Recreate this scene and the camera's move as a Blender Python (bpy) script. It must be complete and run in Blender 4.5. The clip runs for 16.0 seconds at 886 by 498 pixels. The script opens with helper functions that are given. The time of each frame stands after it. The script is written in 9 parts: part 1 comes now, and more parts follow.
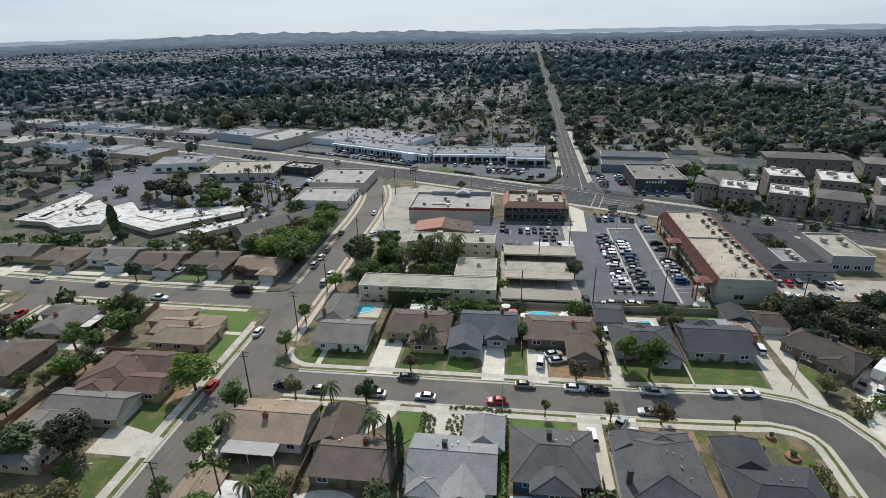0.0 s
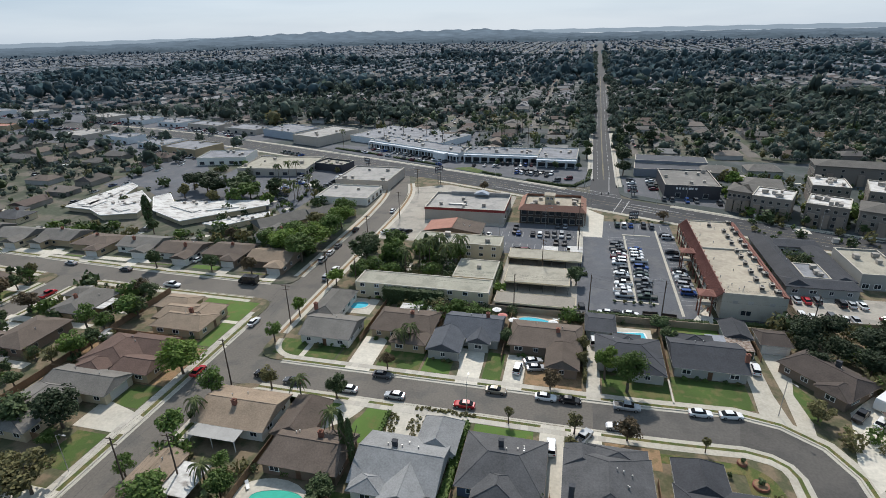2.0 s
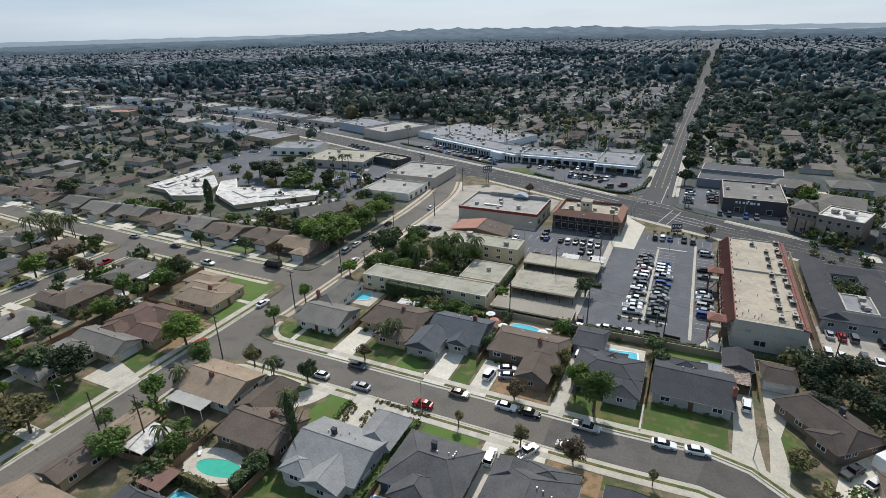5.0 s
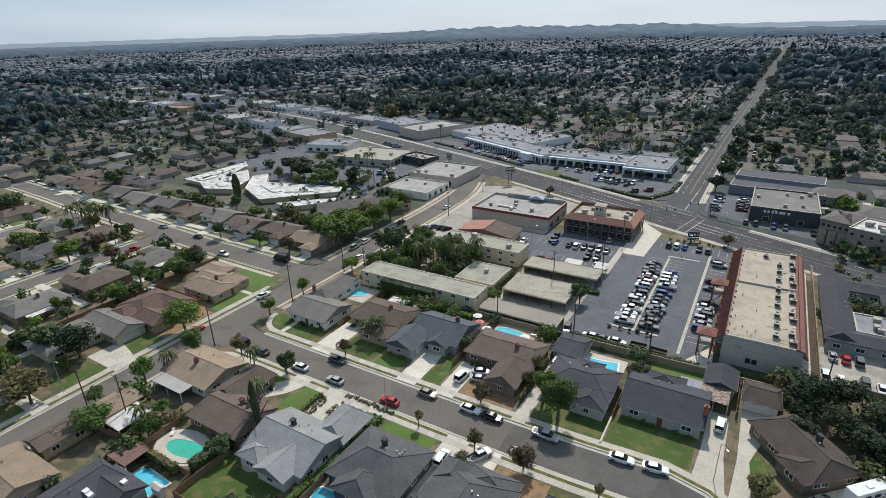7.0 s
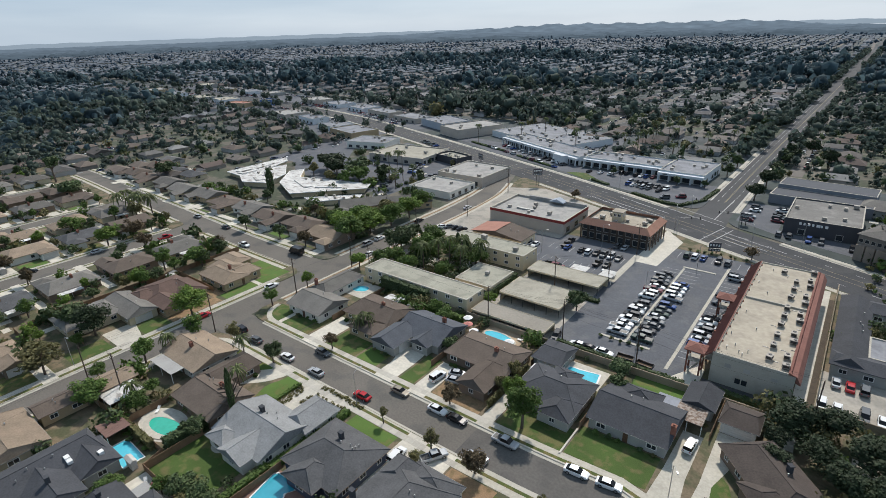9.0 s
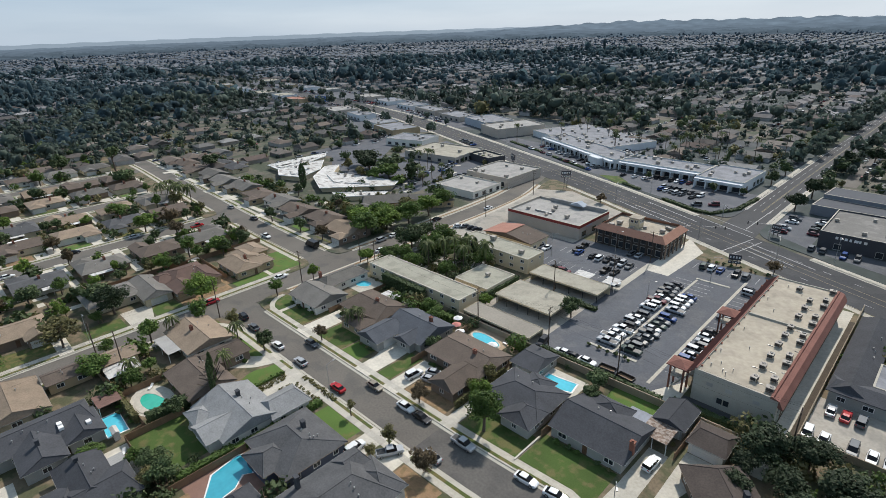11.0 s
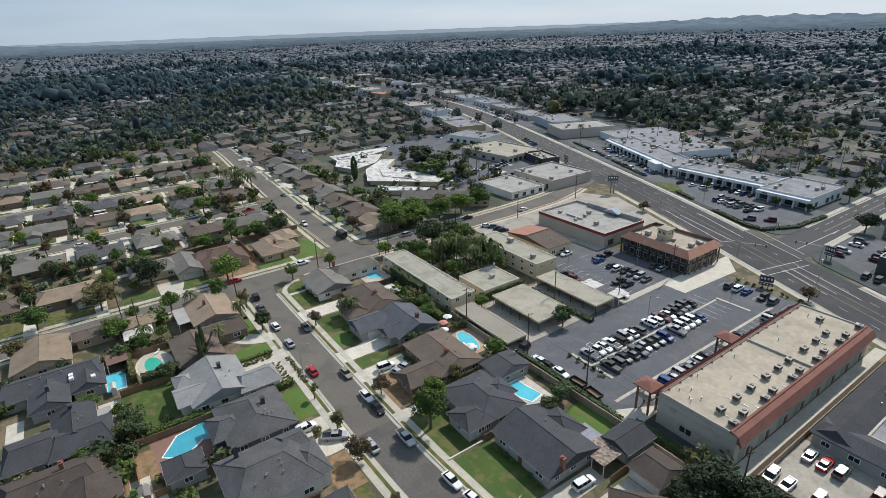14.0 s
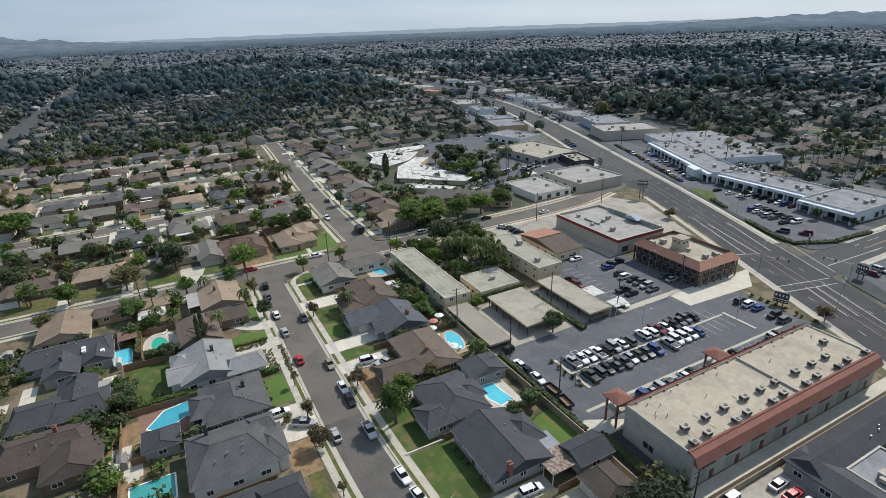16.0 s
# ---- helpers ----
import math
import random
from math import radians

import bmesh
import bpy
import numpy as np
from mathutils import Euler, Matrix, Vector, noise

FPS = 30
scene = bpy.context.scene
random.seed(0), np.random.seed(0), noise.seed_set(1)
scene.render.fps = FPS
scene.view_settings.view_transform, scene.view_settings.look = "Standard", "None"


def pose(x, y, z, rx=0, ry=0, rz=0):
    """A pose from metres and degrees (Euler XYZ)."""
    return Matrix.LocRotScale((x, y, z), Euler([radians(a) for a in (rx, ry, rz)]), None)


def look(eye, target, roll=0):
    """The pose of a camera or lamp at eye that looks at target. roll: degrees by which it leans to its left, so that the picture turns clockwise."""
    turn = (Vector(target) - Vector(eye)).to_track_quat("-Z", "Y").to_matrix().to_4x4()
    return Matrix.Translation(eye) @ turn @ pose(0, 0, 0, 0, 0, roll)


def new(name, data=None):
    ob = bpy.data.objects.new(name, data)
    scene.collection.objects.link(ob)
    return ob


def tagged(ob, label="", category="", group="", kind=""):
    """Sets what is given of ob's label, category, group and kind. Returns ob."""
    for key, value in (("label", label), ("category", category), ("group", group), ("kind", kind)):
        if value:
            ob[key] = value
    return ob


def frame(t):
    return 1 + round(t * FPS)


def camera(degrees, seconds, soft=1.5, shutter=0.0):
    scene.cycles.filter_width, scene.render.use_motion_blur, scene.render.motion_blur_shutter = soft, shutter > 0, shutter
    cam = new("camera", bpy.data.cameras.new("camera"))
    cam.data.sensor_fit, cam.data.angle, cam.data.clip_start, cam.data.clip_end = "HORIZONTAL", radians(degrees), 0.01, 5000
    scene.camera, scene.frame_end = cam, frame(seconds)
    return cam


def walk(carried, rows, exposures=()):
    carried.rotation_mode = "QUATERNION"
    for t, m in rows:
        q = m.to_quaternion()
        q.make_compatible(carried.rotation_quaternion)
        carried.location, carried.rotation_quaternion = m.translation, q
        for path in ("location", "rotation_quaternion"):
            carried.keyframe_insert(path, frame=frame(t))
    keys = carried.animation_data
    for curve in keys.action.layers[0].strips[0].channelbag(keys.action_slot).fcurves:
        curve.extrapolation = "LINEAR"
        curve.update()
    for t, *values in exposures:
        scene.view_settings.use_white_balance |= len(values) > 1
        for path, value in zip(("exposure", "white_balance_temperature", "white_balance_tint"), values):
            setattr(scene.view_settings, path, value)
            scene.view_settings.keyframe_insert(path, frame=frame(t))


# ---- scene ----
import itertools

cam = camera(79.06, 16.0, soft=0.85)
EXPOSURE = -0.14
METRES, EYE, TILT, LEAN, TURN = 145.35, 75.0, 0.0, 0.0, 8.4
ROWS = [
    (0.0, 0.0000, 0.0000, 0.0000, -1.19, -22.53, 1.14),
    (0.5, 0.0308, -0.0002, 0.0007, 0.34, -22.53, 1.20),
    (1.0, 0.0612, 0.0008, 0.0011, 1.86, -22.53, 1.18),
    (1.5, 0.0923, 0.0023, 0.0012, 3.61, -22.52, 1.24),
    (2.0, 0.1232, 0.0043, 0.0015, 5.30, -22.52, 1.32),
    (2.5, 0.1536, 0.0074, 0.0018, 6.97, -22.53, 1.31),
    (3.0, 0.1840, 0.0112, 0.0021, 8.79, -22.54, 1.29),
    (3.5, 0.2142, 0.0165, 0.0025, 10.51, -22.55, 1.26),
    (4.0, 0.2439, 0.0223, 0.0026, 12.47, -22.55, 1.22),
    (4.5, 0.2737, 0.0284, 0.0030, 14.43, -22.56, 1.21),
    (7.0, 0.4205, 0.0711, 0.0076, 22.37, -22.62, 1.48),
    (7.5, 0.4498, 0.0828, 0.0090, 23.88, -22.62, 1.56),
    (8.0, 0.4788, 0.0952, 0.0101, 25.54, -22.64, 1.62),
    (8.5, 0.5070, 0.1079, 0.0106, 27.37, -22.65, 1.58),
    (9.0, 0.5354, 0.1214, 0.0117, 29.18, -22.66, 1.65),
    (11.5, 0.6711, 0.2025, 0.0158, 37.81, -22.74, 1.80),
    (12.0, 0.6967, 0.2210, 0.0163, 39.62, -22.75, 1.84),
    (12.5, 0.7215, 0.2401, 0.0170, 41.32, -22.78, 1.86),
    (13.0, 0.7457, 0.2596, 0.0179, 43.16, -22.80, 1.86),
    (13.5, 0.7701, 0.2802, 0.0186, 44.94, -22.80, 1.90),
    (14.0, 0.7935, 0.3009, 0.0189, 46.72, -22.81, 1.89),
    (14.5, 0.8164, 0.3227, 0.0198, 48.60, -22.82, 1.93),
    (15.0, 0.8385, 0.3451, 0.0208, 50.29, -22.81, 1.96),
    (15.5, 0.8601, 0.3679, 0.0213, 52.01, -22.83, 1.94),
    (16.0, 0.8810, 0.3919, 0.0226, 53.60, -22.84, 1.95),
]
walk(cam, [(t, pose(0, -0.7, EYE, TILT, LEAN, TURN) @ pose(METRES * x, METRES * y, METRES * z, 90 + pitch, roll, yaw)) for t, x, y, z, yaw, pitch, roll in ROWS],
     exposures=[(0.0, EXPOSURE, 6220, 10), (16.0, EXPOSURE, 6220, 10)])

# ---------------------------------------------------------------- sky and sun
SUN_EL, SUN_AZ = 47.0, -14.0
world = bpy.data.worlds.new("sky")
scene.world = world
world.use_nodes = True
wn = world.node_tree.nodes
sky = wn.new("ShaderNodeTexSky")
sky.sky_type = "NISHITA"
sky.sun_disc = False
sky.sun_elevation, sky.sun_rotation = radians(SUN_EL), radians(SUN_AZ)
sky.air_density, sky.dust_density, sky.ozone_density = 1.0, 0.3, 2.0
wn["Background"].inputs["Strength"].default_value = 0.11
veil = wn.new("ShaderNodeMix")
veil.data_type = "RGBA"
veil.inputs[0].default_value = 0.86
# thin bright high cloud, broken into long soft bands
wc, wm, wt, wr, cloud = (wn.new("ShaderNode" + k) for k in ("TexCoord", "Mapping", "TexNoise", "MapRange", "Mix"))
wm.inputs["Scale"].default_value = (1.0, 0.8, 7.0)
wt.inputs["Scale"].default_value, wt.inputs["Detail"].default_value = 2.4, 5
wr.inputs["From Min"].default_value, wr.inputs["From Max"].default_value = 0.36, 0.64
wr.inputs["To Min"].default_value, wr.inputs["To Max"].default_value = -0.6, 0.6
cloud.data_type = "RGBA"
cloud.inputs[6].default_value, cloud.inputs[7].default_value = (3.0, 4.2, 5.6, 1), (6.5, 7.3, 8.1, 1)
dot, side, blend = (wn.new("ShaderNode" + k) for k in ("VectorMath", "MapRange", "Math"))
dot.operation, blend.operation = "DOT_PRODUCT", "MULTIPLY_ADD"
dot.inputs[1].default_value = (math.sin(radians(SUN_AZ + 8)), math.cos(radians(SUN_AZ + 8)), 0.0)  # whiter towards the sun's side
side.inputs["From Min"].default_value, side.inputs["From Max"].default_value = -0.25, 0.95
blend.inputs[1].default_value = 0.30
for a, c in ((wc.outputs["Generated"], wm.inputs["Vector"]), (wm.outputs["Vector"], wt.inputs["Vector"]), (wt.outputs["Fac"], wr.inputs["Value"]),
             (wc.outputs["Generated"], dot.inputs[0]), (dot.outputs["Value"], side.inputs["Value"]), (wr.outputs["Result"], blend.inputs[0]),
             (side.outputs["Result"], blend.inputs[2]), (blend.outputs[0], cloud.inputs[0]), (cloud.outputs[2], veil.inputs[7])):
    world.node_tree.links.new(a, c)
world.node_tree.links.new(sky.outputs["Color"], veil.inputs[6])
world.node_tree.links.new(veil.outputs[2], wn["Background"].inputs["Color"])
sun = new("sun", bpy.data.lights.new("sun", "SUN"))
sun.data.energy, sun.data.angle, sun.data.color = 4.65, radians(1.0), (1.0, 0.92, 0.82)
toward = Vector((math.sin(radians(SUN_AZ)) * math.cos(radians(SUN_EL)),
                 math.cos(radians(SUN_AZ)) * math.cos(radians(SUN_EL)), math.sin(radians(SUN_EL))))
sun.matrix_world = look(toward * 600, (0, 0, 0))

# ---------------------------------------------------------------- materials
MATS = {}


def mat(name, base, rough=0.85, var=0.2, coarse=0.12, fine=4.0, bump=0.25, metal=0.0, rand=0.0, alt=None, patch=0.5,
        leaf=0.0, island=0.0, streak=(1, 1, 1)):
    """A surface with a coarse and a fine variation in colour, fine relief, and an optional second colour in patches."""
    if name in MATS:
        return MATS[name]
    m = bpy.data.materials.new(name)
    m.use_nodes = True
    nt = m.node_tree
    n, l = nt.nodes, nt.links
    bsdf = n["Principled BSDF"]
    geo = n.new("ShaderNodeNewGeometry")
    mp = n.new("ShaderNodeMapping")
    mp.inputs["Scale"].default_value = streak
    l.new(geo.outputs["Position"], mp.inputs["Vector"])

    def tex(scale, detail):
        t = n.new("ShaderNodeTexNoise")
        t.inputs["Scale"].default_value, t.inputs["Detail"].default_value = scale, detail
        l.new(mp.outputs["Vector"], t.inputs["Vector"])
        return t.outputs["Fac"]

    def math2(op, a, b, c=None):
        t = n.new("ShaderNodeMath")
        t.operation = op
        for i, v in enumerate((a, b) if c is None else (a, b, c)):
            if isinstance(v, (int, float)):
                t.inputs[i].default_value = v
            else:
                l.new(v, t.inputs[i])
        return t.outputs[0]

    big, small = tex(coarse, 4), tex(fine, 3)
    mix = math2("MULTIPLY_ADD", math2("SUBTRACT", big, 0.5), 2.2 * var, 1.0)
    mix = math2("ADD", mix, math2("MULTIPLY", math2("SUBTRACT", small, 0.5), 2.3 * var))
    if rand:
        info = n.new("ShaderNodeObjectInfo")
        mix = math2("MULTIPLY", mix, math2("MULTIPLY_ADD", info.outputs["Random"], 2 * rand, 1 - rand))
    if island:
        mix = math2("MULTIPLY", mix, math2("MULTIPLY_ADD", geo.outputs["Random Per Island"], 2 * island, 1 - island))
    col = n.new("ShaderNodeMix")
    col.data_type = "RGBA"
    col.inputs[6].default_value = (*base, 1)
    col.inputs[7].default_value = (*(alt or base), 1)
    if alt:
        ramp = n.new("ShaderNodeMapRange")
        ramp.inputs["From Min"].default_value, ramp.inputs["From Max"].default_value = patch - 0.06, patch + 0.06
        l.new(tex(coarse * 2.3, 5), ramp.inputs["Value"])
        l.new(ramp.outputs["Result"], col.inputs[0])
    else:
        col.inputs[0].default_value = 0
    vm = n.new("ShaderNodeVectorMath")
    vm.operation = "SCALE"
    l.new(col.outputs[2], vm.inputs[0])
    l.new(mix, vm.inputs["Scale"])
    l.new(vm.outputs["Vector"], bsdf.inputs["Base Color"])
    bsdf.inputs["Roughness"].default_value, bsdf.inputs["Metallic"].default_value = rough, metal
    bsdf.inputs["Specular IOR Level"].default_value = 0.35 if rough > 0.5 else 0.5
    if bump:
        b = n.new("ShaderNodeBump")
        b.inputs["Strength"].default_value, b.inputs["Distance"].default_value = bump, 0.05
        l.new(small, b.inputs["Height"])
        l.new(b.outputs["Normal"], bsdf.inputs["Normal"])
    if leaf:
        tr = n.new("ShaderNodeBsdfTranslucent")
        l.new(vm.outputs["Vector"], tr.inputs["Color"])
        mx = n.new("ShaderNodeMixShader")
        mx.inputs[0].default_value = leaf
        l.new(bsdf.outputs[0], mx.inputs[1])
        l.new(tr.outputs[0], mx.inputs[2])
        l.new(mx.outputs[0], n["Material Output"].inputs["Surface"])
    MATS[name] = m
    return m


def palette(name, colours, rough=0.9, var=0.25, scale=0.3):
    """A surface whose loose pieces each take one of several colours at random."""
    m = mat(name, (1, 1, 1), rough, var, 0.03, scale, 0)
    n, l = m.node_tree.nodes, m.node_tree.links
    mix = next(x for x in n if x.bl_idname == "ShaderNodeMix")
    geo = next(x for x in n if x.bl_idname == "ShaderNodeNewGeometry")
    ramp = n.new("ShaderNodeValToRGB")
    ramp.color_ramp.interpolation = "CONSTANT"
    el = ramp.color_ramp.elements
    while len(el) < len(colours):
        el.new(0.5)
    for i, c in enumerate(colours):
        el[i].position, el[i].color = i / len(colours), (*c, 1)
    l.new(geo.outputs["Random Per Island"], ramp.inputs["Fac"])
    l.new(ramp.outputs["Color"], mix.inputs[6])
    return m


TOWNSOIL = mat("town_soil", (0.120, 0.108, 0.084), 0.95, 0.35, 0.04, 0.6, 0.2, alt=(0.062, 0.072, 0.046), patch=0.48)
# soil with a cool cast added for distance haze
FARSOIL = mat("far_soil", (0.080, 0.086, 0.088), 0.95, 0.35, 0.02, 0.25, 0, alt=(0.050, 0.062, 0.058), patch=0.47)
YARD = mat("yard_soil", (0.168, 0.130, 0.084), 0.95, 0.3, 0.1, 2.0, 0.5, alt=(0.082, 0.084, 0.044), patch=0.5)
LAWN = mat("lawn", (0.058, 0.094, 0.020), 0.95, 0.35, 0.15, 6.0, 0.7, alt=(0.118, 0.112, 0.042), patch=0.56)
LAWN2 = mat("fresh_lawn", (0.084, 0.142, 0.029), 0.95, 0.25, 0.15, 6.0, 0.7, alt=(0.125, 0.128, 0.040), patch=0.60)
DRYLAWN = mat("dry_lawn", (0.133, 0.115, 0.042), 0.95, 0.35, 0.25, 5.0, 0.7, alt=(0.074, 0.095, 0.024), patch=0.5)
BARE = mat("bare_earth", (0.254, 0.165, 0.092), 0.95, 0.3, 0.3, 4.0, 0.5, alt=(0.180, 0.130, 0.067), patch=0.55)
ASPHALT = mat("asphalt", (0.130, 0.117, 0.101), 0.9, 0.26, 0.07, 2.2, 0.25, alt=(0.104, 0.098, 0.087), patch=0.58)
LOTASPH = mat("sealed_asphalt", (0.096, 0.101, 0.113), 0.9, 0.26, 0.08, 2.2, 0.2, alt=(0.118, 0.120, 0.127), patch=0.57)
BLVD = mat("boulevard_asphalt", (0.070, 0.070, 0.071), 0.95, 0.24, 0.05, 1.6, 0.2, alt=(0.066, 0.066, 0.067), patch=0.55)
NEWASPH = mat("dark_new_asphalt", (0.050, 0.051, 0.054), 0.95, 0.26, 0.05, 1.6, 0.2, alt=(0.064, 0.064, 0.065), patch=0.57)
CONC = mat("concrete", (0.432, 0.400, 0.332), 0.85, 0.22, 0.25, 2.0, 0.2, rand=0.05)
DRIVE = mat("driveway_concrete", (0.494, 0.460, 0.388), 0.85, 0.22, 0.3, 1.6, 0.2, rand=0.12)
KERB = mat("kerb_concrete", (0.411, 0.385, 0.323), 0.85, 0.2, 0.3, 3.0, 0.2)
PAVELOT = mat("worn_lot_concrete", (0.339, 0.310, 0.263), 0.9, 0.2, 0.08, 1.5, 0.2, alt=(0.257, 0.240, 0.207), patch=0.56)
PAINT = mat("road_paint", (0.40, 0.40, 0.39), 0.7, 0.35, 1.0, 6.0, 0)
PAINTY = mat("yellow_road_paint", (0.24, 0.20, 0.11), 0.7, 0.25, 1.0, 6.0, 0)

R_BROWN = mat("brown_shingle", (0.110, 0.086, 0.069), 0.95, 0.30, 0.35, 3.0, 0.5, rand=0.18)
R_UMBER = mat("umber_shingle", (0.070, 0.056, 0.048), 0.95, 0.34, 0.35, 3.0, 0.5)
R_SLATE = mat("weathered_slate_shingle", (0.086, 0.086, 0.088), 0.95, 0.36, 0.35, 3.0, 0.5)
R_TAN = mat("tan_shingle", (0.245, 0.188, 0.135), 0.95, 0.30, 0.35, 3.0, 0.5, rand=0.12)
R_GREY = mat("grey_shingle", (0.139, 0.130, 0.116), 0.95, 0.30, 0.35, 3.0, 0.5, rand=0.22)
R_DARK = mat("charcoal_shingle", (0.056, 0.058, 0.064), 0.95, 0.30, 0.35, 3.0, 0.5, rand=0.15)
R_BLUE = mat("slate_blue_shingle", (0.078, 0.084, 0.096), 0.95, 0.30, 0.35, 3.0, 0.5, rand=0.12)
R_LIGHT = mat("light_grey_shingle", (0.235, 0.237, 0.235), 0.9, 0.30, 0.35, 3.0, 0.4, rand=0.08)
R_FLAT = mat("gravel_roof", (0.345, 0.320, 0.258), 0.95, 0.2, 0.12, 2.0, 0.4, alt=(0.285, 0.266, 0.216), patch=0.55)
R_GREENFLAT = mat("weathered_flat_roof", (0.325, 0.313, 0.252), 0.95, 0.2, 0.12, 2.0, 0.4, alt=(0.262, 0.254, 0.205), patch=0.55)
R_CREAM = mat("cream_roof_coating", (0.375, 0.330, 0.258), 0.9, 0.24, 0.10, 1.0, 0.2, alt=(0.325, 0.285, 0.225), patch=0.56)
R_WHITE = mat("white_roof_coating", (0.55, 0.535, 0.505), 0.8, 0.3, 0.16, 1.4, 0.2, alt=(0.30, 0.275, 0.25), patch=0.57, streak=(0.6, 1.5, 1))
R_COOL = mat("grey_roof_membrane", (0.25, 0.26, 0.285), 0.85, 0.2, 0.08, 1.0, 0.2, alt=(0.19, 0.20, 0.22), patch=0.55)
R_TILE = mat("terracotta_tile", (0.205, 0.090, 0.068), 0.85, 0.25, 0.4, 5.0, 0.6, rand=0.06)
R_SALMON = mat("salmon_tile", (0.34, 0.17, 0.125), 0.9, 0.2, 0.4, 4.0, 0.5)
R_RED = mat("red_brown_shingle", (0.115, 0.075, 0.060), 0.95, 0.3, 0.35, 3.0, 0.5, rand=0.1)
R_BLUEMETAL = mat("blue_grey_metal_roof", (0.066, 0.071, 0.082), 0.85, 0.15, 0.2, 2.0, 0.1)
R_RUST = mat("rusty_corrugated_sheet", (0.30, 0.25, 0.21), 0.8, 0.4, 0.6, 4.0, 0.5, alt=(0.16, 0.11, 0.08), patch=0.5)
W_WHITE = mat("white_stucco", (0.679, 0.650, 0.584), 0.9, 0.10, 0.3, 6.0, 0.3, rand=0.06)
W_CREAM = mat("cream_stucco", (0.540, 0.460, 0.320), 0.9, 0.12, 0.3, 6.0, 0.3, rand=0.12)
W_TAN = mat("tan_stucco", (0.403, 0.310, 0.193), 0.9, 0.12, 0.3, 6.0, 0.3, rand=0.12)
W_GREY = mat("grey_stucco", (0.339, 0.330, 0.301), 0.9, 0.12, 0.3, 6.0, 0.3, rand=0.15)
W_BLUE = mat("dark_blue_siding", (0.075, 0.09, 0.13), 0.8, 0.12, 0.3, 6.0, 0.2)
W_BROWN = mat("brown_plaster", (0.21, 0.155, 0.115), 0.9, 0.15, 0.3, 6.0, 0.3, rand=0.1)
W_BEIGE = mat("beige_block", (0.432, 0.380, 0.323), 0.9, 0.14, 0.15, 4.0, 0.3)
W_MALL = mat("warm_grey_stucco", (0.411, 0.385, 0.322), 0.9, 0.10, 0.12, 4.0, 0.2, alt=(0.349, 0.325, 0.272), patch=0.6)
W_DARK = mat("dark_panel", (0.055, 0.055, 0.062), 0.6, 0.15, 0.3, 4.0, 0.1)
W_PALEBLUE = mat("pale_blue_stucco", (0.35, 0.385, 0.43), 0.9, 0.12, 0.2, 4.0, 0.2)
BRICK = mat("red_brick", (0.22, 0.095, 0.065), 0.9, 0.3, 0.6, 8.0, 0.5, rand=0.2)
REDBAND = mat("red_painted_band", (0.24, 0.035, 0.032), 0.6, 0.15, 0.3, 4.0, 0.05)
TRIM = mat("white_trim", (0.74, 0.73, 0.70), 0.6, 0.08, 0.5, 5.0, 0.05)
DOORM = mat("garage_door_paint", (0.60, 0.58, 0.54), 0.6, 0.1, 0.5, 5.0, 0.05, rand=0.15)
WOODDOOR = mat("stained_wood", (0.13, 0.07, 0.04), 0.6, 0.3, 1.0, 8.0, 0.2)
GLASS = mat("window_glass", (0.03, 0.035, 0.04), 0.08, 0.1, 0.5, 3.0, 0)
METAL = mat("galvanised_metal", (0.36, 0.36, 0.35), 0.45, 0.15, 0.8, 6.0, 0.05, metal=0.6)
DARKMETAL = mat("dark_metal", (0.05, 0.05, 0.05), 0.5, 0.15, 0.8, 6.0, 0.05, metal=0.5)
ACM = mat("weathered_unit_paint", (0.34, 0.31, 0.27), 0.7, 0.25, 0.8, 6.0, 0.1, rand=0.1)
POLE = mat("creosoted_pole", (0.075, 0.055, 0.042), 0.9, 0.3, 0.5, 8.0, 0.3)
FENCE = mat("weathered_fence_wood", (0.212, 0.135, 0.080), 0.9, 0.25, 0.3, 5.0, 0.4, rand=0.12)
BLOCKW = mat("concrete_block_wall", (0.286, 0.235, 0.168), 0.9, 0.2, 0.3, 5.0, 0.3)
BARK = mat("bark", (0.11, 0.085, 0.065), 0.95, 0.3, 0.8, 8.0, 0.6)
L_GREEN = mat("leaf_green", (0.088, 0.140, 0.030), 0.75, 0.3, 0.4, 3.0, 0, leaf=0.25, island=0.30, rand=0.2)
L_BRIGHT = mat("leaf_bright", (0.135, 0.205, 0.036), 0.75, 0.3, 0.4, 3.0, 0, leaf=0.3, island=0.30, rand=0.15)
L_DARK = mat("leaf_dark", (0.064, 0.092, 0.034), 0.75, 0.3, 0.4, 3.0, 0, leaf=0.15, island=0.30, rand=0.2)
L_DEEP = mat("leaf_deep", (0.030, 0.046, 0.019), 0.8, 0.3, 0.4, 3.0, 0, leaf=0.12, island=0.35, rand=0.2)
L_OLIVE = mat("leaf_olive", (0.140, 0.130, 0.053), 0.8, 0.3, 0.4, 3.0, 0, leaf=0.25, island=0.4, rand=0.2)
L_RUST = mat("leaf_russet", (0.108, 0.080, 0.044), 0.8, 0.3, 0.4, 3.0, 0, leaf=0.2, island=0.4, rand=0.15)
L_PALM = mat("palm_frond", (0.106, 0.125, 0.043), 0.7, 0.3, 0.4, 3.0, 0, leaf=0.2, island=0.35, rand=0.15)
# town trees: base greyed and lifted a little to carry haze
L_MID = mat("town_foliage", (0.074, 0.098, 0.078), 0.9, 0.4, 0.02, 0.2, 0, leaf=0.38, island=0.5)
# far leaves: haze put in as a bluer base and extra translucency
L_FAR = mat("hazed_far_foliage", (0.072, 0.110, 0.122), 0.95, 0.3, 0.02, 0.2, 0, leaf=0.5, island=0.4)
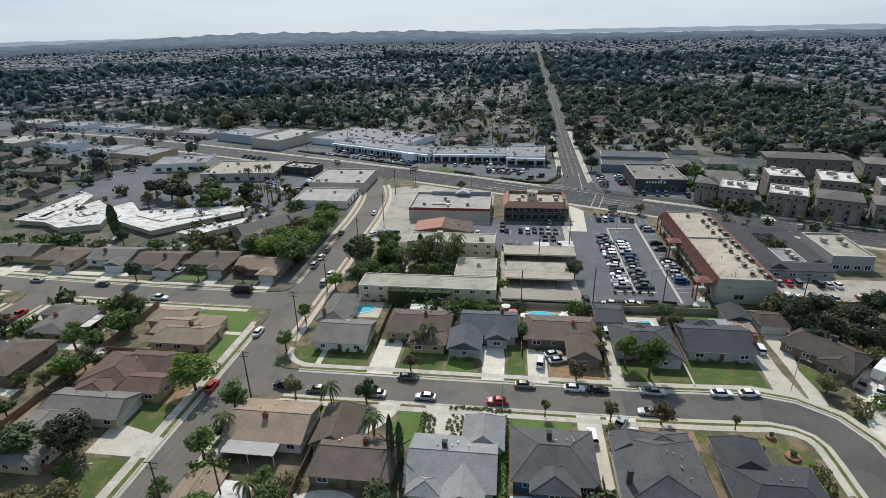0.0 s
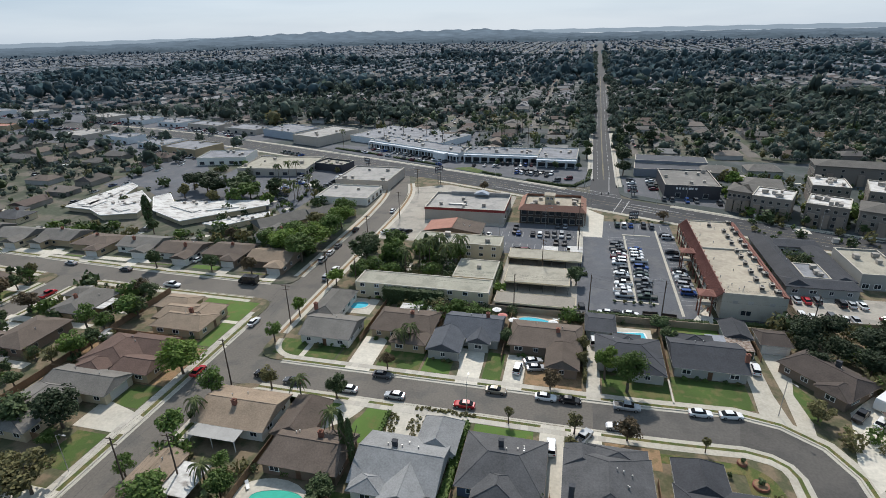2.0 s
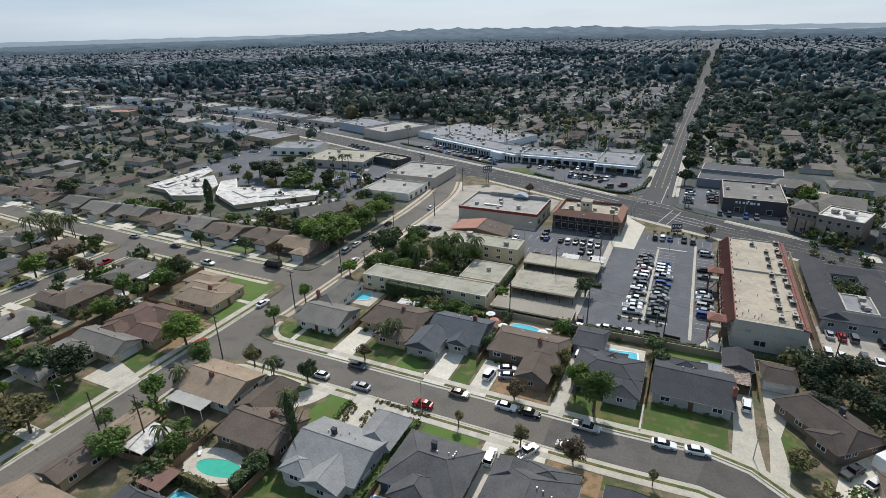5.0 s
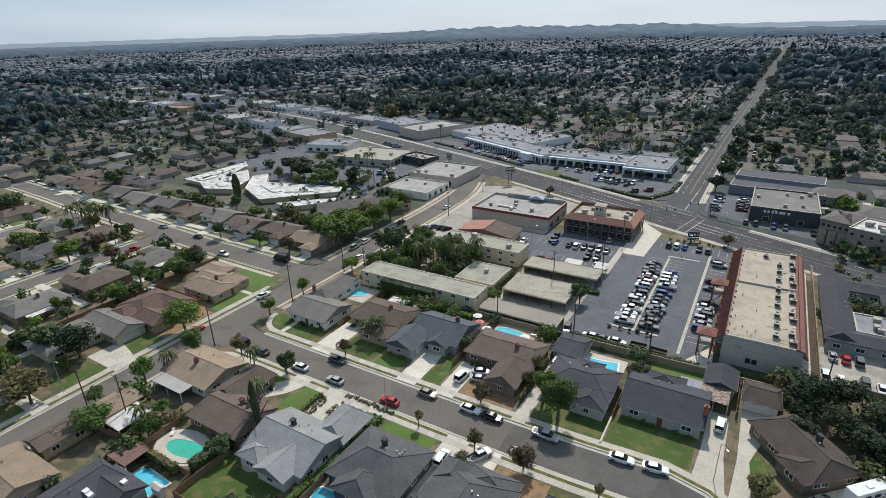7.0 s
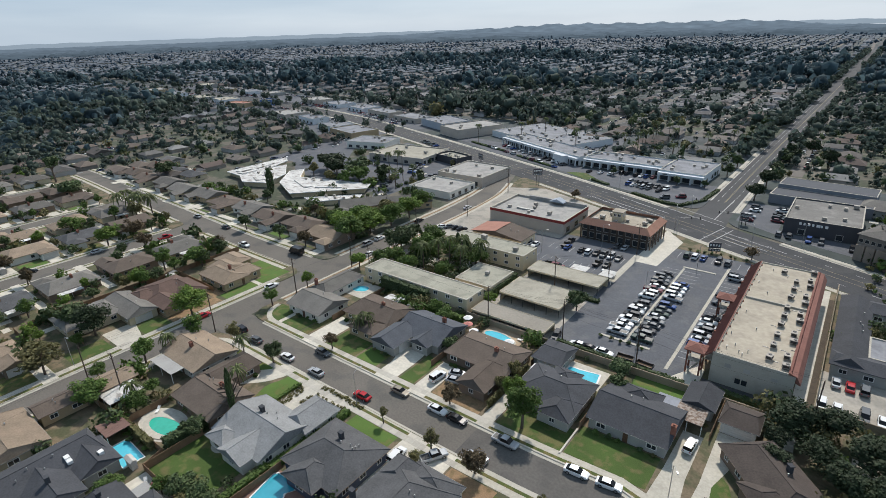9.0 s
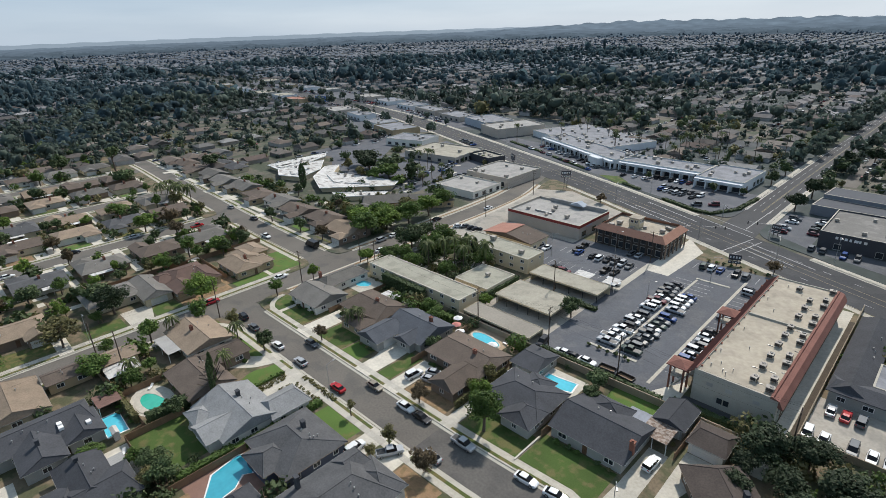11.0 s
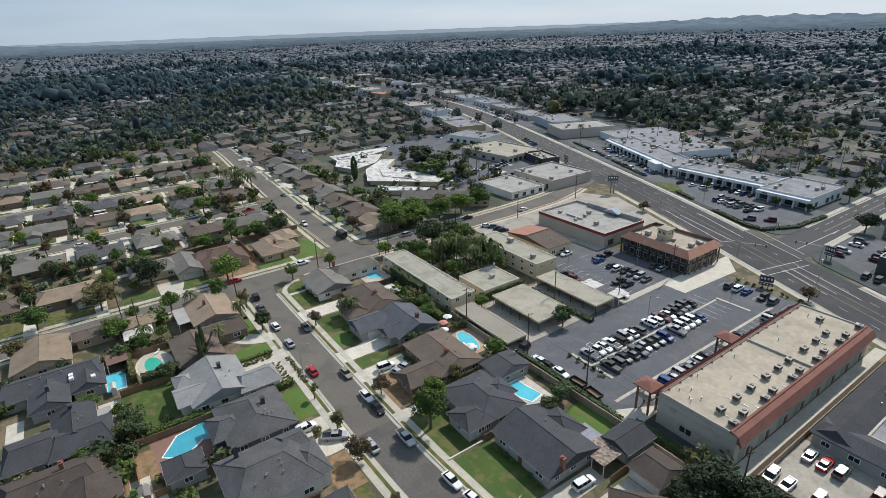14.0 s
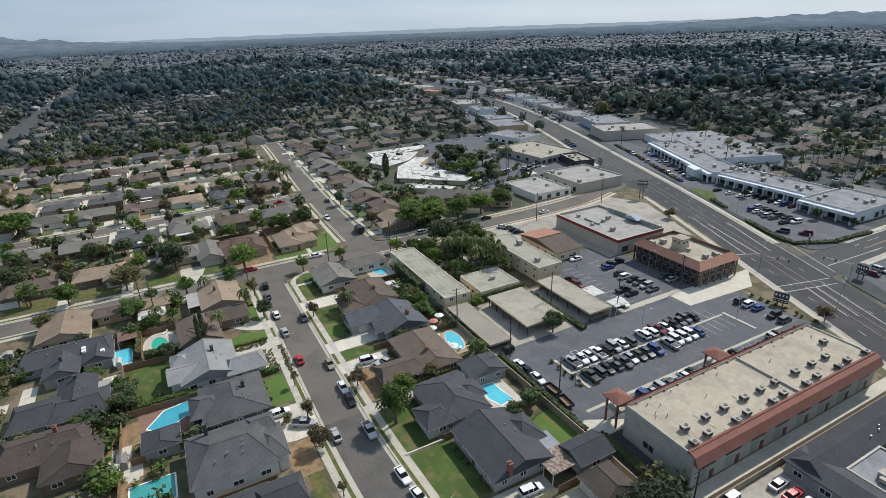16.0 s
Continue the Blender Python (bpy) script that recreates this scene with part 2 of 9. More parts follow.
L_DIST = mat("hazed_distant_foliage", (0.088, 0.128, 0.165), 0.95, 0.25, 0.008, 0.1, 0, leaf=0.5, island=0.3)
# farthest soil: haze painted in as a blue-grey base
HAZESOIL = mat("haze_tinted_soil", (0.072, 0.090, 0.104), 0.95, 0.3, 0.006, 0.05, 0, alt=(0.088, 0.104, 0.116), patch=0.5)
TOWN_ROOF = palette("town_roof", ((0.115, 0.092, 0.076), (0.150, 0.120, 0.098), (0.098, 0.092, 0.086), (0.132, 0.126, 0.118), (0.084, 0.072, 0.064), (0.175, 0.150, 0.128), (0.105, 0.078, 0.066), (0.21, 0.205, 0.195)))
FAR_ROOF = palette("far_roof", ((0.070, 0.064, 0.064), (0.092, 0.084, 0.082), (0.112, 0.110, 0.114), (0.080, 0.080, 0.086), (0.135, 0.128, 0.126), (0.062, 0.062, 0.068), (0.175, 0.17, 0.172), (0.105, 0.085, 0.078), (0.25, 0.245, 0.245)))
# same kinds of roof with haze mixed into the colours: bluish, low contrast
HAZED_ROOF = palette("hazed_distant_roof", ((0.095, 0.112, 0.135), (0.12, 0.133, 0.152), (0.085, 0.104, 0.126), (0.15, 0.16, 0.175), (0.11, 0.122, 0.14), (0.18, 0.187, 0.20)), 0.9, 0.12)
FAR_PAVE = palette("far_concrete", ((0.20, 0.20, 0.195), (0.28, 0.275, 0.26), (0.15, 0.155, 0.16), (0.36, 0.35, 0.33)))
FAR_WALL = palette("far_wall", ((0.25, 0.235, 0.22), (0.37, 0.355, 0.335), (0.19, 0.175, 0.16), (0.43, 0.415, 0.40), (0.28, 0.25, 0.215)))
TYRE = mat("tyre_rubber", (0.018, 0.018, 0.018), 0.85, 0.1, 1, 6, 0)
RIM = mat("alloy_rim", (0.45, 0.45, 0.46), 0.35, 0.1, 1, 6, 0, metal=0.8)
LAMPW = mat("headlamp_glass", (0.65, 0.66, 0.68), 0.15, 0.05, 1, 6, 0)
LAMPR = mat("tail_lamp_red", (0.32, 0.02, 0.02), 0.2, 0.05, 1, 6, 0)
CARGLASS = mat("tinted_glass", (0.010, 0.011, 0.013), 0.12, 0.05, 1, 6, 0)
CARGLASS.node_tree.nodes["Principled BSDF"].inputs["Specular IOR Level"].default_value = 0.22
FABRIC_RED = mat("faded_red_canvas", (0.50, 0.20, 0.17), 0.9, 0.15, 1, 6, 0.1)
PAINTS = {k: mat("car_paint_" + k, c, 0.25, 0.03, 0.5, 3, 0, metal=0.2 if k in ("silver", "grey", "beige") else 0.0) for k, c in {
    "white": (0.72, 0.72, 0.71), "black": (0.015, 0.015, 0.017), "silver": (0.42, 0.43, 0.44), "grey": (0.12, 0.125, 0.13),
    "red": (0.38, 0.02, 0.025), "blue": (0.03, 0.07, 0.22), "beige": (0.30, 0.26, 0.20), "green": (0.05, 0.07, 0.055),
    "maroon": (0.12, 0.02, 0.025)}.items()}


def water_mat(name, deep):
    m = mat(name, deep, 0.06, 0.12, 0.25, 1.2, 0.12)
    return m


POOL_TURQ = water_mat("turquoise_pool_water", (0.05, 0.40, 0.29))
POOL_BLUE = water_mat("deep_blue_pool_water", (0.06, 0.34, 0.43))
POOL_CYAN = water_mat("cyan_pool_water", (0.10, 0.50, 0.62))

# ---------------------------------------------------------------- mesh helpers


def box(bm, x0, x1, y0, y1, z0, z1):
    v = [bm.verts.new((x, y, z)) for z in (z0, z1) for y in (y0, y1) for x in (x0, x1)]
    for f in ((0, 2, 3, 1), (4, 5, 7, 6), (0, 1, 5, 4), (2, 6, 7, 3), (0, 4, 6, 2), (1, 3, 7, 5)):
        bm.faces.new([v[i] for i in f])
    return bm


def prism(bm, pts, z0, z1):
    lo = [bm.verts.new((x, y, z0)) for x, y in pts]
    hi = [bm.verts.new((x, y, z1)) for x, y in pts]
    n = len(pts)
    bm.faces.new(lo[::-1])
    bm.faces.new(hi)
    for i in range(n):
        bm.faces.new((lo[i], lo[(i + 1) % n], hi[(i + 1) % n], hi[i]))
    return bm


def loft(bm, rings, cap=True):
    """Joins rings of equal length, each a list of (x, y, z)."""
    vs = [[bm.verts.new(p) for p in r] for r in rings]
    k = len(rings[0])
    for a, b in zip(vs, vs[1:]):
        for i in range(k):
            bm.faces.new((a[i], a[(i + 1) % k], b[(i + 1) % k], b[i]))
    if cap:
        bm.faces.new(vs[0][::-1])
        bm.faces.new(vs[-1])
    return bm


def tube(bm, p, q, r0, r1, k=8):
    p, q = Vector(p), Vector(q)
    d = (q - p).normalized()
    u = d.orthogonal().normalized()
    w = d.cross(u)
    return loft(bm, [[c + r * (math.cos(6.2832 * i / k) * u + math.sin(6.2832 * i / k) * w) for i in range(k)] for c, r in ((p, r0), (q, r1))])


def mesh_of(name, bm, *materials):
    bmesh.ops.recalc_face_normals(bm, faces=bm.faces[:])
    me = bpy.data.meshes.new(name)
    bm.to_mesh(me)
    bm.free()
    for m in materials:
        me.materials.append(m)
    return me


def thing(name, m, label, category, group="", kind=""):
    ob = new(name)
    ob.empty_display_size = 0.5
    ob.matrix_world = m
    return tagged(ob, label, category, group, kind)


def put(name, me, parent=None, m=None, label=""):
    ob = new(name, me)
    ob.parent = parent
    if m is not None:
        ob.matrix_basis = m
    return tagged(ob, label)


def part(name, bm, material, parent, label=""):
    return put(name, mesh_of(name, bm, material), parent, None, label)


def solid(name, bm, material, label, category="", kind="", group=""):
    return tagged(new(name, mesh_of(name, bm, material)), label, category, group, kind)


def quads(name, v, material, kind="", label="", category=""):
    """A mesh of loose quads from an array (n, 4, 3)."""
    n = len(v)
    me = bpy.data.meshes.new(name)
    me.vertices.add(4 * n)
    me.vertices.foreach_set("co", v.reshape(-1).astype(np.float32))
    me.loops.add(4 * n)
    me.loops.foreach_set("vertex_index", np.arange(4 * n, dtype=np.int32))
    me.polygons.add(n)
    me.polygons.foreach_set("loop_start", np.arange(0, 4 * n, 4, dtype=np.int32))
    me.update(calc_edges=True)
    me.materials.append(material)
    return me


def smooth_line(pts, step=6.0):
    """Points along a Catmull-Rom curve through pts."""
    p = [np.array(q, float) for q in pts]
    p = [2 * p[0] - p[1], *p, 2 * p[-1] - p[-2]]
    out = []
    for a, b, c, d in zip(p, p[1:], p[2:], p[3:]):
        k = max(1, int(np.linalg.norm(c - b) / step))
        for i in range(k):
            t = i / k
            out.append(0.5 * (2 * b + (c - a) * t + (2 * a - 5 * b + 4 * c - d) * t * t + (3 * b - a - 3 * c + d) * t ** 3))
    return out + [p[-2]]


def offset_line(pts, d):
    """The line moved d metres to its left."""
    out = []
    for i, p in enumerate(pts):
        t = pts[min(i + 1, len(pts) - 1)] - pts[max(i - 1, 0)]
        t = t / np.linalg.norm(t)
        out.append(p + d * np.array((-t[1], t[0])))
    return out


def strip(bm, pts, d0, d1, z0, z1):
    """A slab along a line, between the offsets d0 and d1."""
    a, b = offset_line(pts, d0), offset_line(pts, d1)
    return loft(bm, [[(p[0], p[1], z0), (q[0], q[1], z0), (q[0], q[1], z1), (p[0], p[1], z1)] for p, q in zip(a, b)])

# ---------------------------------------------------------------- ground, blocks and roads
HILL_AZ = (-180, -112, -101, -96, -92, -85, -60, -45, -40, -33, -26, -20, -15, -10, -6, -3, 0, 10, 180)
HILL_H = (60, 100, 92, 62, 30, 10, 6, 8, 14, 35, 54, 49, 44, 48, 34, 10, 0, 0, 0)


def ground_z(x, y):
    """Height of the land: flat, rising to low hills far off."""
    r = np.hypot(x, y)
    az = np.degrees(np.arctan2(x, y))
    s = np.clip((r - 4300) / 500, 0, 1)
    ripple = 1 + 0.10 * np.sin(az * 1.9 + r * 0.0021) + 0.06 * np.sin(az * 4.7 + 1.0) + 0.10 * np.sin(az * 0.8 - r * 0.004)
    return np.interp(az, HILL_AZ, HILL_H) * 0.2 * s * s * (3 - 2 * s) * ripple - 0.06


def make_ground():
    radii = [0, 60, 150, 300, 500, 800, 1200, 1600, 2000, 2300, *range(2500, 4900, 130), 4860]
    k = 300
    a = np.radians(np.arange(k) * 360 / k)
    co = np.concatenate([np.stack([r * np.sin(a), r * np.cos(a), ground_z(r * np.sin(a), r * np.cos(a))], 1) for r in radii[1:]])
    verts = [(0, 0, -0.06), *map(tuple, co)]
    faces = [(0, 1 + (i + 1) % k, 1 + i) for i in range(k)]
    for j in range(len(radii) - 2):
        b, c = 1 + j * k, 1 + (j + 1) * k
        faces += [(b + i, b + (i + 1) % k, c + (i + 1) % k, c + i) for i in range(k)]
    me = bpy.data.meshes.new("ground")
    me.from_pydata(verts, [], faces)
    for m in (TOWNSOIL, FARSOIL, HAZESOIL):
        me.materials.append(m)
    # haze tint in steps: FARSOIL past 500 m, HAZESOIL past 2300 m
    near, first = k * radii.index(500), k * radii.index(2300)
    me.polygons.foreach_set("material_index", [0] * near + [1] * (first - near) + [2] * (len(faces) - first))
    tagged(new("ground", me), "dry earth plain rising to low hills, its far soil tinted for haze", "ground", "", "structure")


make_ground()


def rounded(pts):
    """A polygon whose corners with a third number are rounded by that radius."""
    out, n = [], len(pts)
    for i, p in enumerate(pts):
        if len(p) == 2:
            out.append(p)
            continue
        c = np.array(p[:2], float)
        a, b = (np.array(pts[j % n][:2], float) - c for j in (i - 1, i + 1))
        a, b = a / np.linalg.norm(a) * p[2], b / np.linalg.norm(b) * p[2]
        for t in np.linspace(0, 1, 7):
            q = c + (1 - t) ** 2 * a + t ** 2 * b
            out.append((q[0], q[1]))
    return out


BLOCKS = {
    "block_houses_north": [(-56.8, 101.4, 6), (46, 101.9), (53, 102.6), (60.5, 101.4), (66.6, 97.6), (70.2, 91), (71, 82), (70.8, 60), (73.2, -60),
                           (260, -60), (260, 132), (140, 187), (104, 202), (72, 215.5), (46, 227), (21, 238), (-11, 254), (-45, 268),
                           (-65, 276, 5), (-61, 250), (-57.2, 215), (-56.8, 193)],
    "block_houses_south": [(-56.8, 91.5, 7), (44, 91.8), (52, 92.4), (57, 91), (60, 87.4), (60.4, 82), (60.2, 60), (62.8, -60), (-56.8, -60)],
    "block_houses_west": [(-138.5, -60), (-67.2, -60), (-67.2, 130, 6), (-138.5, 131.5, 5)],
    "block_houses_far_west": [(-203, -60), (-149, -60), (-149, 132.5, 5), (-203, 134.5, 4)],
    "block_houses_outer_west": [(-267, -60), (-213, -60), (-213, 135.2, 4), (-267, 138, 4)],
    "block_houses_end_west": [(-345, -60), (-277, -60), (-277, 138.4, 4), (-345, 140, 4)],
    "block_cross_street": [(-67.2, 139.8, 6), (-67.5, 190), (-68, 222), (-71, 246), (-77, 264), (-88, 284, 5), (-130, 299), (-180, 318),
                           (-213, 331), (-300, 362), (-420, 380), (-420, 152), (-300, 152), (-210, 146), (-140, 142)],
    "block_strip_shops": [(26.3, 266.5, 9), (27, 320), (29, 430), (-330, 430), (-290, 384), (-213, 356), (-154, 333.5), (-113, 316), (-53, 295), (-18, 280)],
    "block_apartments": [(39, 255, 8), (60, 246), (99, 226), (140, 207), (200, 178), (290, 135), (290, 335), (40, 335)],
}
for key, pts in BLOCKS.items():
    solid(key, prism(bmesh.new(), rounded(pts), -0.25, 0.15), FARSOIL if key in ("block_strip_shops", "block_apartments") else TOWNSOIL if key == "block_cross_street" else YARD, "raised kerbed block of yards and bare soil", "ground", "structure")

LINES = {
    "street": smooth_line([(-62, 96.4), (-30, 96.4), (0, 96.4), (30, 96.5), (46, 97.1), (53, 97.5), (59, 96.1), (63.4, 92.8), (65.5, 88), (65.7, 82), (65.5, 70), (66, 40), (67, 0), (68, -60)]),
    "side_street": smooth_line([(-62, -200), (-62, 0), (-62, 100), (-62, 190), (-62.4, 215), (-65, 242), (-72, 265), (-80, 288)]),
    "cross_street": smooth_line([(-62, 134.8), (-100, 135.4), (-140, 136.8), (-210, 141), (-300, 146), (-420, 143)]),
    "west_street": smooth_line([(-143.8, 136), (-143.8, 60), (-144, -200)]),
    "outer_street": smooth_line([(-208, 140), (-208, 60), (-208, -200)]),
    "end_street": smooth_line([(-272, 143), (-272, 60), (-272, -200)]),
    "far_west_avenue": smooth_line([(-346, -42), (-415, -38.5), (-600, -33), (-820, -30), (-1140, -24), (-1600, -16)], 40),
    "avenue": smooth_line([(32.6, 246), (32.8, 285), (33.4, 330), (35.2, 430), (38.5, 560), (46, 900), (62, 1600), (82, 2400)], 12),
    "boulevard": smooth_line([(420, 68), (260, 145), (150, 193), (100, 214), (45, 238.5), (-29, 271.5), (-113, 305), (-213, 343.5), (-300, 373), (-400, 396), (-520, 414), (-760, 440), (-1200, 470)], 10),
}
WIDTH = {"street": 9.7, "side_street": 10.4, "cross_street": 10.2, "west_street": 10.4, "outer_street": 10, "end_street": 10, "far_west_avenue": 15, "avenue": 12.6, "boulevard": 20.5}
for i, (key, line) in enumerate(LINES.items()):
    w = WIDTH[key] / 2 + 0.6
    far = key in ("avenue", "boulevard", "far_west_avenue")
    solid("road_" + key, strip(bmesh.new(), line, -w, w, -0.3, -0.012 + 0.003 * i), BLVD if far else ASPHALT,
          "worn grey asphalt road with patched surface", "road", "structure")
east_half = [p for p in LINES["boulevard"] if p[0] > -75]
# the street darkens eastward in two overlaid steps
for x0, z, tone in ((24, 0.0, 0.113), (47, 0.005, 0.092)):
    bend = [p for p in LINES["street"] if p[0] > x0]
    solid("road_patched", strip(bmesh.new(), bend, -5.4, 5.4, -0.2, z), mat("bend_asphalt_%d" % x0, (tone, tone * 0.93, tone * 0.84), 0.95, 0.28, 0.06, 2.0, 0.25, alt=(tone * 0.82, tone * 0.77, tone * 0.71), patch=0.54),
          "darker asphalt round a street bend", "road", "structure")
solid("road_resurfaced", strip(bmesh.new(), east_half, -10.85, 10.85, -0.2, 0.021), NEWASPH, "dark newly surfaced stretch of the boulevard", "road", "structure")


def slab(name, x0, x1, y0, y1, material, z=0.17, label="", cat="pavement"):
    return solid(name, box(bmesh.new(), x0, x1, y0, y1, 0.05, z), material, label, cat, "structure")


def slab_poly(name, pts, material, z=0.17, label="", cat="pavement"):
    return solid(name, prism(bmesh.new(), rounded(pts), 0.05, z), material, label, cat, "structure")


# kerbs, parkways and walks along the streets (kerb, planted strip, walk)
def edge(key, side, i0, i1, walk_at=1.4, mat_strip=DRYLAWN):
    line = [p for p in LINES[key] if i0(p) and i1(p)]
    w = WIDTH[key] / 2 * side
    solid("kerb_" + key, strip(bmesh.new(), line, w - 0.02 * side, w + 0.38 * side, -0.02, 0.165), KERB, "pale worn concrete kerb", "kerb", "structure")
    solid("gutter_" + key, strip(bmesh.new(), line, w - 0.75 * side, w - 0.02 * side, -0.1, 0.022), KERB, "pale concrete gutter strip", "kerb", "structure")
    if mat_strip:
        solid("parkway_" + key, strip(bmesh.new(), line, w + 0.4 * side, w + walk_at * side, 0.05, 0.172), mat_strip,
              "patchy mown grass strip between kerb and walk", "grass", "structure")
    solid("walk_" + key, strip(bmesh.new(), line, w + walk_at * side, w + (walk_at + 1.5) * side, 0.05, 0.18), CONC, "pale concrete sidewalk", "sidewalk", "structure")


always = lambda p: True
edge("street", 1, lambda p: p[0] > -51, always, walk_at=1.15)
edge("street", -1, lambda p: p[0] > -50, always, walk_at=1.15)
edge("side_street", 1, always, lambda p: p[1] < 124)
edge("side_street", -1, always, lambda p: p[1] < 84)
edge("side_street", -1, lambda p: p[1] > 108, lambda p: p[1] < 262, mat_strip=BARE)
edge("side_street", 1, lambda p: p[1] > 146, lambda p: p[1] < 262, mat_strip=BARE)
edge("cross_street", 1, lambda p: p[0] < -74, lambda p: p[0] > -137)
edge("cross_street", 1, lambda p: p[0] < -152, lambda p: p[0] > -300)
edge("cross_street", -1, lambda p: p[0] < -74, lambda p: p[0] > -420)
edge("west_street", 1, always, lambda p: p[1] < 126)
edge("west_street", -1, always, lambda p: p[1] < 126)
for key in ("outer_street", "end_street"):
    edge(key, 1, always, lambda p: p[1] < 128)
    edge(key, -1, always, lambda p: p[1] < 128)
edge("avenue", 1, lambda p: p[1] > 275, lambda p: p[1] < 420, walk_at=0.5, mat_strip=None)
edge("avenue", -1, lambda p: p[1] > 265, lambda p: p[1] < 420, walk_at=0.5, mat_strip=None)
edge("boulevard", 1, lambda p: p[0] > -52, lambda p: p[0] < 240, walk_at=0.5, mat_strip=None)
edge("boulevard", 1, lambda p: p[0] > -400, lambda p: p[0] < -100, walk_at=0.5, mat_strip=None)
edge("boulevard", -1, lambda p: p[0] > 48, lambda p: p[0] < 240, walk_at=0.5, mat_strip=None)
edge("boulevard", -1, lambda p: p[0] > -400, lambda p: p[0] < 14, walk_at=0.5, mat_strip=None)


def dashes(bm, line, off, w, on, gap, z, sel=always):
    pts = [p for p in offset_line(line, off) if sel(p)]
    run, seg = 0.0, []
    for a, b in zip(pts, pts[1:]):
        d = np.linalg.norm(b - a)
        t = (b - a) / d
        s = 0.0
        while s < d:
            if gap == 0:
                q0, q1 = a, b
                s = d
            else:
                q0, q1 = a + t * s, a + t * min(s + on, d)
                s += on + gap
            nrm = np.array((-t[1], t[0])) * w / 2
            bm.faces.new([bm.verts.new((*p, z)) for p in (q0 - nrm, q1 - nrm, q1 + nrm, q0 + nrm)])
    return bm


def marking(name, bm, material=None, label="worn white painted road lines"):
    solid(name, bm, material or PAINT, label, "road marking", "structure")


b = bmesh.new()
away = lambda p: p[0] < 10 or p[0] > 62
for off in (-5.2, 5.2):
    dashes(b, LINES["boulevard"], off, 0.15, 2.4, 7, 0.03, away)
marking("boulevard_lane_lines", b)
b = bmesh.new()
for off in (-1.6, 1.6):
    dashes(b, LINES["boulevard"], off, 0.16, 1, 0, 0.03, away)
marking("boulevard_median_lines", b, PAINTY, "worn yellow painted median lines")
b = bmesh.new()
for off in (-3.0, 3.0):
    dashes(b, LINES["avenue"], off, 0.2, 3, 5, 0.028, lambda p: 275 < p[1] < 700)
for off in (-5.6, 5.6):
    dashes(b, LINES["avenue"], off, 0.15, 3, 0, 0.028, lambda p: 278 < p[1] < 700)
marking("avenue_lane_lines", b)
b = bmesh.new()
dashes(b, LINES["avenue"], -0.2, 0.16, 3, 0, 0.028, lambda p: 275 < p[1] < 900)
dashes(b, LINES["avenue"], 0.2, 0.16, 3, 0, 0.028, lambda p: 275 < p[1] < 900)
marking("avenue_centre_lines", b, PAINTY, "worn yellow painted centre lines")
# crosswalks at the crossing of boulevard and avenue
b = bmesh.new()
for (xa, ya), (xb, yb) in (((12.8, 264.4), (39.2, 252.2)), ((14.4, 269), (38, 257.2)), ((34.6, 230.6), (39.8, 251.4)), ((38, 229.4), (43, 249.6)), ((9.4, 236.4), (16.8, 251.4)),
                            ((-20, 262.6), (14.2, 247)), ((-12, 261.6), (16, 251)), ((-9, 269.4), (17, 256.6)), ((41, 241.6), (57, 233.7)), ((41.2, 245.4), (63, 235)), ((39.6, 239), (55.4, 231.2)),
                            ((25.4, 272), (27.2, 291)), ((34.4, 260), (35.6, 291))):
    a, c = np.array((xa, ya), float), np.array((xb, yb), float)
    t = (c - a) / np.linalg.norm(c - a)
    nn = np.array((-t[1], t[0])) * 0.14
    b.faces.new([b.verts.new((*p, 0.034)) for p in (a - nn, c - nn, c + nn, a + nn)])
marking("crosswalk_lines", b, None, "white painted crosswalk lines at a junction")

# ---------------------------------------------------------------- lawns, drives, lots
slab("lawn", -53.5, -36.6, 104.0, 111, LAWN, label="mown green front lawn", cat="lawn")
slab("lawn", -36, -33.4, 104.0, 124, DRYLAWN, label="worn strip of side lawn", cat="lawn")
slab("path", -46, -44.6, 103, 109.6, DRIVE, 0.184, "pale concrete garden path", "path")
slab("driveway", -32.6, -26.4, 101.3, 116, DRIVE, 0.186, "pale concrete driveway", "driveway")
slab("lawn", -25.6, -15, 104.0, 113, LAWN, label="shaded green front lawn", cat="lawn")
slab("lawn", -14.4, -7.6, 104.0, 110, LAWN2, label="green front lawn with a curved edge", cat="lawn")
slab_poly("driveway", [(-5.6, 101.3), (-0.4, 101.3), (-0.4, 110), (-0.8, 115), (-7.6, 115.6), (-8.6, 112, 2), (-5.8, 109.4, 2)], DRIVE, 0.186, "pale flared concrete driveway", "driveway")
slab("lawn", 0.2, 4.4, 104.0, 115, LAWN, label="narrow green front lawn", cat="lawn")
slab("driveway", 5, 9.6, 101.3, 115, DRIVE, 0.186, "stained concrete driveway", "driveway")
slab("dry_garden", 10, 22.6, 104.0, 113.5, BARE, label="bare brown front garden", cat="garden")
slab("driveway", 23.6, 26.6, 101.3, 127, DRIVE, 0.186, "long pale concrete driveway", "driveway")
slab("lawn", 27, 41.3, 104.2, 111.5, LAWN, label="lush green front lawn", cat="lawn")
slab("lawn", 42, 57.6, 104.6, 113.6, LAWN, label="wide patchy green front lawn", cat="lawn")
slab_poly("driveway", [(58, 102.9), (63.6, 101.6), (62.6, 111), (62.6, 124), (58.8, 124), (58.6, 112)], CONC, 0.186, "pale concrete driveway", "driveway")
slab_poly("driveway", [(64.2, 101), (66.6, 97.4), (67.6, 103), (66.8, 112), (70, 124), (70, 127.6), (64.6, 127.6), (64.8, 112)], CONC, 0.19, "pale concrete driveway to a rear garage", "driveway")
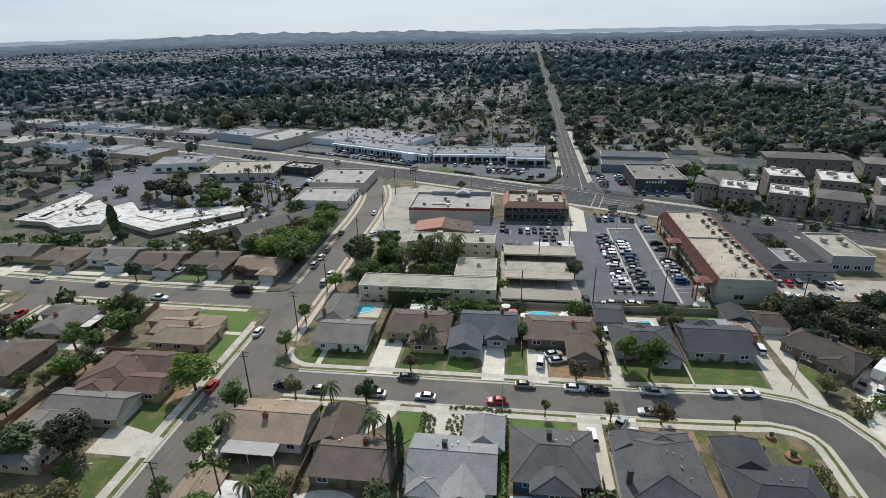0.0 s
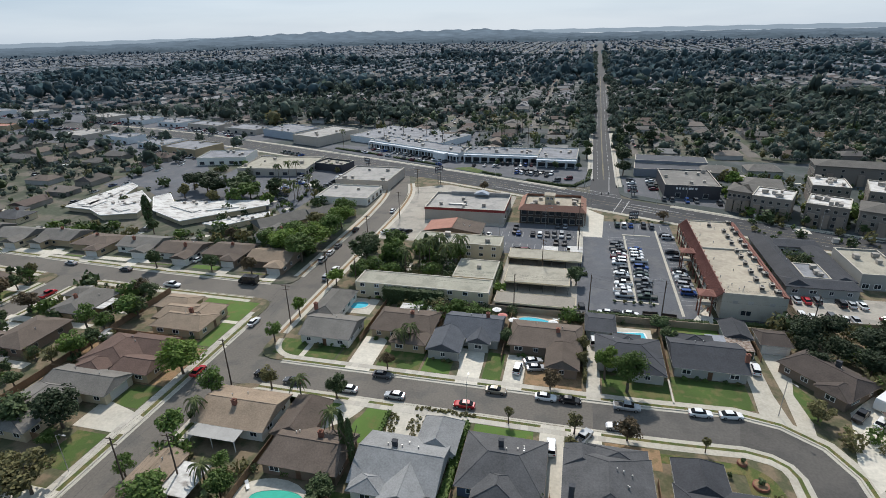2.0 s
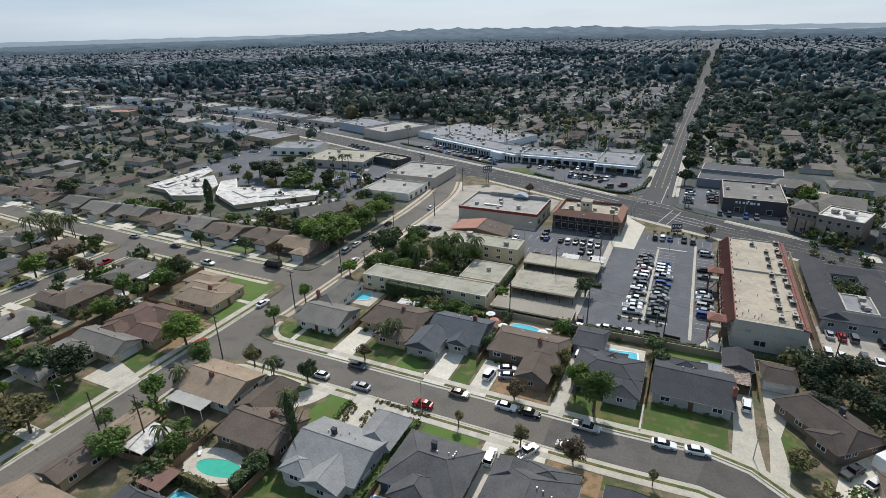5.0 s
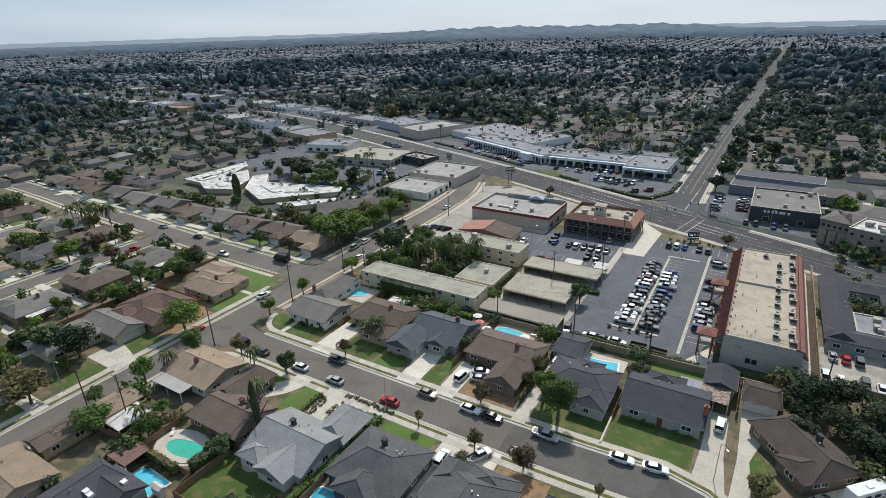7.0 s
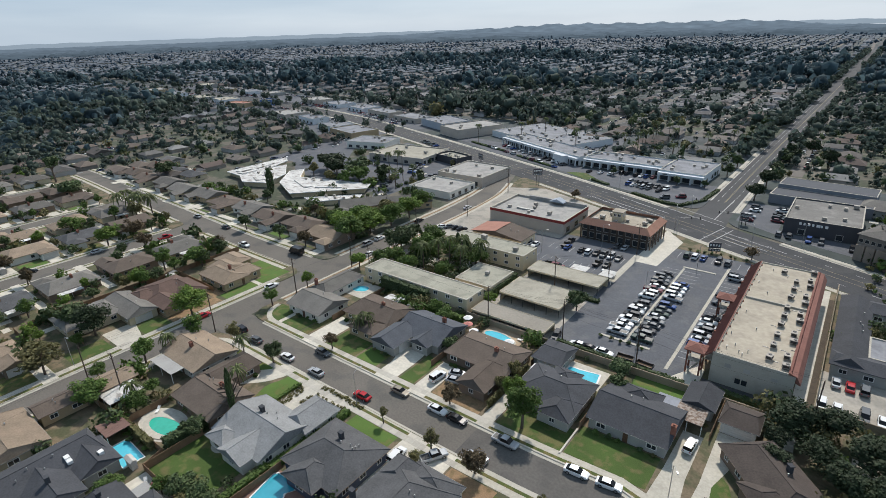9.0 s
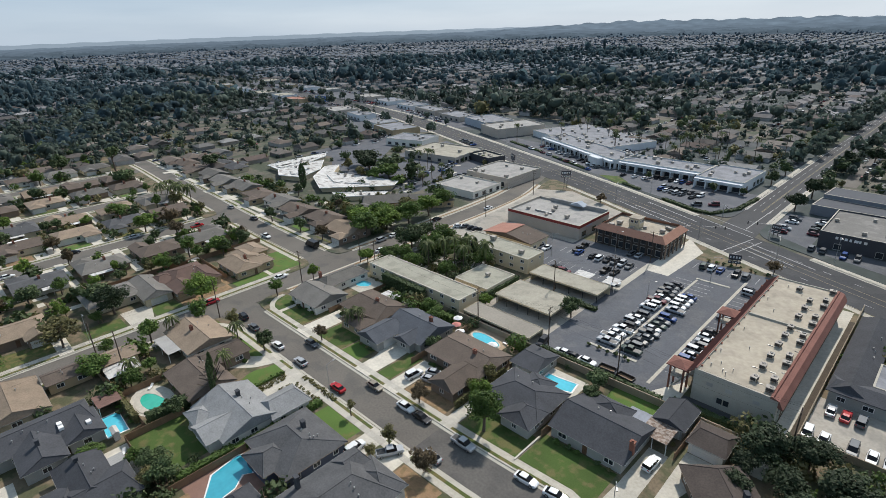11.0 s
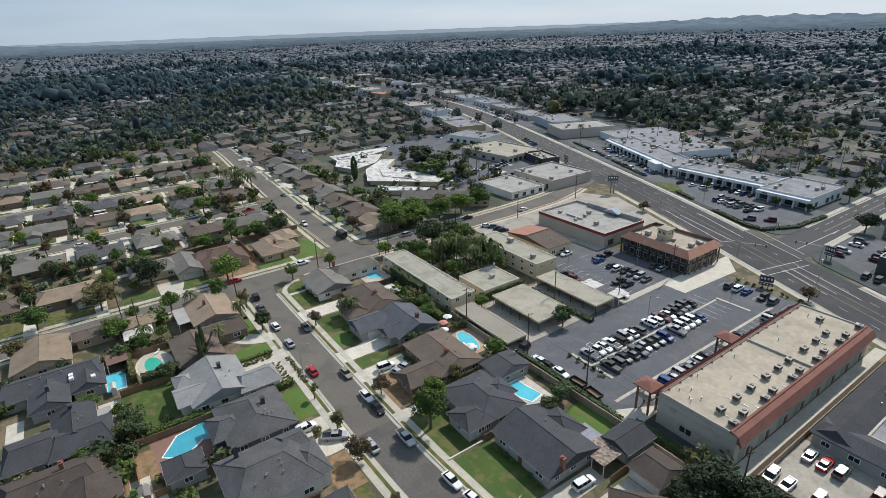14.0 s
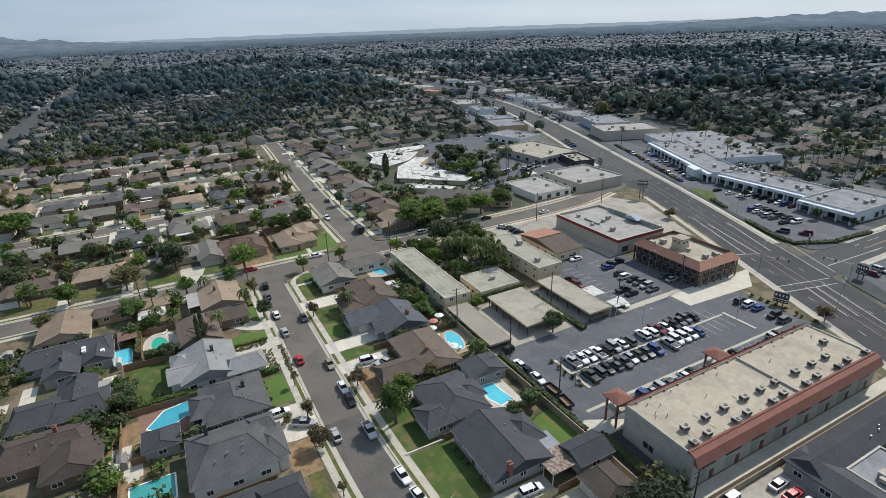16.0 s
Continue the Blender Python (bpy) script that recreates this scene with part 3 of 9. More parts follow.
slab_poly("lawn", [(66.2, 105.6), (68.6, 102.4), (71.4, 107.6), (69.2, 114), (66.4, 117)], LAWN, 0.17, "green front lawn by a curved kerb", "lawn")
slab_poly("driveway", [(71.4, 93), (72, 86), (92, 104), (92, 116), (84, 116), (76, 108)], DRIVE, 0.186, "broad pale concrete driveway", "driveway")
slab_poly("lawn", [(74, 80), (80, 70), (100, 86), (95, 100)], LAWN2, 0.17, "bright green lawn", "lawn")
slab("lawn", 45, 56.6, 130.5, 137, LAWN2, label="bright green back lawn", cat="lawn")
slab("terrace", 5, 16.5, 128.6, 136.6, mat("terrace_sandstone", (0.40, 0.30, 0.20), 0.9, 0.2, 0.4, 4, 0.2), 0.19, "tan paved pool terrace", "terrace")
slab("terrace", 29.4, 40, 125.8, 133.6, DRIVE, 0.19, "pale concrete pool terrace", "terrace")
slab("terrace", -44.5, -36, 127, 136, DRIVE, 0.19, "pale concrete pool terrace", "terrace")
# south side
slab("lawn", -54.5, -38.6, 86.2, 88.8, DRYLAWN, label="dry front lawn", cat="lawn")
slab_poly("lawn", [(-40, 86.6), (-40, 88.9), (-27.6, 88.9), (-28.4, 87.2, 1), (-31, 85, 1.5), (-35.2, 84.8), (-35.6, 86.6)], LAWN2, 0.17, "green front lawn with a curved edge", "lawn")
slab_poly("driveway", [(-22.2, 91.4), (-26.9, 91.4), (-27.4, 88.6, 1.5), (-30.4, 85.6, 2), (-35, 84.4), (-35.2, 80.2), (-29, 80.0, 1), (-24.4, 84.4, 2), (-22.6, 88.2, 1)], DRIVE, 0.186, "pale concrete driveway with a curved edge", "driveway")
slab_poly("lawn", [(-21.8, 88.9), (-16.9, 88.9), (-16.9, 78.6), (-21.4, 78.6), (-23.4, 83.4, 2), (-22.0, 87)], LAWN2, 0.17, "bright green lawn beside a driveway", "lawn")
slab("forecourt", -16.7, -0.8, 79, 91.2, DRIVE, 0.182, "pale concrete and gravel front court", "pavement")
slab("lawn", 1.6, 13.4, 83.6, 88.8, LAWN2, label="green front lawn", cat="lawn")
slab("driveway", 14.6, 19.4, 72, 91.4, DRIVE, 0.186, "pale concrete driveway", "driveway")
slab_poly("driveway", [(20.6, 91.4), (26.4, 91.4), (26.6, 86), (25.6, 81), (20.6, 81)], DRIVE, 0.186, "pale concrete driveway", "driveway")
slab("dry_garden", 27, 37, 83.4, 88.8, BARE, label="bare brown front yard", cat="garden")
slab_poly("lawn", [(37, 85.6), (37, 88), (46, 88.2), (52, 88.2), (55.6, 86, 2), (56.6, 82), (56.6, 66), (51, 66), (51, 85.6)], DRYLAWN, 0.17, "dry green lawn along a curved walk", "lawn")
slab("lawn", -19.7, -4.4, 54.4, 66.4, LAWN, label="green back lawn", cat="lawn")
slab_poly("terrace", [(-29.8 + 6.8 * math.cos(a * 0.35), 62.6 + 4.4 * math.sin(a * 0.35)) for a in range(18)], DRIVE, 0.158, "pale curved concrete pool terrace", "terrace")
slab_poly("terrace", [(-13.8 + 2.2 * math.cos(a * 0.35), 66.4 + 2.0 * math.sin(a * 0.35)) for a in range(18)], CONC, 0.186, "small round concrete patio", "terrace")
slab("lawn", 20, 34, 50, 58, BARE, label="bare brown back yard", cat="garden")
slab("driveway", -24, -12.4, 32.4, 35.6, DRIVE, 0.186, "pale concrete driveway beside a house", "driveway")
slab("dry_garden", 3, 18, 51.6, 57.4, BARE, label="bare brown back yard", cat="garden")
slab("terrace", -19.4, -9, 49.4, 54, DRIVE, 0.184, "pale concrete patio behind a house", "terrace")
for cy, a0 in ((82.6, 90), (110.4, 180)):
    arc = [radians(a0 + k * 7.5) for k in range(13)]
    slab_poly("corner_walk", [(-47 + 7.9 * math.cos(a), cy + 7.9 * math.sin(a)) for a in arc] + [(-47 + 6.4 * math.cos(a), cy + 6.4 * math.sin(a)) for a in reversed(arc)], CONC, 0.186, "pale concrete walk curving round a street corner", "sidewalk")
# west side of the side street
slab("lawn", -75, -70.8, 103, 127, LAWN2, label="bright green corner lawn", cat="lawn")
slab("lawn", -88, -75, 118.6, 127.4, LAWN2, label="bright green corner lawn", cat="lawn")
slab("path", -76, -70.8, 114.6, 116, DRIVE, 0.184, "pale concrete garden path", "path")
slab("dry_garden", -75, -70.8, 86, 101.6, BARE, label="bare reddish front yard", cat="garden")
slab("lawn", -78, -70.8, 78, 85.4, LAWN, label="green front lawn with a curved edge", cat="lawn")
slab_poly("driveway", [(-80.4, 70.6), (-67.6, 70.6), (-67.6, 76), (-72, 77.4, 2), (-80.4, 79.4)], DRIVE, 0.186, "pale flared concrete driveway", "driveway")
slab("lawn", -78, -70.8, 60, 69.8, LAWN, label="green front lawn", cat="lawn")
for y0, y1, m in ((40, 56, DRYLAWN), (20, 38, DRYLAWN), (-2, 18, LAWN), (-24, -4, DRYLAWN)):
    slab("lawn", -79, -70.8, y0, y1, m, label="patchy front lawn", cat="lawn")
    slab("driveway", -80, -67.6, y1 - 3.6, y1 - 0.2, DRIVE, 0.186, "pale concrete driveway", "driveway")

slab("dry_garden", -102.2, -96.6, 66, 103.4, BARE, label="bare pinkish back yard along a fence", cat="garden")
slab("dry_garden", -96.4, -75, 101.2, 105.2, BARE, 0.168, "bare strip between two houses", "garden")
slab("dry_garden", -82, -75.2, 85.6, 88.4, BARE, 0.172, "bare reddish side yard", "garden")
slab("low_kerb", 41.4, 41.75, 103.8, 112, DRIVE, 0.42, "low pale kerb between two front lawns", "kerb")
# parking lots
slab("parking_lot", 21, 55.6, 138.6, 219, LOTASPH, 0.165, "dark sealed asphalt parking lot with painted stalls", "parking lot")
slab_poly("parking_lot", [(-18.5, 178.6), (21, 178.6), (21, 211), (-8, 211), (-8.6, 205), (-18.5, 205)], LOTASPH, 0.169, "grey asphalt office parking lot", "parking lot")
slab_poly("forecourt", [(21.2, 200), (29.6, 200), (31, 226), (22.6, 236)], DRIVE, 0.176, "pale concrete driveway apron", "driveway")
slab_poly("forecourt", [(-56, 184), (-36.5, 184), (-36.5, 204), (-8.5, 205), (-8, 247), (-44, 262), (-60, 255), (-56.6, 215)], PAVELOT, 0.166, "worn pale concrete forecourt", "parking lot")
slab("alley", -3, 22, 136.4, 178, PAVELOT, 0.162, "worn grey concrete alley", "pavement")
slab("lot_walk", 20.4, 22.6, 180, 206, CONC, 0.182, "pale concrete strip between two parking lots", "sidewalk")
slab("alley", 57.4, 75.6, 138.6, 144.2, NEWASPH, 0.164, "dark asphalt service alley", "pavement")
slab_poly("alley", [(51.5, 137.2), (57.2, 137.2), (57.2, 147.5), (55.8, 149), (51.5, 141)], DRIVE, 0.186, "pale concrete apron by stairs", "pavement")
slab("alley", 57.4, 75.6, 137.1, 138.4, DRIVE, 0.182, "pale concrete kerb walk along a wall", "pavement")
slab("alley", 74.7, 77.3, 141, 210, DRIVE, 0.166, "pale concrete side alley", "pavement")
slab("planting_bed", 77.4, 78.6, 146, 204, mat("dark_mulch", (0.072, 0.056, 0.040), 0.95, 0.35, 0.4, 4.0, 0.5), 0.2, "narrow bed of dark brown mulch", "garden")
slab("parking_lot", 79, 118, 145.4, 163, PAVELOT, 0.168, "worn grey concrete parking lot", "parking lot")
slab_poly("parking_lot", [(41.6, 262), (60, 251), (82, 243), (83, 256), (57, 256), (57, 290), (41.6, 290)], LOTASPH, 0.168, "dark asphalt shop parking lot", "parking lot")
slab_poly("parking_lot", [(20, 270, 5), (24.6, 284), (26, 309), (-44, 310), (-52, 313), (-118, 346), (-150, 352), (-152, 340), (-113, 319), (-53, 298), (-18, 283)], LOTASPH, 0.168, "dark asphalt lot in front of shops", "parking lot")
slab_poly("parking_lot", [(-40, 330), (-100, 346), (-150, 420), (-56, 412), (-42, 345)], LOTASPH, 0.166, "asphalt lot behind shops", "parking lot")
slab_poly("parking_lot", [(-88, 280), (-128, 296), (-180, 314), (-175, 250), (-150, 215), (-116, 218), (-107, 246), (-104, 278)], LOTASPH, 0.166, "asphalt lot between shop buildings", "parking lot")
for side in (1, -1):
    pts = [p for p in LINES["boulevard"] if -780 < p[0] < -205]
    solid("shop_forecourt", strip(bmesh.new(), pts, side * 12.5, side * 60, 0.02, 0.158 if side > 0 else 0.154), LOTASPH, "worn paved lots along the boulevard", "parking lot", "structure")
slab_poly("parking_lot", [(-104, 200), (-104, 246), (-175, 250), (-215, 300), (-235, 300), (-230, 232), (-205, 233), (-186, 220), (-166, 214), (-128, 200), (-114, 212)], LOTASPH, 0.162, "asphalt lot round a school", "parking lot")
slab_poly("planter_strip", [(-34, 287.6, 1), (-30.4, 292.6, 2), (-40, 300.6, 2), (-50, 297, 1)], LAWN, 0.22, "low planted strip along the boulevard", "planter")

# painted stalls
b = bmesh.new()
for i in range(20):
    y = 150.6 + i * 2.65
    for xa, xb in ((31.8, 37.1), (38.1, 43.4)):
        box(b, xa, xb, y - 0.06, y + 0.06, 0.15, 0.172)
for i in range(22):
    y = 150 + i * 2.7
    box(b, 50.4, 55.4, y - 0.06, y + 0.06, 0.15, 0.172)
for i in range(11):
    x = -8 + i * 2.7
    for ya, yb in ((195.4, 200.2), (184, 188.6)):
        box(b, x - 0.06, x + 0.06, ya, yb, 0.15, 0.176)
for i in range(9):
    x = 33 + i * 2.7
    box(b, x - 0.06, x + 0.06, 211.4, 216.4, 0.15, 0.172)
marking("stall_lines", b, None, "worn white painted parking stall lines")
b = bmesh.new()
box(b, 31.2, 43.9, 148.6, 149.4, 0.1, 0.32)
box(b, 37.25, 37.95, 149.4, 203, 0.1, 0.3)
solid("lot_island", b, KERB, "raised concrete island between two rows of parking", "kerb", "structure")
b = bmesh.new()
box(b, 37.0, 47, 203.6, 204.5, 0.1, 0.32)
solid("lot_island", b, KERB, "raised concrete island at the end of a lot", "kerb", "structure")
slab("lot_walk", 49.2, 50.0, 143, 211, CONC, 0.19, "pale concrete walkway beside parking stalls", "sidewalk")

# ---------------------------------------------------------------- houses
def window_meshes():
    b = bmesh.new()
    for x0, x1, z0, z1 in ((-0.5, -0.43, 0, 1), (0.43, 0.5, 0, 1), (-0.43, 0.43, 0, 0.08), (-0.43, 0.43, 0.92, 1), (-0.025, 0.025, 0.08, 0.92)):
        box(b, x0, x1, -0.07, 0.02, z0, z1)
    f = mesh_of("window_frame", b, TRIM)
    b = bmesh.new()
    box(b, -0.43, 0.43, -0.025, 0.01, 0.08, 0.92)
    return f, mesh_of("pane", b, GLASS)


WIN_FRAME, WIN_PANE = window_meshes()
b = bmesh.new()
for i in range(4):
    box(b, -0.49, 0.49, -0.05, 0.02, 0.005 + 0.25 * i, 0.24 + 0.25 * i)
GARAGE_DOOR = mesh_of("garage_door", b, DOORM)
b = bmesh.new()
box(b, -0.5, 0.5, -0.04, 0.02, 0, 1)
box(b, -0.38, -0.06, -0.06, 0.0, 0.1, 0.9)
box(b, 0.06, 0.38, -0.06, 0.0, 0.1, 0.9)
FRONT_DOOR = mesh_of("front_door", b, WOODDOOR)
b = bmesh.new()
tube(b, (0, 0, -0.5), (0, 0, 0.45), 0.09, 0.09, 8)
tube(b, (0, 0, 0.45), (0, 0, 0.55), 0.16, 0.13, 8)
VENT = mesh_of("vent_pipe", b, METAL)
b = bmesh.new()
box(b, -0.45, 0.45, -0.35, 0.35, -1.8, 1.0)
box(b, -0.53, 0.53, -0.43, 0.43, 1.0, 1.14)
box(b, -0.2, 0.2, -0.2, 0.2, 1.14, 1.4)
CHIMNEY = mesh_of("chimney", b, BRICK)
b = bmesh.new()
box(b, -0.45, 0.45, -0.35, 0.35, -1.8, 1.0)
box(b, -0.53, 0.53, -0.43, 0.43, 1.0, 1.14)
CHIMNEY_D = mesh_of("chimney", b, R_DARK)


def roof(bm, x0, x1, y0, y1, z, rise, axis, hip, over=0.55, thick=0.16):
    """A gabled (hip=0) or hipped (hip up to 1) roof over a rectangle."""
    x0, x1, y0, y1 = x0 - over, x1 + over, y0 - over, y1 + over
    z = z - over * 0.25
    lo = [bm.verts.new(p) for p in ((x0, y0, z), (x1, y0, z), (x1, y1, z), (x0, y1, z))]
    hi = [bm.verts.new(p) for p in ((x0, y0, z + thick), (x1, y0, z + thick), (x1, y1, z + thick), (x0, y1, z + thick))]
    if axis == "x":
        ins = hip * (y1 - y0) / 2
        r = [bm.verts.new((x0 + ins, (y0 + y1) / 2, z + thick + rise)), bm.verts.new((x1 - ins, (y0 + y1) / 2, z + thick + rise))]
        tops = ((hi[0], hi[1], r[1], r[0]), (hi[2], hi[3], r[0], r[1]), (hi[1], hi[2], r[1]), (hi[3], hi[0], r[0]))
    else:
        ins = hip * (x1 - x0) / 2
        r = [bm.verts.new(((x0 + x1) / 2, y0 + ins, z + thick + rise)), bm.verts.new(((x0 + x1) / 2, y1 - ins, z + thick + rise))]
        tops = ((hi[1], hi[2], r[1], r[0]), (hi[3], hi[0], r[0], r[1]), (hi[0], hi[1], r[0]), (hi[2], hi[3], r[1]))
    for f in (*tops, tuple(lo[::-1])):
        bm.faces.new(f)
    for i in range(4):
        bm.faces.new((lo[i], lo[(i + 1) % 4], hi[(i + 1) % 4], hi[i]))


def ring(bm, x0, x1, y0, y1, th, z0, z1):
    """Four walls of a thickness round a rectangle, mitred."""
    o = ((x0, y0), (x1, y0), (x1, y1), (x0, y1))
    i = ((x0 + th, y0 + th), (x1 - th, y0 + th), (x1 - th, y1 - th), (x0 + th, y1 - th))
    v = [[bm.verts.new((*p, z)) for p in q] for q, z in ((o, z0), (o, z1), (i, z1), (i, z0))]
    for a, c in zip(v, v[1:] + v[:1]):
        for k in range(4):
            bm.faces.new((a[k], a[(k + 1) % 4], c[(k + 1) % 4], c[k]))


FACES = {"S": (0, -1, 0), "E": (1, 0, 90), "N": (0, 1, 180), "W": (-1, 0, -90)}


b = bmesh.new()
for x0, x1, z0, z1 in ((-0.5, -0.43, 0, 1), (0.43, 0.5, 0, 1), (-0.43, 0.43, 0, 0.08), (-0.43, 0.43, 0.92, 1)):
    box(b, x0, x1, -0.07, 0.02, z0, z1)
k = len(b.faces)
box(b, -0.43, 0.43, -0.025, 0.01, 0.08, 0.92)
b.faces.ensure_lookup_table()
for f in b.faces[k:]:
    f.material_index = 1
WIN_FAR = mesh_of("window", b, W_GREY, GLASS)


def opening(parent, name, me, x, y, z, rz, w, h, label="", pane=None):
    px, py = parent.matrix_basis.translation[:2]
    if pane and parent.parent is None and (px < -100 or py > 200):
        me, pane = WIN_FAR, None
    ob = put(name, me, parent, pose(x, y, z, 0, 0, rz) @ Matrix.Diagonal((w, 1, h, 1)), label)
    if pane:
        put("pane", pane, ob)
    return ob


def house(rects, roof_mat, wall_mat, label, front="S", garage=None, rise=1.9, h=2.7, chimney=None, rot=0, centre=None, sides="SE", group="houses on the street",
          vents=2, chim_mesh=None, seed=None, faces_win=3.8):
    """rects: (x0, x1, y0, y1, ridge axis, hip), the main body first; garage: (rect, face). World metres, or round centre where it is turned."""
    rnd = random.Random(seed if seed is not None else int(abs(rects[0][0] * 7 + rects[0][2] * 13)))
    x0, x1, y0, y1 = rects[0][:4]
    cx, cy = centre or ((x0 + x1) / 2, (y0 + y1) / 2)
    t = thing("house", pose(cx, cy, 0.15, 0, 0, rot), label, "house", group)
    if centre:
        local = list(rects)
    else:
        local = [(a - cx, b - cx, c - cy, d - cy, ax, hp) for a, b, c, d, ax, hp in rects]
    rf = None
    for i, (a, b, c, d, ax, hp) in enumerate(local):
        wb, rb = bmesh.new(), bmesh.new()
        r = rise * (min(d - c, b - a) / 11.0) ** 0.6 if i else rise
        e = 0.012 * i
        if hp < 0.9:
            k = 0.90
            if ax == "x":
                m, s = (c + d) / 2, hp * (d - c) / 2
                loft(wb, [[(x, c + e, -0.3), (x, d - e, -0.3), (x, d - e, h), (x, m, h + (r * k if 0 < j < 3 else 0.01)), (x, c + e, h)]
                          for j, x in enumerate((a + e, a + s + e + 0.01, b - s - e - 0.01, b - e) if s else (a + e - 1e-3, a + e, b - e, b - e + 1e-3))])
            else:
                m, s = (a + b) / 2, hp * (b - a) / 2
                loft(wb, [[(a + e, y, -0.3), (b - e, y, -0.3), (b - e, y, h), (m, y, h + (r * k if 0 < j < 3 else 0.01)), (a + e, y, h)]
                          for j, y in enumerate((c + e, c + s + e + 0.01, d - s - e - 0.01, d - e) if s else (c + e - 1e-3, c + e, d - e, d - e + 1e-3))])
        else:
            box(wb, a + e, b - e, c + e, d - e, -0.3, h)
        roof(rb, a, b, c, d, h + 0.02 * i, r, ax, hp)
        part("wall", wb, wall_mat, t)
        made = part("roof", rb, roof_mat, t)
        rf = rf or made
        if cx > -100 and cy < 140:
            cb, eb = bmesh.new(), bmesh.new()
            zt, zr, o = h + 0.02 * i - 0.1375 + 0.17, h + 0.02 * i - 0.1375 + 0.16 + r, 0.55
            if ax == "x":
                ins = hp * (d - c + 2 * o) / 2
                ends = ((a - o + ins, (c + d) / 2), (b + o - ins, (c + d) / 2))
                hips = ((ends[0], (a - o, c - o)), (ends[0], (a - o, d + o)), (ends[1], (b + o, c - o)), (ends[1], (b + o, d + o)))
            else:
                ins = hp * (b - a + 2 * o) / 2
                ends = (((a + b) / 2, c - o + ins), ((a + b) / 2, d + o - ins))
                hips = ((ends[0], (a - o, c - o)), (ends[0], (b + o, c - o)), (ends[1], (a - o, d + o)), (ends[1], (b + o, d + o)))
            tube(cb, (*ends[0], zr), (*ends[1], zr), 0.09, 0.09, 5)
            for p, q in hips:
                tube(cb, (*p, zr), (*q, zt), 0.08, 0.08, 5)
            part("ridge_cap", cb, roof_mat, t, "raised ridge and hip shingles")
            ring(eb, a - o - 0.03, b + o + 0.03, c - o - 0.03, d + o + 0.03, 0.05, zt - 0.15, zt - 0.02)
            part("fascia_board", eb, W_GREY if wall_mat in (W_WHITE, W_GREY, W_CREAM) else W_BROWN, t, "painted eave board")
    for i in range(vents):
        a, b, c, d, ax, hp = local[0]
        fx, fy = rnd.uniform(0.25, 0.75), rnd.uniform(0.58, 0.8)
        yy, xx = c + (d - c) * fy, a + (b - a) * fx
        if ax == "x":
            zz = h + rise * (1 - abs(yy - (c + d) / 2) / ((d - c) / 2 + 0.55))
        else:
            xx = a + (b - a) * fy
            yy = c + (d - c) * fx
            zz = h + rise * (1 - abs(xx - (a + b) / 2) / ((b - a) / 2 + 0.55))
        put("vent_pipe", VENT, rf, pose(xx, yy, zz), "small galvanised roof vent")
    if chimney:
        x, y = chimney if centre else (chimney[0] - cx, chimney[1] - cy)
        put("chimney", chim_mesh or CHIMNEY, rf, pose(x, y, h + rise - 0.3), "brick chimney with a cap")
    for i, (a, b, c, d, ax, hp) in enumerate(local):
        for f in sides:
            nx, ny, rz = FACES[f]
            ln = b - a if nx == 0 else d - c
            fx, fy = (a + b) / 2 + nx * (b - a) / 2, (c + d) / 2 + ny * (d - c) / 2
            tx, ty = (1, 0) if nx == 0 else (0, 1)
            if garage and garage == (i, f):
                w = min(4.9, ln - 0.8)
                opening(t, "garage_door", GARAGE_DOOR, fx, fy, 0, rz, w, 2.15, "pale panelled garage door")
                continue
            n = max(1, int(ln / faces_win))
            for k in range(n):
                s = (k + 0.5) / n * ln - ln / 2
                x, y = fx + tx * s, fy + ty * s
                px, py = x + nx * 0.3, y + ny * 0.3
                if any(q[0] < px < q[1] and q[2] < py < q[3] for j, q in enumerate(local) if j != i):
                    continue
                if i == 0 and f == front and k == n // 2 and n > 1:
                    opening(t, "front_door", FRONT_DOOR, x, y, 0, rz, 1.0, 2.05, "stained wooden front door")
                else:
                    opening(t, "window", WIN_FRAME, x, y, 0.95, rz, rnd.choice((1.2, 1.6, 2.0)), 1.15, pane=WIN_PANE)
    return t


# north side of the street
house([(-48, -35, 109.6, 120.6, "x", 0), (-50.5, -43, 119.5, 135, "y", 0.7)], R_GREY, W_WHITE, "white stucco house with a grey gabled roof", rise=2.1, chimney=(-49, 121))
house([(-31, -15.2, 116, 127.4, "x", 0.35), (-24, -15.4, 111, 117, "y", 0.9)], R_BROWN, W_TAN, "tan stucco house with a brown hipped roof", garage=(0, "W"), chimney=(-21.5, 122))
house([(-11.8, 2, 116.6, 128.4, "x", 0), (-14, -6.6, 109.6, 118.5, "y", 0), (-5, 0, 114.6, 120, "y", 0)], R_BLUE, W_GREY, "slate blue gabled house with grey walls", garage=(1, "E"), rise=2.5, chimney=(-1.5, 124))
house([(5.2, 22, 116, 127.4, "x", 0.3), (14.6, 21.4, 108, 118, "y", 0.35)], R_BROWN, W_BROWN, "brown house with a low brown shingle roof", chimney=(16.5, 121), rise=1.8)
house([(26, 40.2, 112.8, 124.2, "x", 0.8), (33.4, 40.2, 109.8, 116, "y", 0.6), (30.4, 36, 121, 125.6, "y", 0.8)], R_DARK, W_GREY, "charcoal roofed house behind a large tree", rise=1.9)
house([(43, 58, 114, 126.4, "x", 0), (45, 53, 124, 128.6, "y", 0.6)], R_DARK, W_GREY, "wide grey house with a charcoal gabled roof", rise=2.4, chimney=(58.3, 117))
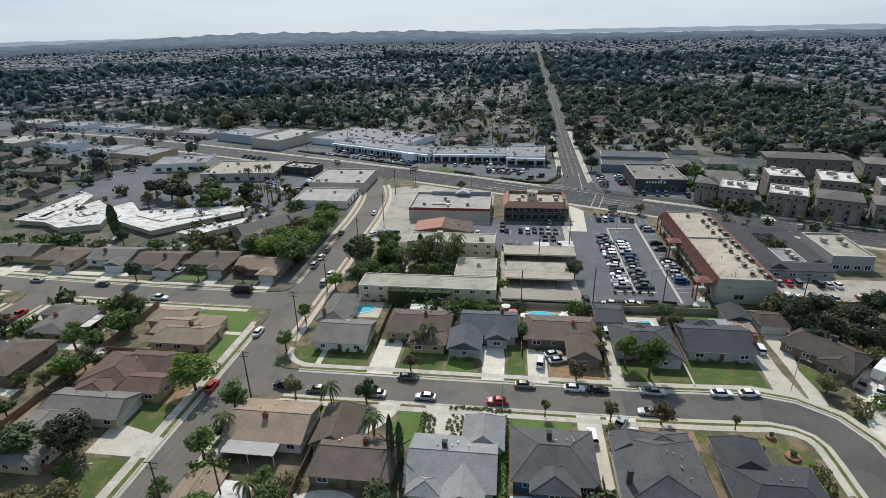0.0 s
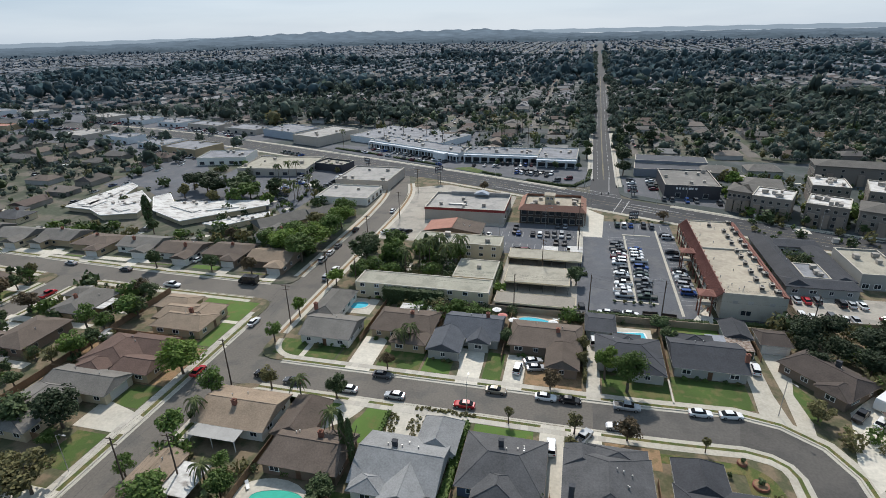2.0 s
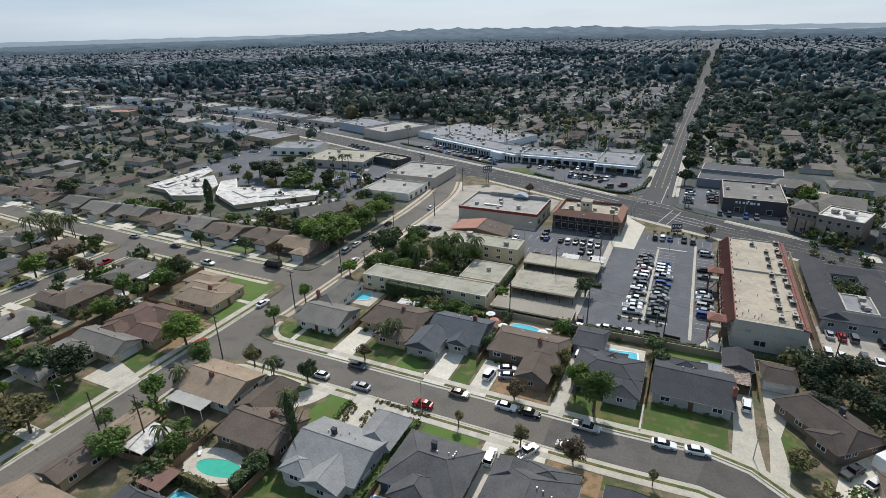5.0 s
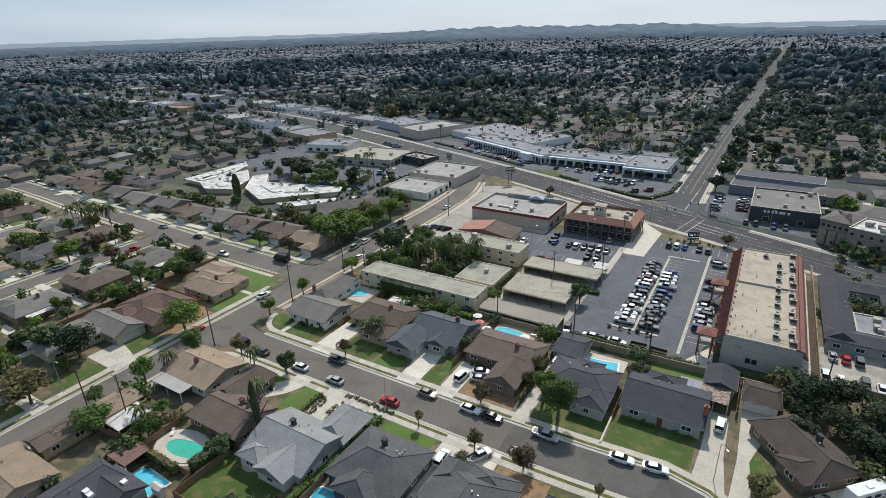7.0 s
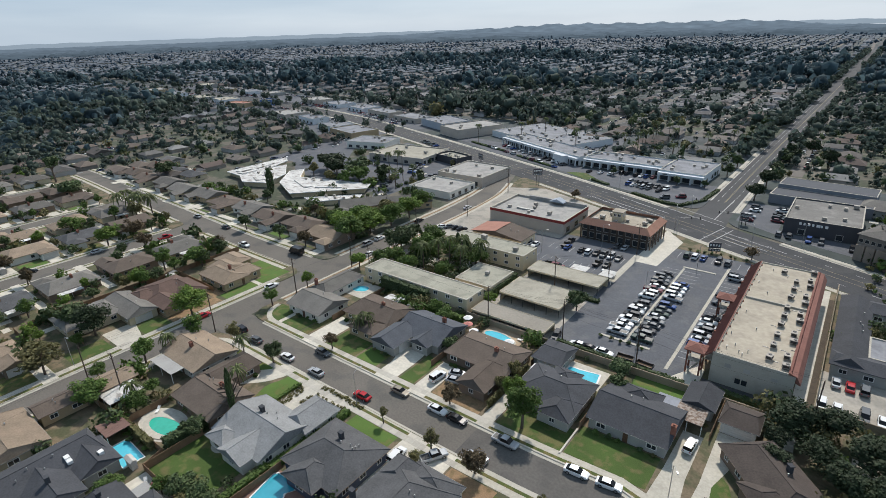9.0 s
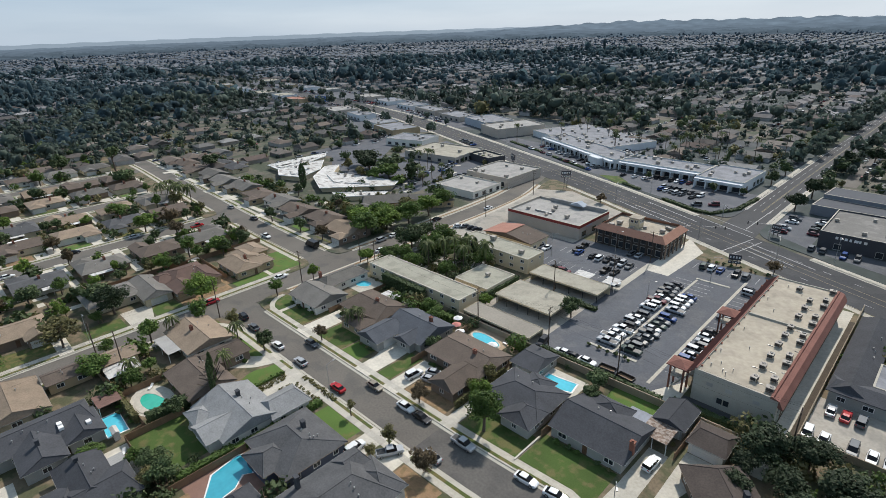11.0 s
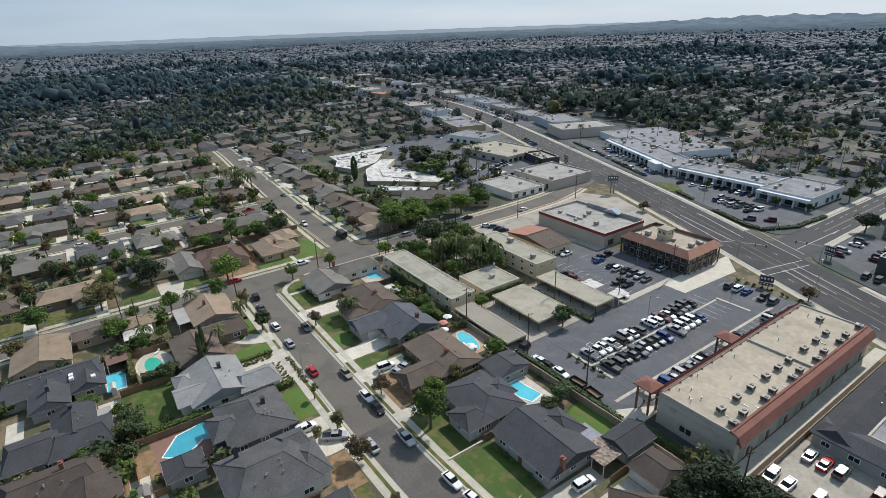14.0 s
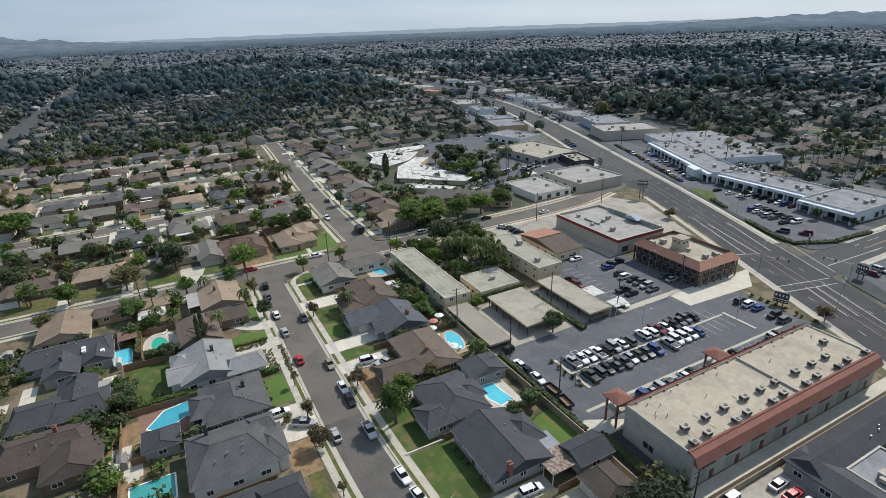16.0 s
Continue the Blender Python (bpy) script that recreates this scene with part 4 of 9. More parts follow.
house([(-7.6, 7.6, -5, 5, "x", 0.5), (1.4, 7.6, -6.6, -1, "y", 0.6)], R_UMBER, W_BROWN, "brown house with a dark umber hipped roof on a curve", rot=-50, centre=(75, 118), chimney=(0.5, 2.2), chim_mesh=CHIMNEY_D, sides="SE")
# rear garages
house([(23.6, 30.4, 126.4, 135, "x", 0.2)], R_DARK, W_GREY, "small grey rear garage with a charcoal roof", garage=(0, "S"), rise=1.2, group="rear garages", vents=0)
house([(57, 62.6, 129.8, 137.2, "y", 0)], R_DARK, W_GREY, "small dark-roofed rear garage", garage=(0, "S"), rise=1.3, group="rear garages", vents=0)
house([(64.6, 70.8, 127.8, 134.4, "x", 0.3)], R_UMBER, W_WHITE, "white rear garage with a brown roof", garage=(0, "S"), rise=1.3, group="rear garages", vents=0)
# south side
house([(-53.6, -38.4, 74.8, 86, "x", 0)], R_TAN, W_WHITE, "white house with a tan gabled roof on a corner", rise=2.0, chimney=(-46.8, 79.2), sides="SE")
house([(-34, -19.6, 67.6, 77.6, "x", 0.2), (-36, -28.8, 75, 86, "y", 0.25)], R_BROWN, W_BROWN, "brown house with a dark brown roof and rear pool", rise=2.0, chimney=(-25.2, 74.4))
house([(-16.4, -1.6, 67, 79.2, "x", 0), (-7.4, -0.4, 77, 85.4, "y", 0.4), (-10.2, -3.4, 64.4, 71, "y", 0.0), (-15.8, -10.4, 65.2, 69, "y", 0.7)], R_LIGHT, W_WHITE, "pale grey house with a light shingle roof", rise=2.4, vents=4, chimney=(-10.6, 74.6), sides="SE", chim_mesh=CHIMNEY_D)
house([(1.8, 16, 70.2, 83, "x", 0.7), (5, 12.4, 68, 74, "y", 0.6)], R_SLATE, W_BLUE, "dark blue house with a weathered slate hipped roof", rise=2.3, vents=5, chimney=(8.2, 79), chim_mesh=CHIMNEY_D)
house([(19.8, 33.8, 66.4, 81.2, "y", 0.6), (24, 33.4, 79, 83.2, "y", 0.5), (20, 25, 78, 82.4, "y", 0.3)], R_SLATE, W_WHITE, "large pale house with a weathered slate hipped roof", rise=2.4, vents=6, chimney=(20.8, 70), h=3.7, chim_mesh=CHIMNEY_D)
house([(12.3, 17.9, 58.6, 64.8, "x", 0.4)], R_DARK, W_GREY, "small charcoal-roofed pool house", rise=1.0, vents=0, group="rear garages")
house([(38, 52.4, 64.6, 77.8, "x", 0.6), (38.4, 46.2, 76, 83.8, "y", 0.3)], R_DARK, W_GREY, "grey house with a charcoal roof on a curve", rise=2.2)
# houses behind, and on the side street
house([(-56.4, -41, 33.4, 45.4, "x", 0.1)], R_TAN, W_CREAM, "cream house with a tan gabled roof", rise=1.9, group="houses on the side street")
house([(-55, -48.8, 58.4, 66, "y", 0)], R_TAN, W_TAN, "small tan rear house with a low roof", rise=1.2, group="houses on the side street")
house([(-55.6, -50, 47, 56, "y", 0)], R_BROWN, W_TAN, "small brown rear house with a low roof", rise=1.2, group="houses on the side street")
t = house([(-37.6, -28.4, 31.5, 51, "y", 0.3), (-33, -24, 45.4, 51.6, "x", 0.2), (-33, -20.8, 37.4, 44.4, "x", 0.25)], R_DARK, W_GREY, "long grey house with a charcoal roof", rise=2.0, vents=4, chimney=(-26, 41), chim_mesh=CHIMNEY_D, group="houses behind the street")
SKYLIGHT = mesh_of("skylight", box(bmesh.new(), -0.55, 0.55, -0.45, 0.45, -0.5, 0.12), TRIM)
for x, y, z in ((2.5, 4.2, 4.0), (3.6, 4.2, 3.7), (6.4, 8.6, 4.1)):
    put("skylight", SKYLIGHT, t, pose(x, y, z), "white framed skylight")
house([(-17.6, -5, 41.5, 48.8, "x", 0.3), (-10.6, -1.4, 41, 51.4, "y", 0.35), (-11.8, -2.2, 33.6, 42.4, "y", 0.3)], R_DARK, W_GREY, "grey house with a charcoal hipped roof", rise=1.9, vents=3, chimney=(-15, 45), chim_mesh=CHIMNEY_D, group="houses behind the street")
house([(0.8, 10.8, 33.4, 48.4, "y", 0.4), (8, 17.4, 41.6, 51, "x", 0.35)], R_UMBER, W_BROWN, "brown house with a wide umber roof", rise=2.1, vents=4, chimney=(4, 43), group="houses behind the street")
house([(24, 40, 34, 47, "x", 0.5)], R_GREY, W_TAN, "tan house with a grey hipped roof", rise=2.1, group="houses behind the street")
# west of the side street
house([(-90, -75.4, 105.6, 114.4, "x", 0.6), (-84, -76.4, 111, 119.4, "y", 0.5), (-97, -86.6, 115.4, 122.6, "x", 0.6), (-92.4, -83, 109.8, 118, "x", 0.3)], R_TAN, W_TAN, "tan house with a pale brown hipped roof on a corner", front="E", rise=1.7, chimney=(-82, 112), group="houses on the side street")
house([(-95.5, -82, 88, 100, "y", 0.6), (-84.4, -75, 86.2, 92.6, "x", 0.3), (-90, -78, 93.6, 101, "x", 0.5), (-94, -86, 84.6, 90, "y", 0.5)], R_RED, W_TAN, "tan house with a reddish brown hipped roof", front="E", rise=2.0, group="houses on the side street")
house([(-96, -78.4, 77.6, 85.4, "x", 0.2), (-97, -85, 64.4, 78.4, "y", 0.4)], R_GREY, W_CREAM, "cream house with a weathered grey roof", front="E", garage=(0, "E"), rise=1.7, group="houses on the side street")
ROOFS = (R_GREY, R_BROWN, R_GREY, R_BROWN, R_TAN, R_SLATE)
WALLS = (W_CREAM, W_TAN, W_GREY, W_WHITE, W_BROWN)
TONES = {R_GREY: "grey", R_BROWN: "brown", R_TAN: "tan", R_SLATE: "slate", R_LIGHT: "light grey", R_RED: "reddish brown"}
HOUSE_BOXES = []


def row_house(x, y, w, d, front, k):
    """A plain tract house of w along the street by d deep, with a front wing."""
    rnd = random.Random(k * 31 + int(abs(x)) * 7 + int(abs(y)))
    rm, wm = rnd.choice((R_TAN, R_RED, R_GREY, R_BROWN, R_LIGHT) if front == "S" and y > 140 else ROOFS), rnd.choice(WALLS)
    s = rnd.choice((-1, 1))
    ww = w * 0.38
    o = s * (w / 2 - ww / 2)
    if front in "SN":
        f = -1 if front == "S" else 1
        main = (x - w / 2, x + w / 2, y - d / 2, y + d / 2, "x", rnd.choice((0.0, 0.5, 0.8)))
        ya, yb = sorted((y + f * (d / 2 - 1), y + f * (d / 2 + 4)))
        wing = (x + o - ww / 2, x + o + ww / 2, ya, yb, "y", rnd.choice((0.0, 0.7)))
    else:
        f = 1 if front == "E" else -1
        main = (x - d / 2, x + d / 2, y - w / 2, y + w / 2, "y", rnd.choice((0.0, 0.5, 0.8)))
        xa, xb = sorted((x + f * (d / 2 - 1), x + f * (d / 2 + 4)))
        wing = (xa, xb, y + o - ww / 2, y + o + ww / 2, "x", rnd.choice((0.0, 0.7)))
    HOUSE_BOXES.append((min(main[0], wing[0]), max(main[1], wing[1]), min(main[2], wing[2]), max(main[3], wing[3])))
    house([main, wing], rm, wm, "tract house with a %s shingle roof" % TONES[rm], front=front, garage=(1, front), rise=rnd.uniform(1.5, 2.1), group="tract houses",
          chimney=(x + rnd.uniform(-3, 3), y + rnd.uniform(-2, 2)) if rnd.random() < 0.5 else None, vents=1, seed=k, faces_win=5.0 if x > -150 else 14.0)


k = 0
for y in (46, 26, 6, -14, -34):
    row_house(-87, y, 15, 11, "E", k := k + 1)
for y in (114, 96, 77, 58, 39, 20, 1, -18, -38):
    row_house(-120, y, 14.5, 11.5, "W", k := k + 1)
    row_house(-166, y + 2, 14.5, 11.5, "E", k := k + 1)
    row_house(-187, y + 5, 14.5, 11, "W", k := k + 1)
    row_house(-229, y + 4, 14.5, 11.5, "E", k := k + 1)
    row_house(-250, y + 6, 14.5, 11, "W", k := k + 1)
    row_house(-292, y + 5, 14.5, 11.5, "E", k := k + 1)
for i, x in enumerate((-82, -101, -119, -138, -157, -176, -196, -216, -236, -257)):
    row_house(x, 155.5 + 0.02 * (-x - 80) + (2 if i % 2 else 0), 15.5, 11, "S", k := k + 1)
for i, x in enumerate((-92, -222, -242, -262)):
    row_house(x, 176, 14, 10, "N", k := k + 1)
for i, (x, y) in enumerate(((-20, 8), (2, 8), (24, 10), (46, 30), (46, 8), (88, 100), (98, 118), (110, 100))):
    row_house(x, y, 15, 11, "S", k := k + 1)
# lawns and drives of the tract rows
for j, (a, b0, c, d) in enumerate(HOUSE_BOXES):
    if a < -100 and c < 130:
        m = (LAWN, DRYLAWN, DRYLAWN, LAWN2, BARE)[j % 5]
        xs = {-120: (-137, -129), -166: (-151, -158), -187: (-202, -195), -229: (-214, -221), -250: (-266, -259), -292: (-278, -284)}
        for cx, (xa, xb) in xs.items():
            if a - 8 < cx < b0 + 8:
                xa, xb = sorted((xa, xb))
                slab("lawn", xa, xb, c + 1, d - 5, m, label="patchy front lawn of a tract house", cat="lawn")
                slab("driveway", xa, xb, d - 4.4, d - 0.6, DRIVE, 0.186, "pale concrete driveway", "driveway")
    elif 140 < c < 165 and a > -270:
        m = (LAWN2, LAWN, DRYLAWN)[j % 3]
        slab("lawn", a, b0 - 5, 145 + 0.02 * (-a - 80), c, m, label="green front lawn of a tract house", cat="lawn")
        slab("driveway", b0 - 4.6, b0 - 0.6, 141 + 0.02 * (-a - 80), c + 2, DRIVE, 0.186, "pale concrete driveway", "driveway")

# ---------------------------------------------------------------- shops, offices and flats
def unit_meshes():
    b = bmesh.new()
    for x in (-0.6, 0.5):
        box(b, x, x + 0.1, -0.5, 0.5, 0, 0.3)
    box(b, -0.75, 0.75, -0.6, 0.6, 0.3, 1.15)
    box(b, -0.8, 0.8, -0.65, 0.65, 1.15, 1.21)
    body = mesh_of("housing", b, ACM)
    b = bmesh.new()
    tube(b, (0.25, 0, 1.2), (0.25, 0, 1.34), 0.38, 0.36, 12)
    box(b, -0.77, -0.74, -0.5, 0.5, 0.4, 1.05)
    box(b, -0.6, 0.6, -0.62, -0.59, 0.42, 1.0)
    return body, mesh_of("fan_grille", b, DARKMETAL)


AC_BODY, AC_FAN = unit_meshes()


def roof_unit(parent, x, y, z, rz=0, s=1.0):
    ob = put("air_conditioner", AC_BODY, parent, pose(x, y, z, 0, 0, rz) @ Matrix.Scale(s, 4), "weathered rooftop air conditioner")
    if parent.name.startswith("shopping_block"):
        put("fan_grille", AC_FAN, ob)
    return ob


def flat_building(x, y, w, d, h, roof_mat, wall_mat, label, rot=0, parapet=0.5, units=0, wins=(), name="shop_building", cat="building", group="", band=None, seed=1):
    """A flat-roofed building: walls with a parapet, roof deck, roof units and rows of openings (face, count, sill, width, height)."""
    rnd = random.Random(seed + int(abs(x * 3 + y)))
    t = thing(name, pose(x, y, 0.15, 0, 0, rot), label, cat, group)
    b = bmesh.new()
    ring(b, -w / 2, w / 2, -d / 2, d / 2, 0.3, -0.3, h + parapet)
    part("wall", b, wall_mat, t)
    part("roof_deck", box(bmesh.new(), -w / 2 + 0.29, w / 2 - 0.29, -d / 2 + 0.29, d / 2 - 0.29, h - 0.3, h), roof_mat, t)
    b = bmesh.new()
    ring(b, -w / 2 - 0.05, w / 2 + 0.05, -d / 2 - 0.05, d / 2 + 0.05, 0.4, h + parapet, h + parapet + 0.08)
    part("coping", b, CONC, t)
    if band:
        b = bmesh.new()
        ring(b, -w / 2 - 0.08, w / 2 + 0.08, -d / 2 - 0.08, d / 2 + 0.08, 0.07, h + parapet - 1.1, h + parapet - 0.05)
        part("painted_band", b, band, t)
    for i in range(units):
        roof_unit(t, rnd.uniform(-w / 2 + 2, w / 2 - 2), rnd.uniform(-d / 2 + 2, d / 2 - 2), h, rnd.choice((0, 90, 180)), rnd.uniform(0.8, 1.3))
    for f, n, z, ww, hh in wins:
        nx, ny, rz = FACES[f]
        ln = w if nx == 0 else d
        for k in range(n):
            s = (k + 0.5) / n * ln - ln / 2
            opening(t, "window", WIN_FRAME, nx * w / 2 + (s if nx == 0 else 0), ny * d / 2 + (s if nx else 0), z, rz, ww, hh, pane=WIN_PANE)
    return t


def rect_b(x0, x1, y0, y1, *a, **k):
    return flat_building((x0 + x1) / 2, (y0 + y1) / 2, x1 - x0, y1 - y0, *a, **k)


W_SLATE = mat("slate_grey_cladding", (0.19, 0.20, 0.22), 0.8, 0.15, 0.3, 5, 0.1)
W_SHOPS = mat("pale_grey_plaster", (0.60, 0.62, 0.63), 0.9, 0.14, 0.3, 5.0, 0.2)
R_STRIP = mat("aged_grey_membrane", (0.215, 0.22, 0.235), 0.85, 0.25, 0.08, 1.0, 0.2, alt=(0.165, 0.17, 0.185), patch=0.54)
W_SAGE = mat("faded_sage_plaster", (0.30, 0.315, 0.26), 0.9, 0.15, 0.4, 5.0, 0.2)
BOARD = mesh_of("boarded_window", box(bmesh.new(), -0.43, 0.43, -0.03, 0.01, 0.08, 0.92), W_GREY)
DARKPANE = mat("dark_window_film", (0.018, 0.019, 0.021), 0.35, 0.1, 0.5, 3.0, 0)
# the two-storey shopping block with tile fascias, 15.9 m by 59.4 m
HW, HD = 7.95, 29.7
mall = flat_building(66.55, 174.0, 2 * HW, 2 * HD, 7.3, R_CREAM, W_MALL, "two-storey warm grey shopping block with red tile edges", parapet=0.0, name="shopping_block")
for y in (-HD, HD - 0.3):
    part("end_parapet", box(bmesh.new(), -HW, HW - 1.2, y, y + 0.3, 7.32, 7.62), W_MALL, mall)
for k in range(8):
    wy = -25.6 + k * 7.25
    frame_ = part("window", box(bmesh.new(), HW - 0.04, HW + 0.06, wy - 2.15, wy + 2.15, 3.35, 5.2), DARKMETAL, mall, "dark upper window in three lights")
    for j in range(3):
        part("pane", box(bmesh.new(), HW, HW + 0.075, wy - 2.05 + j * 1.39, wy - 0.77 + j * 1.39, 3.45, 5.1), DARKPANE, frame_)
    part("wall_panel", box(bmesh.new(), HW - 0.02, HW + 0.05, wy - 1.9, wy + 0.2, 0.2, 2.9), W_SAGE, mall, "faded sage wall panel")
    put("service_door", FRONT_DOOR, mall, pose(HW + 0.03, wy + 1.5, 0, 0, 0, 90) @ Matrix.Diagonal((1.1, 1, 2.1, 1)), "plain service door")
for s, z, w, h, m in ((-4.6, 4.6, 1.5, 1.1, 0), (-0.8, 4.6, 1.5, 1.1, 0), (4.4, 4.6, 1.5, 1.0, 0), (-0.9, 1.3, 1.25, 1.5, 1), (-2.2, 1.3, 1.25, 1.5, 1)):
    put("window", WIN_PANE if m else BOARD, mall, pose(s, -HD - 0.01, z) @ Matrix.Diagonal((w, 2, h, 1)), "small dark window" if m else "pale boarded window")
part("roof_divider", box(bmesh.new(), -HW + 0.7, HW - 1.1, 2.6, 2.95, 7.3, 7.8), W_MALL, mall)
part("tile_fascia", loft(bmesh.new(), [[(HW - 1.45, y, 7.4), (HW - 1.45, y, 7.86), (HW - 1.25, y, 7.95), (HW + 0.22, y, 7.42), (HW + 1.12, y, 5.72), (HW + 1.0, y, 5.6), (HW + 0.07, y, 5.95), (HW + 0.07, y, 7.33), (HW - 0.8, y, 7.36)]
                                       for y in (-HD - 0.15, HD + 0.15)]), R_TILE, mall, "sloping red tile fascia")
part("tile_fascia", loft(bmesh.new(), [[(-HW + 0.35, y, 7.85), (-HW + 0.35, y, 7.31), (-HW - 0.04, y, 7.31), (-HW - 0.04, y, 7.1), (-HW - 2.1, y, 5.4), (-HW - 2.3, y, 5.55), (-HW + 0.1, y, 7.9)]
                                       for y in (-HD + 0.1, HD + 0.15)]), R_TILE, mall, "sloping red tile fascia")
part("parapet_lining", box(bmesh.new(), -HW + 0.36, -HW + 0.46, -HD + 0.3, HD - 0.3, 7.3, 7.72), W_MALL, mall)
for k in range(15):
    part("parapet_pier", box(bmesh.new(), -HW + 0.47, -HW + 0.82, -27.6 + k * 3.9, -27.35 + k * 3.9, 7.3, 7.74), R_SALMON, mall, "small salmon pier on the parapet")
for sx, xt, zt, xb, zb in ((1, HW - 0.93, 7.96, HW + 0.73, 5.62), (-1, -HW + 0.08, 7.92, -HW - 2.3, 5.57)):
    b = bmesh.new()
    for k in range(196):
        y = -HD + 0.25 + k * 0.302
        loft(b, [[(x - sx * 0.02, y - 0.07, z - 0.03), (x + sx * 0.03, y, z + 0.05), (x - sx * 0.02, y + 0.07, z - 0.03)] for x, z in ((xt, zt), (xb, zb))])
    part("tile_relief", b, R_TILE, mall, "ribbed barrel tile surface")
part("balcony", box(bmesh.new(), -HW - 2.4, -HW - 0.02, -27, HD, 3.45, 3.7), W_MALL, mall, "upper walkway slab")
b = bmesh.new()
for i in range(58):
    box(b, -HW - 2.4, -HW - 2.36, -27 + i, -26.97 + i, 3.7, 4.6)
box(b, -HW - 2.42, -HW - 2.34, -27, HD, 4.6, 4.68)
part("balustrade", b, DARKMETAL, mall)
for i in range(13):
    part("post", box(bmesh.new(), -HW - 2.4, -HW - 2.0, -26.8 + i * 4.65, -26.4 + i * 4.65, 0, 6.1), BRICK, mall)
for i in range(12):
    opening(mall, "shop_front", WIN_FRAME, -HW - 0.02, -24.2 + i * 4.65, 0.1, -90, 4.0, 2.7, "dark glazed shop front", WIN_PANE)
    opening(mall, "window", WIN_FRAME, -HW - 0.02, -24.2 + i * 4.65, 4.0, -90, 3.2, 1.9, pane=WIN_PANE)
for k, y in enumerate((-25.6, -19.9, -14.6, -8.7, -3.6, 1.1, 8.0, 13.8, 18.9, 24.6)):
    roof_unit(mall, 2.4 - (3.6 if k == 9 else 0), y, 7.3, 90 if k % 3 else 80, 0.98)
for k, y in enumerate((-27.4, -23.3, -15.8, -12.2, -4.8, -1.0, 6.1, 10.3, 17.6, 21.4, 28.0)):
    roof_unit(mall, 5.75 - (0.3 if k % 2 else 0), y, 7.3, 90 if k % 2 else 4, 0.98)
for x, y in ((3.6, -25.9), (1.0, -20.6), (4.4, -20.2), (0.9, -9.4), (6.2, -8.4), (4.0, 1.4), (3.7, 14.6), (6.3, -19.0)):
    part("pipe_run", box(bmesh.new(), x - 0.6, x + 0.6, y - 0.05, y + 0.05, 7.3, 7.42), METAL, mall, "thin pipe on the roof")
for x, y in ((-6.0, -26.0), (-3.4, -26.6), (-4.6, -24.0), (-2.6, -27.4), (-6.4, -19), (-2.0, -14), (-5.6, -6), (-3, 8), (-6, 14), (0, 22), (-4, 25), (-1.8, -25.2)):
    put("vent_pipe", VENT, mall, pose(x, y, 7.5), "small roof vent")
for y in (-28.0, 2.2):
    twr = new("stair_tower")
    twr.parent = mall
    twr.matrix_basis = pose(-HW - 3.7, y, 0)
    for i, (x, yy) in enumerate(((-1.6, -1.6), (1.3, -1.6), (-1.6, 1.3), (1.3, 1.3))):
        part("post", box(bmesh.new(), x, x + 0.35, yy, yy + 0.35, 0, 6.4), BRICK, twr)
    part("tower_floor", box(bmesh.new(), -1.6, 1.65, -1.6, 1.65, 3.45, 3.7), W_MALL, twr)
    b = bmesh.new()
    for k in range(12):
        box(b, -1.3 + k * 0.22, -1.08 + k * 0.22, -1.2, -0.1, 0.29 * k, 0.29 * k + 0.16)
    part("stair_flight", b, W_MALL, twr, "open concrete stair flight")
    b = bmesh.new()
    roof(b, -1.7, 1.7, -1.7, 1.7, 6.4, 0.9, "x", 0.95, 0.5, 0.2)
    part("tile_roof", b, R_TILE, twr, "small hipped red tile roof")
W_DARKBROWN = mat("dark_brown_plaster", (0.062, 0.049, 0.041), 0.9, 0.15, 0.3, 6, 0.2)
# offices with a dark glazed front
office = rect_b(-2.4, 22.4, 211.6, 229, 6.5, R_CREAM, W_DARKBROWN, "dark brown two-storey offices with a terracotta mansard", parapet=0.0, units=9,
                wins=(("S", 9, 0.4, 2.3, 2.4), ("S", 9, 3.6, 2.3, 1.9), ("E", 6, 0.4, 2.3, 2.4), ("E", 6, 3.6, 2.3, 1.9), ("W", 6, 3.6, 2.3, 1.9)), name="office_building")
b = bmesh.new()
for sx, sy, ux, uy in ((0, -1, 1, 0), (1, 0, 0, 1), (0, 1, -1, 0), (-1, 0, 0, -1)):
    hw = 12.4 if sy else 8.7
    hd = 8.7 if sy else 12.4
    pts = []
    for e in (-1, 1):
        pts.append([(sx * (hd - 1.2) + ux * e * (hw - 1.2), sy * (hd - 1.2) + uy * e * (hw - 1.2), 7.75), (sx * (hd + 1.1) + ux * e * (hw + 1.1), sy * (hd + 1.1) + uy * e * (hw + 1.1), 5.7),
                    (sx * (hd + 0.02) + ux * e * (hw + 0.02), sy * (hd + 0.02) + uy * e * (hw + 0.02), 5.7)])
    loft(b, pts)
part("tile_mansard", b, mat("pale_terracotta", (0.31, 0.165, 0.115), 0.9, 0.2, 0.4, 4, 0.5), office, "pale terracotta tile mansard")
for i in range(10):
    part("post", box(bmesh.new(), -12.7 + i * 2.75, -12.3 + i * 2.75, -9.6, -9.2, 0, 5.7), W_DARKBROWN, office)
for i in range(6):
    part("post", box(bmesh.new(), 13.0, 13.4, -8.5 + i * 3.3, -8.1 + i * 3.3, 0, 5.7), W_BROWN, office)
tw = new("roof_tower")
tw.parent = office
tw.matrix_basis = pose(-1.4, -1.0, 7.2)
part("tower_wall", box(bmesh.new(), -1.9, 1.9, -1.9, 1.9, -0.75, 2.9), W_CREAM, tw)
part("tower_cap", box(bmesh.new(), -2.2, 2.2, -2.2, 2.2, 2.9, 3.15), R_CREAM, tw)
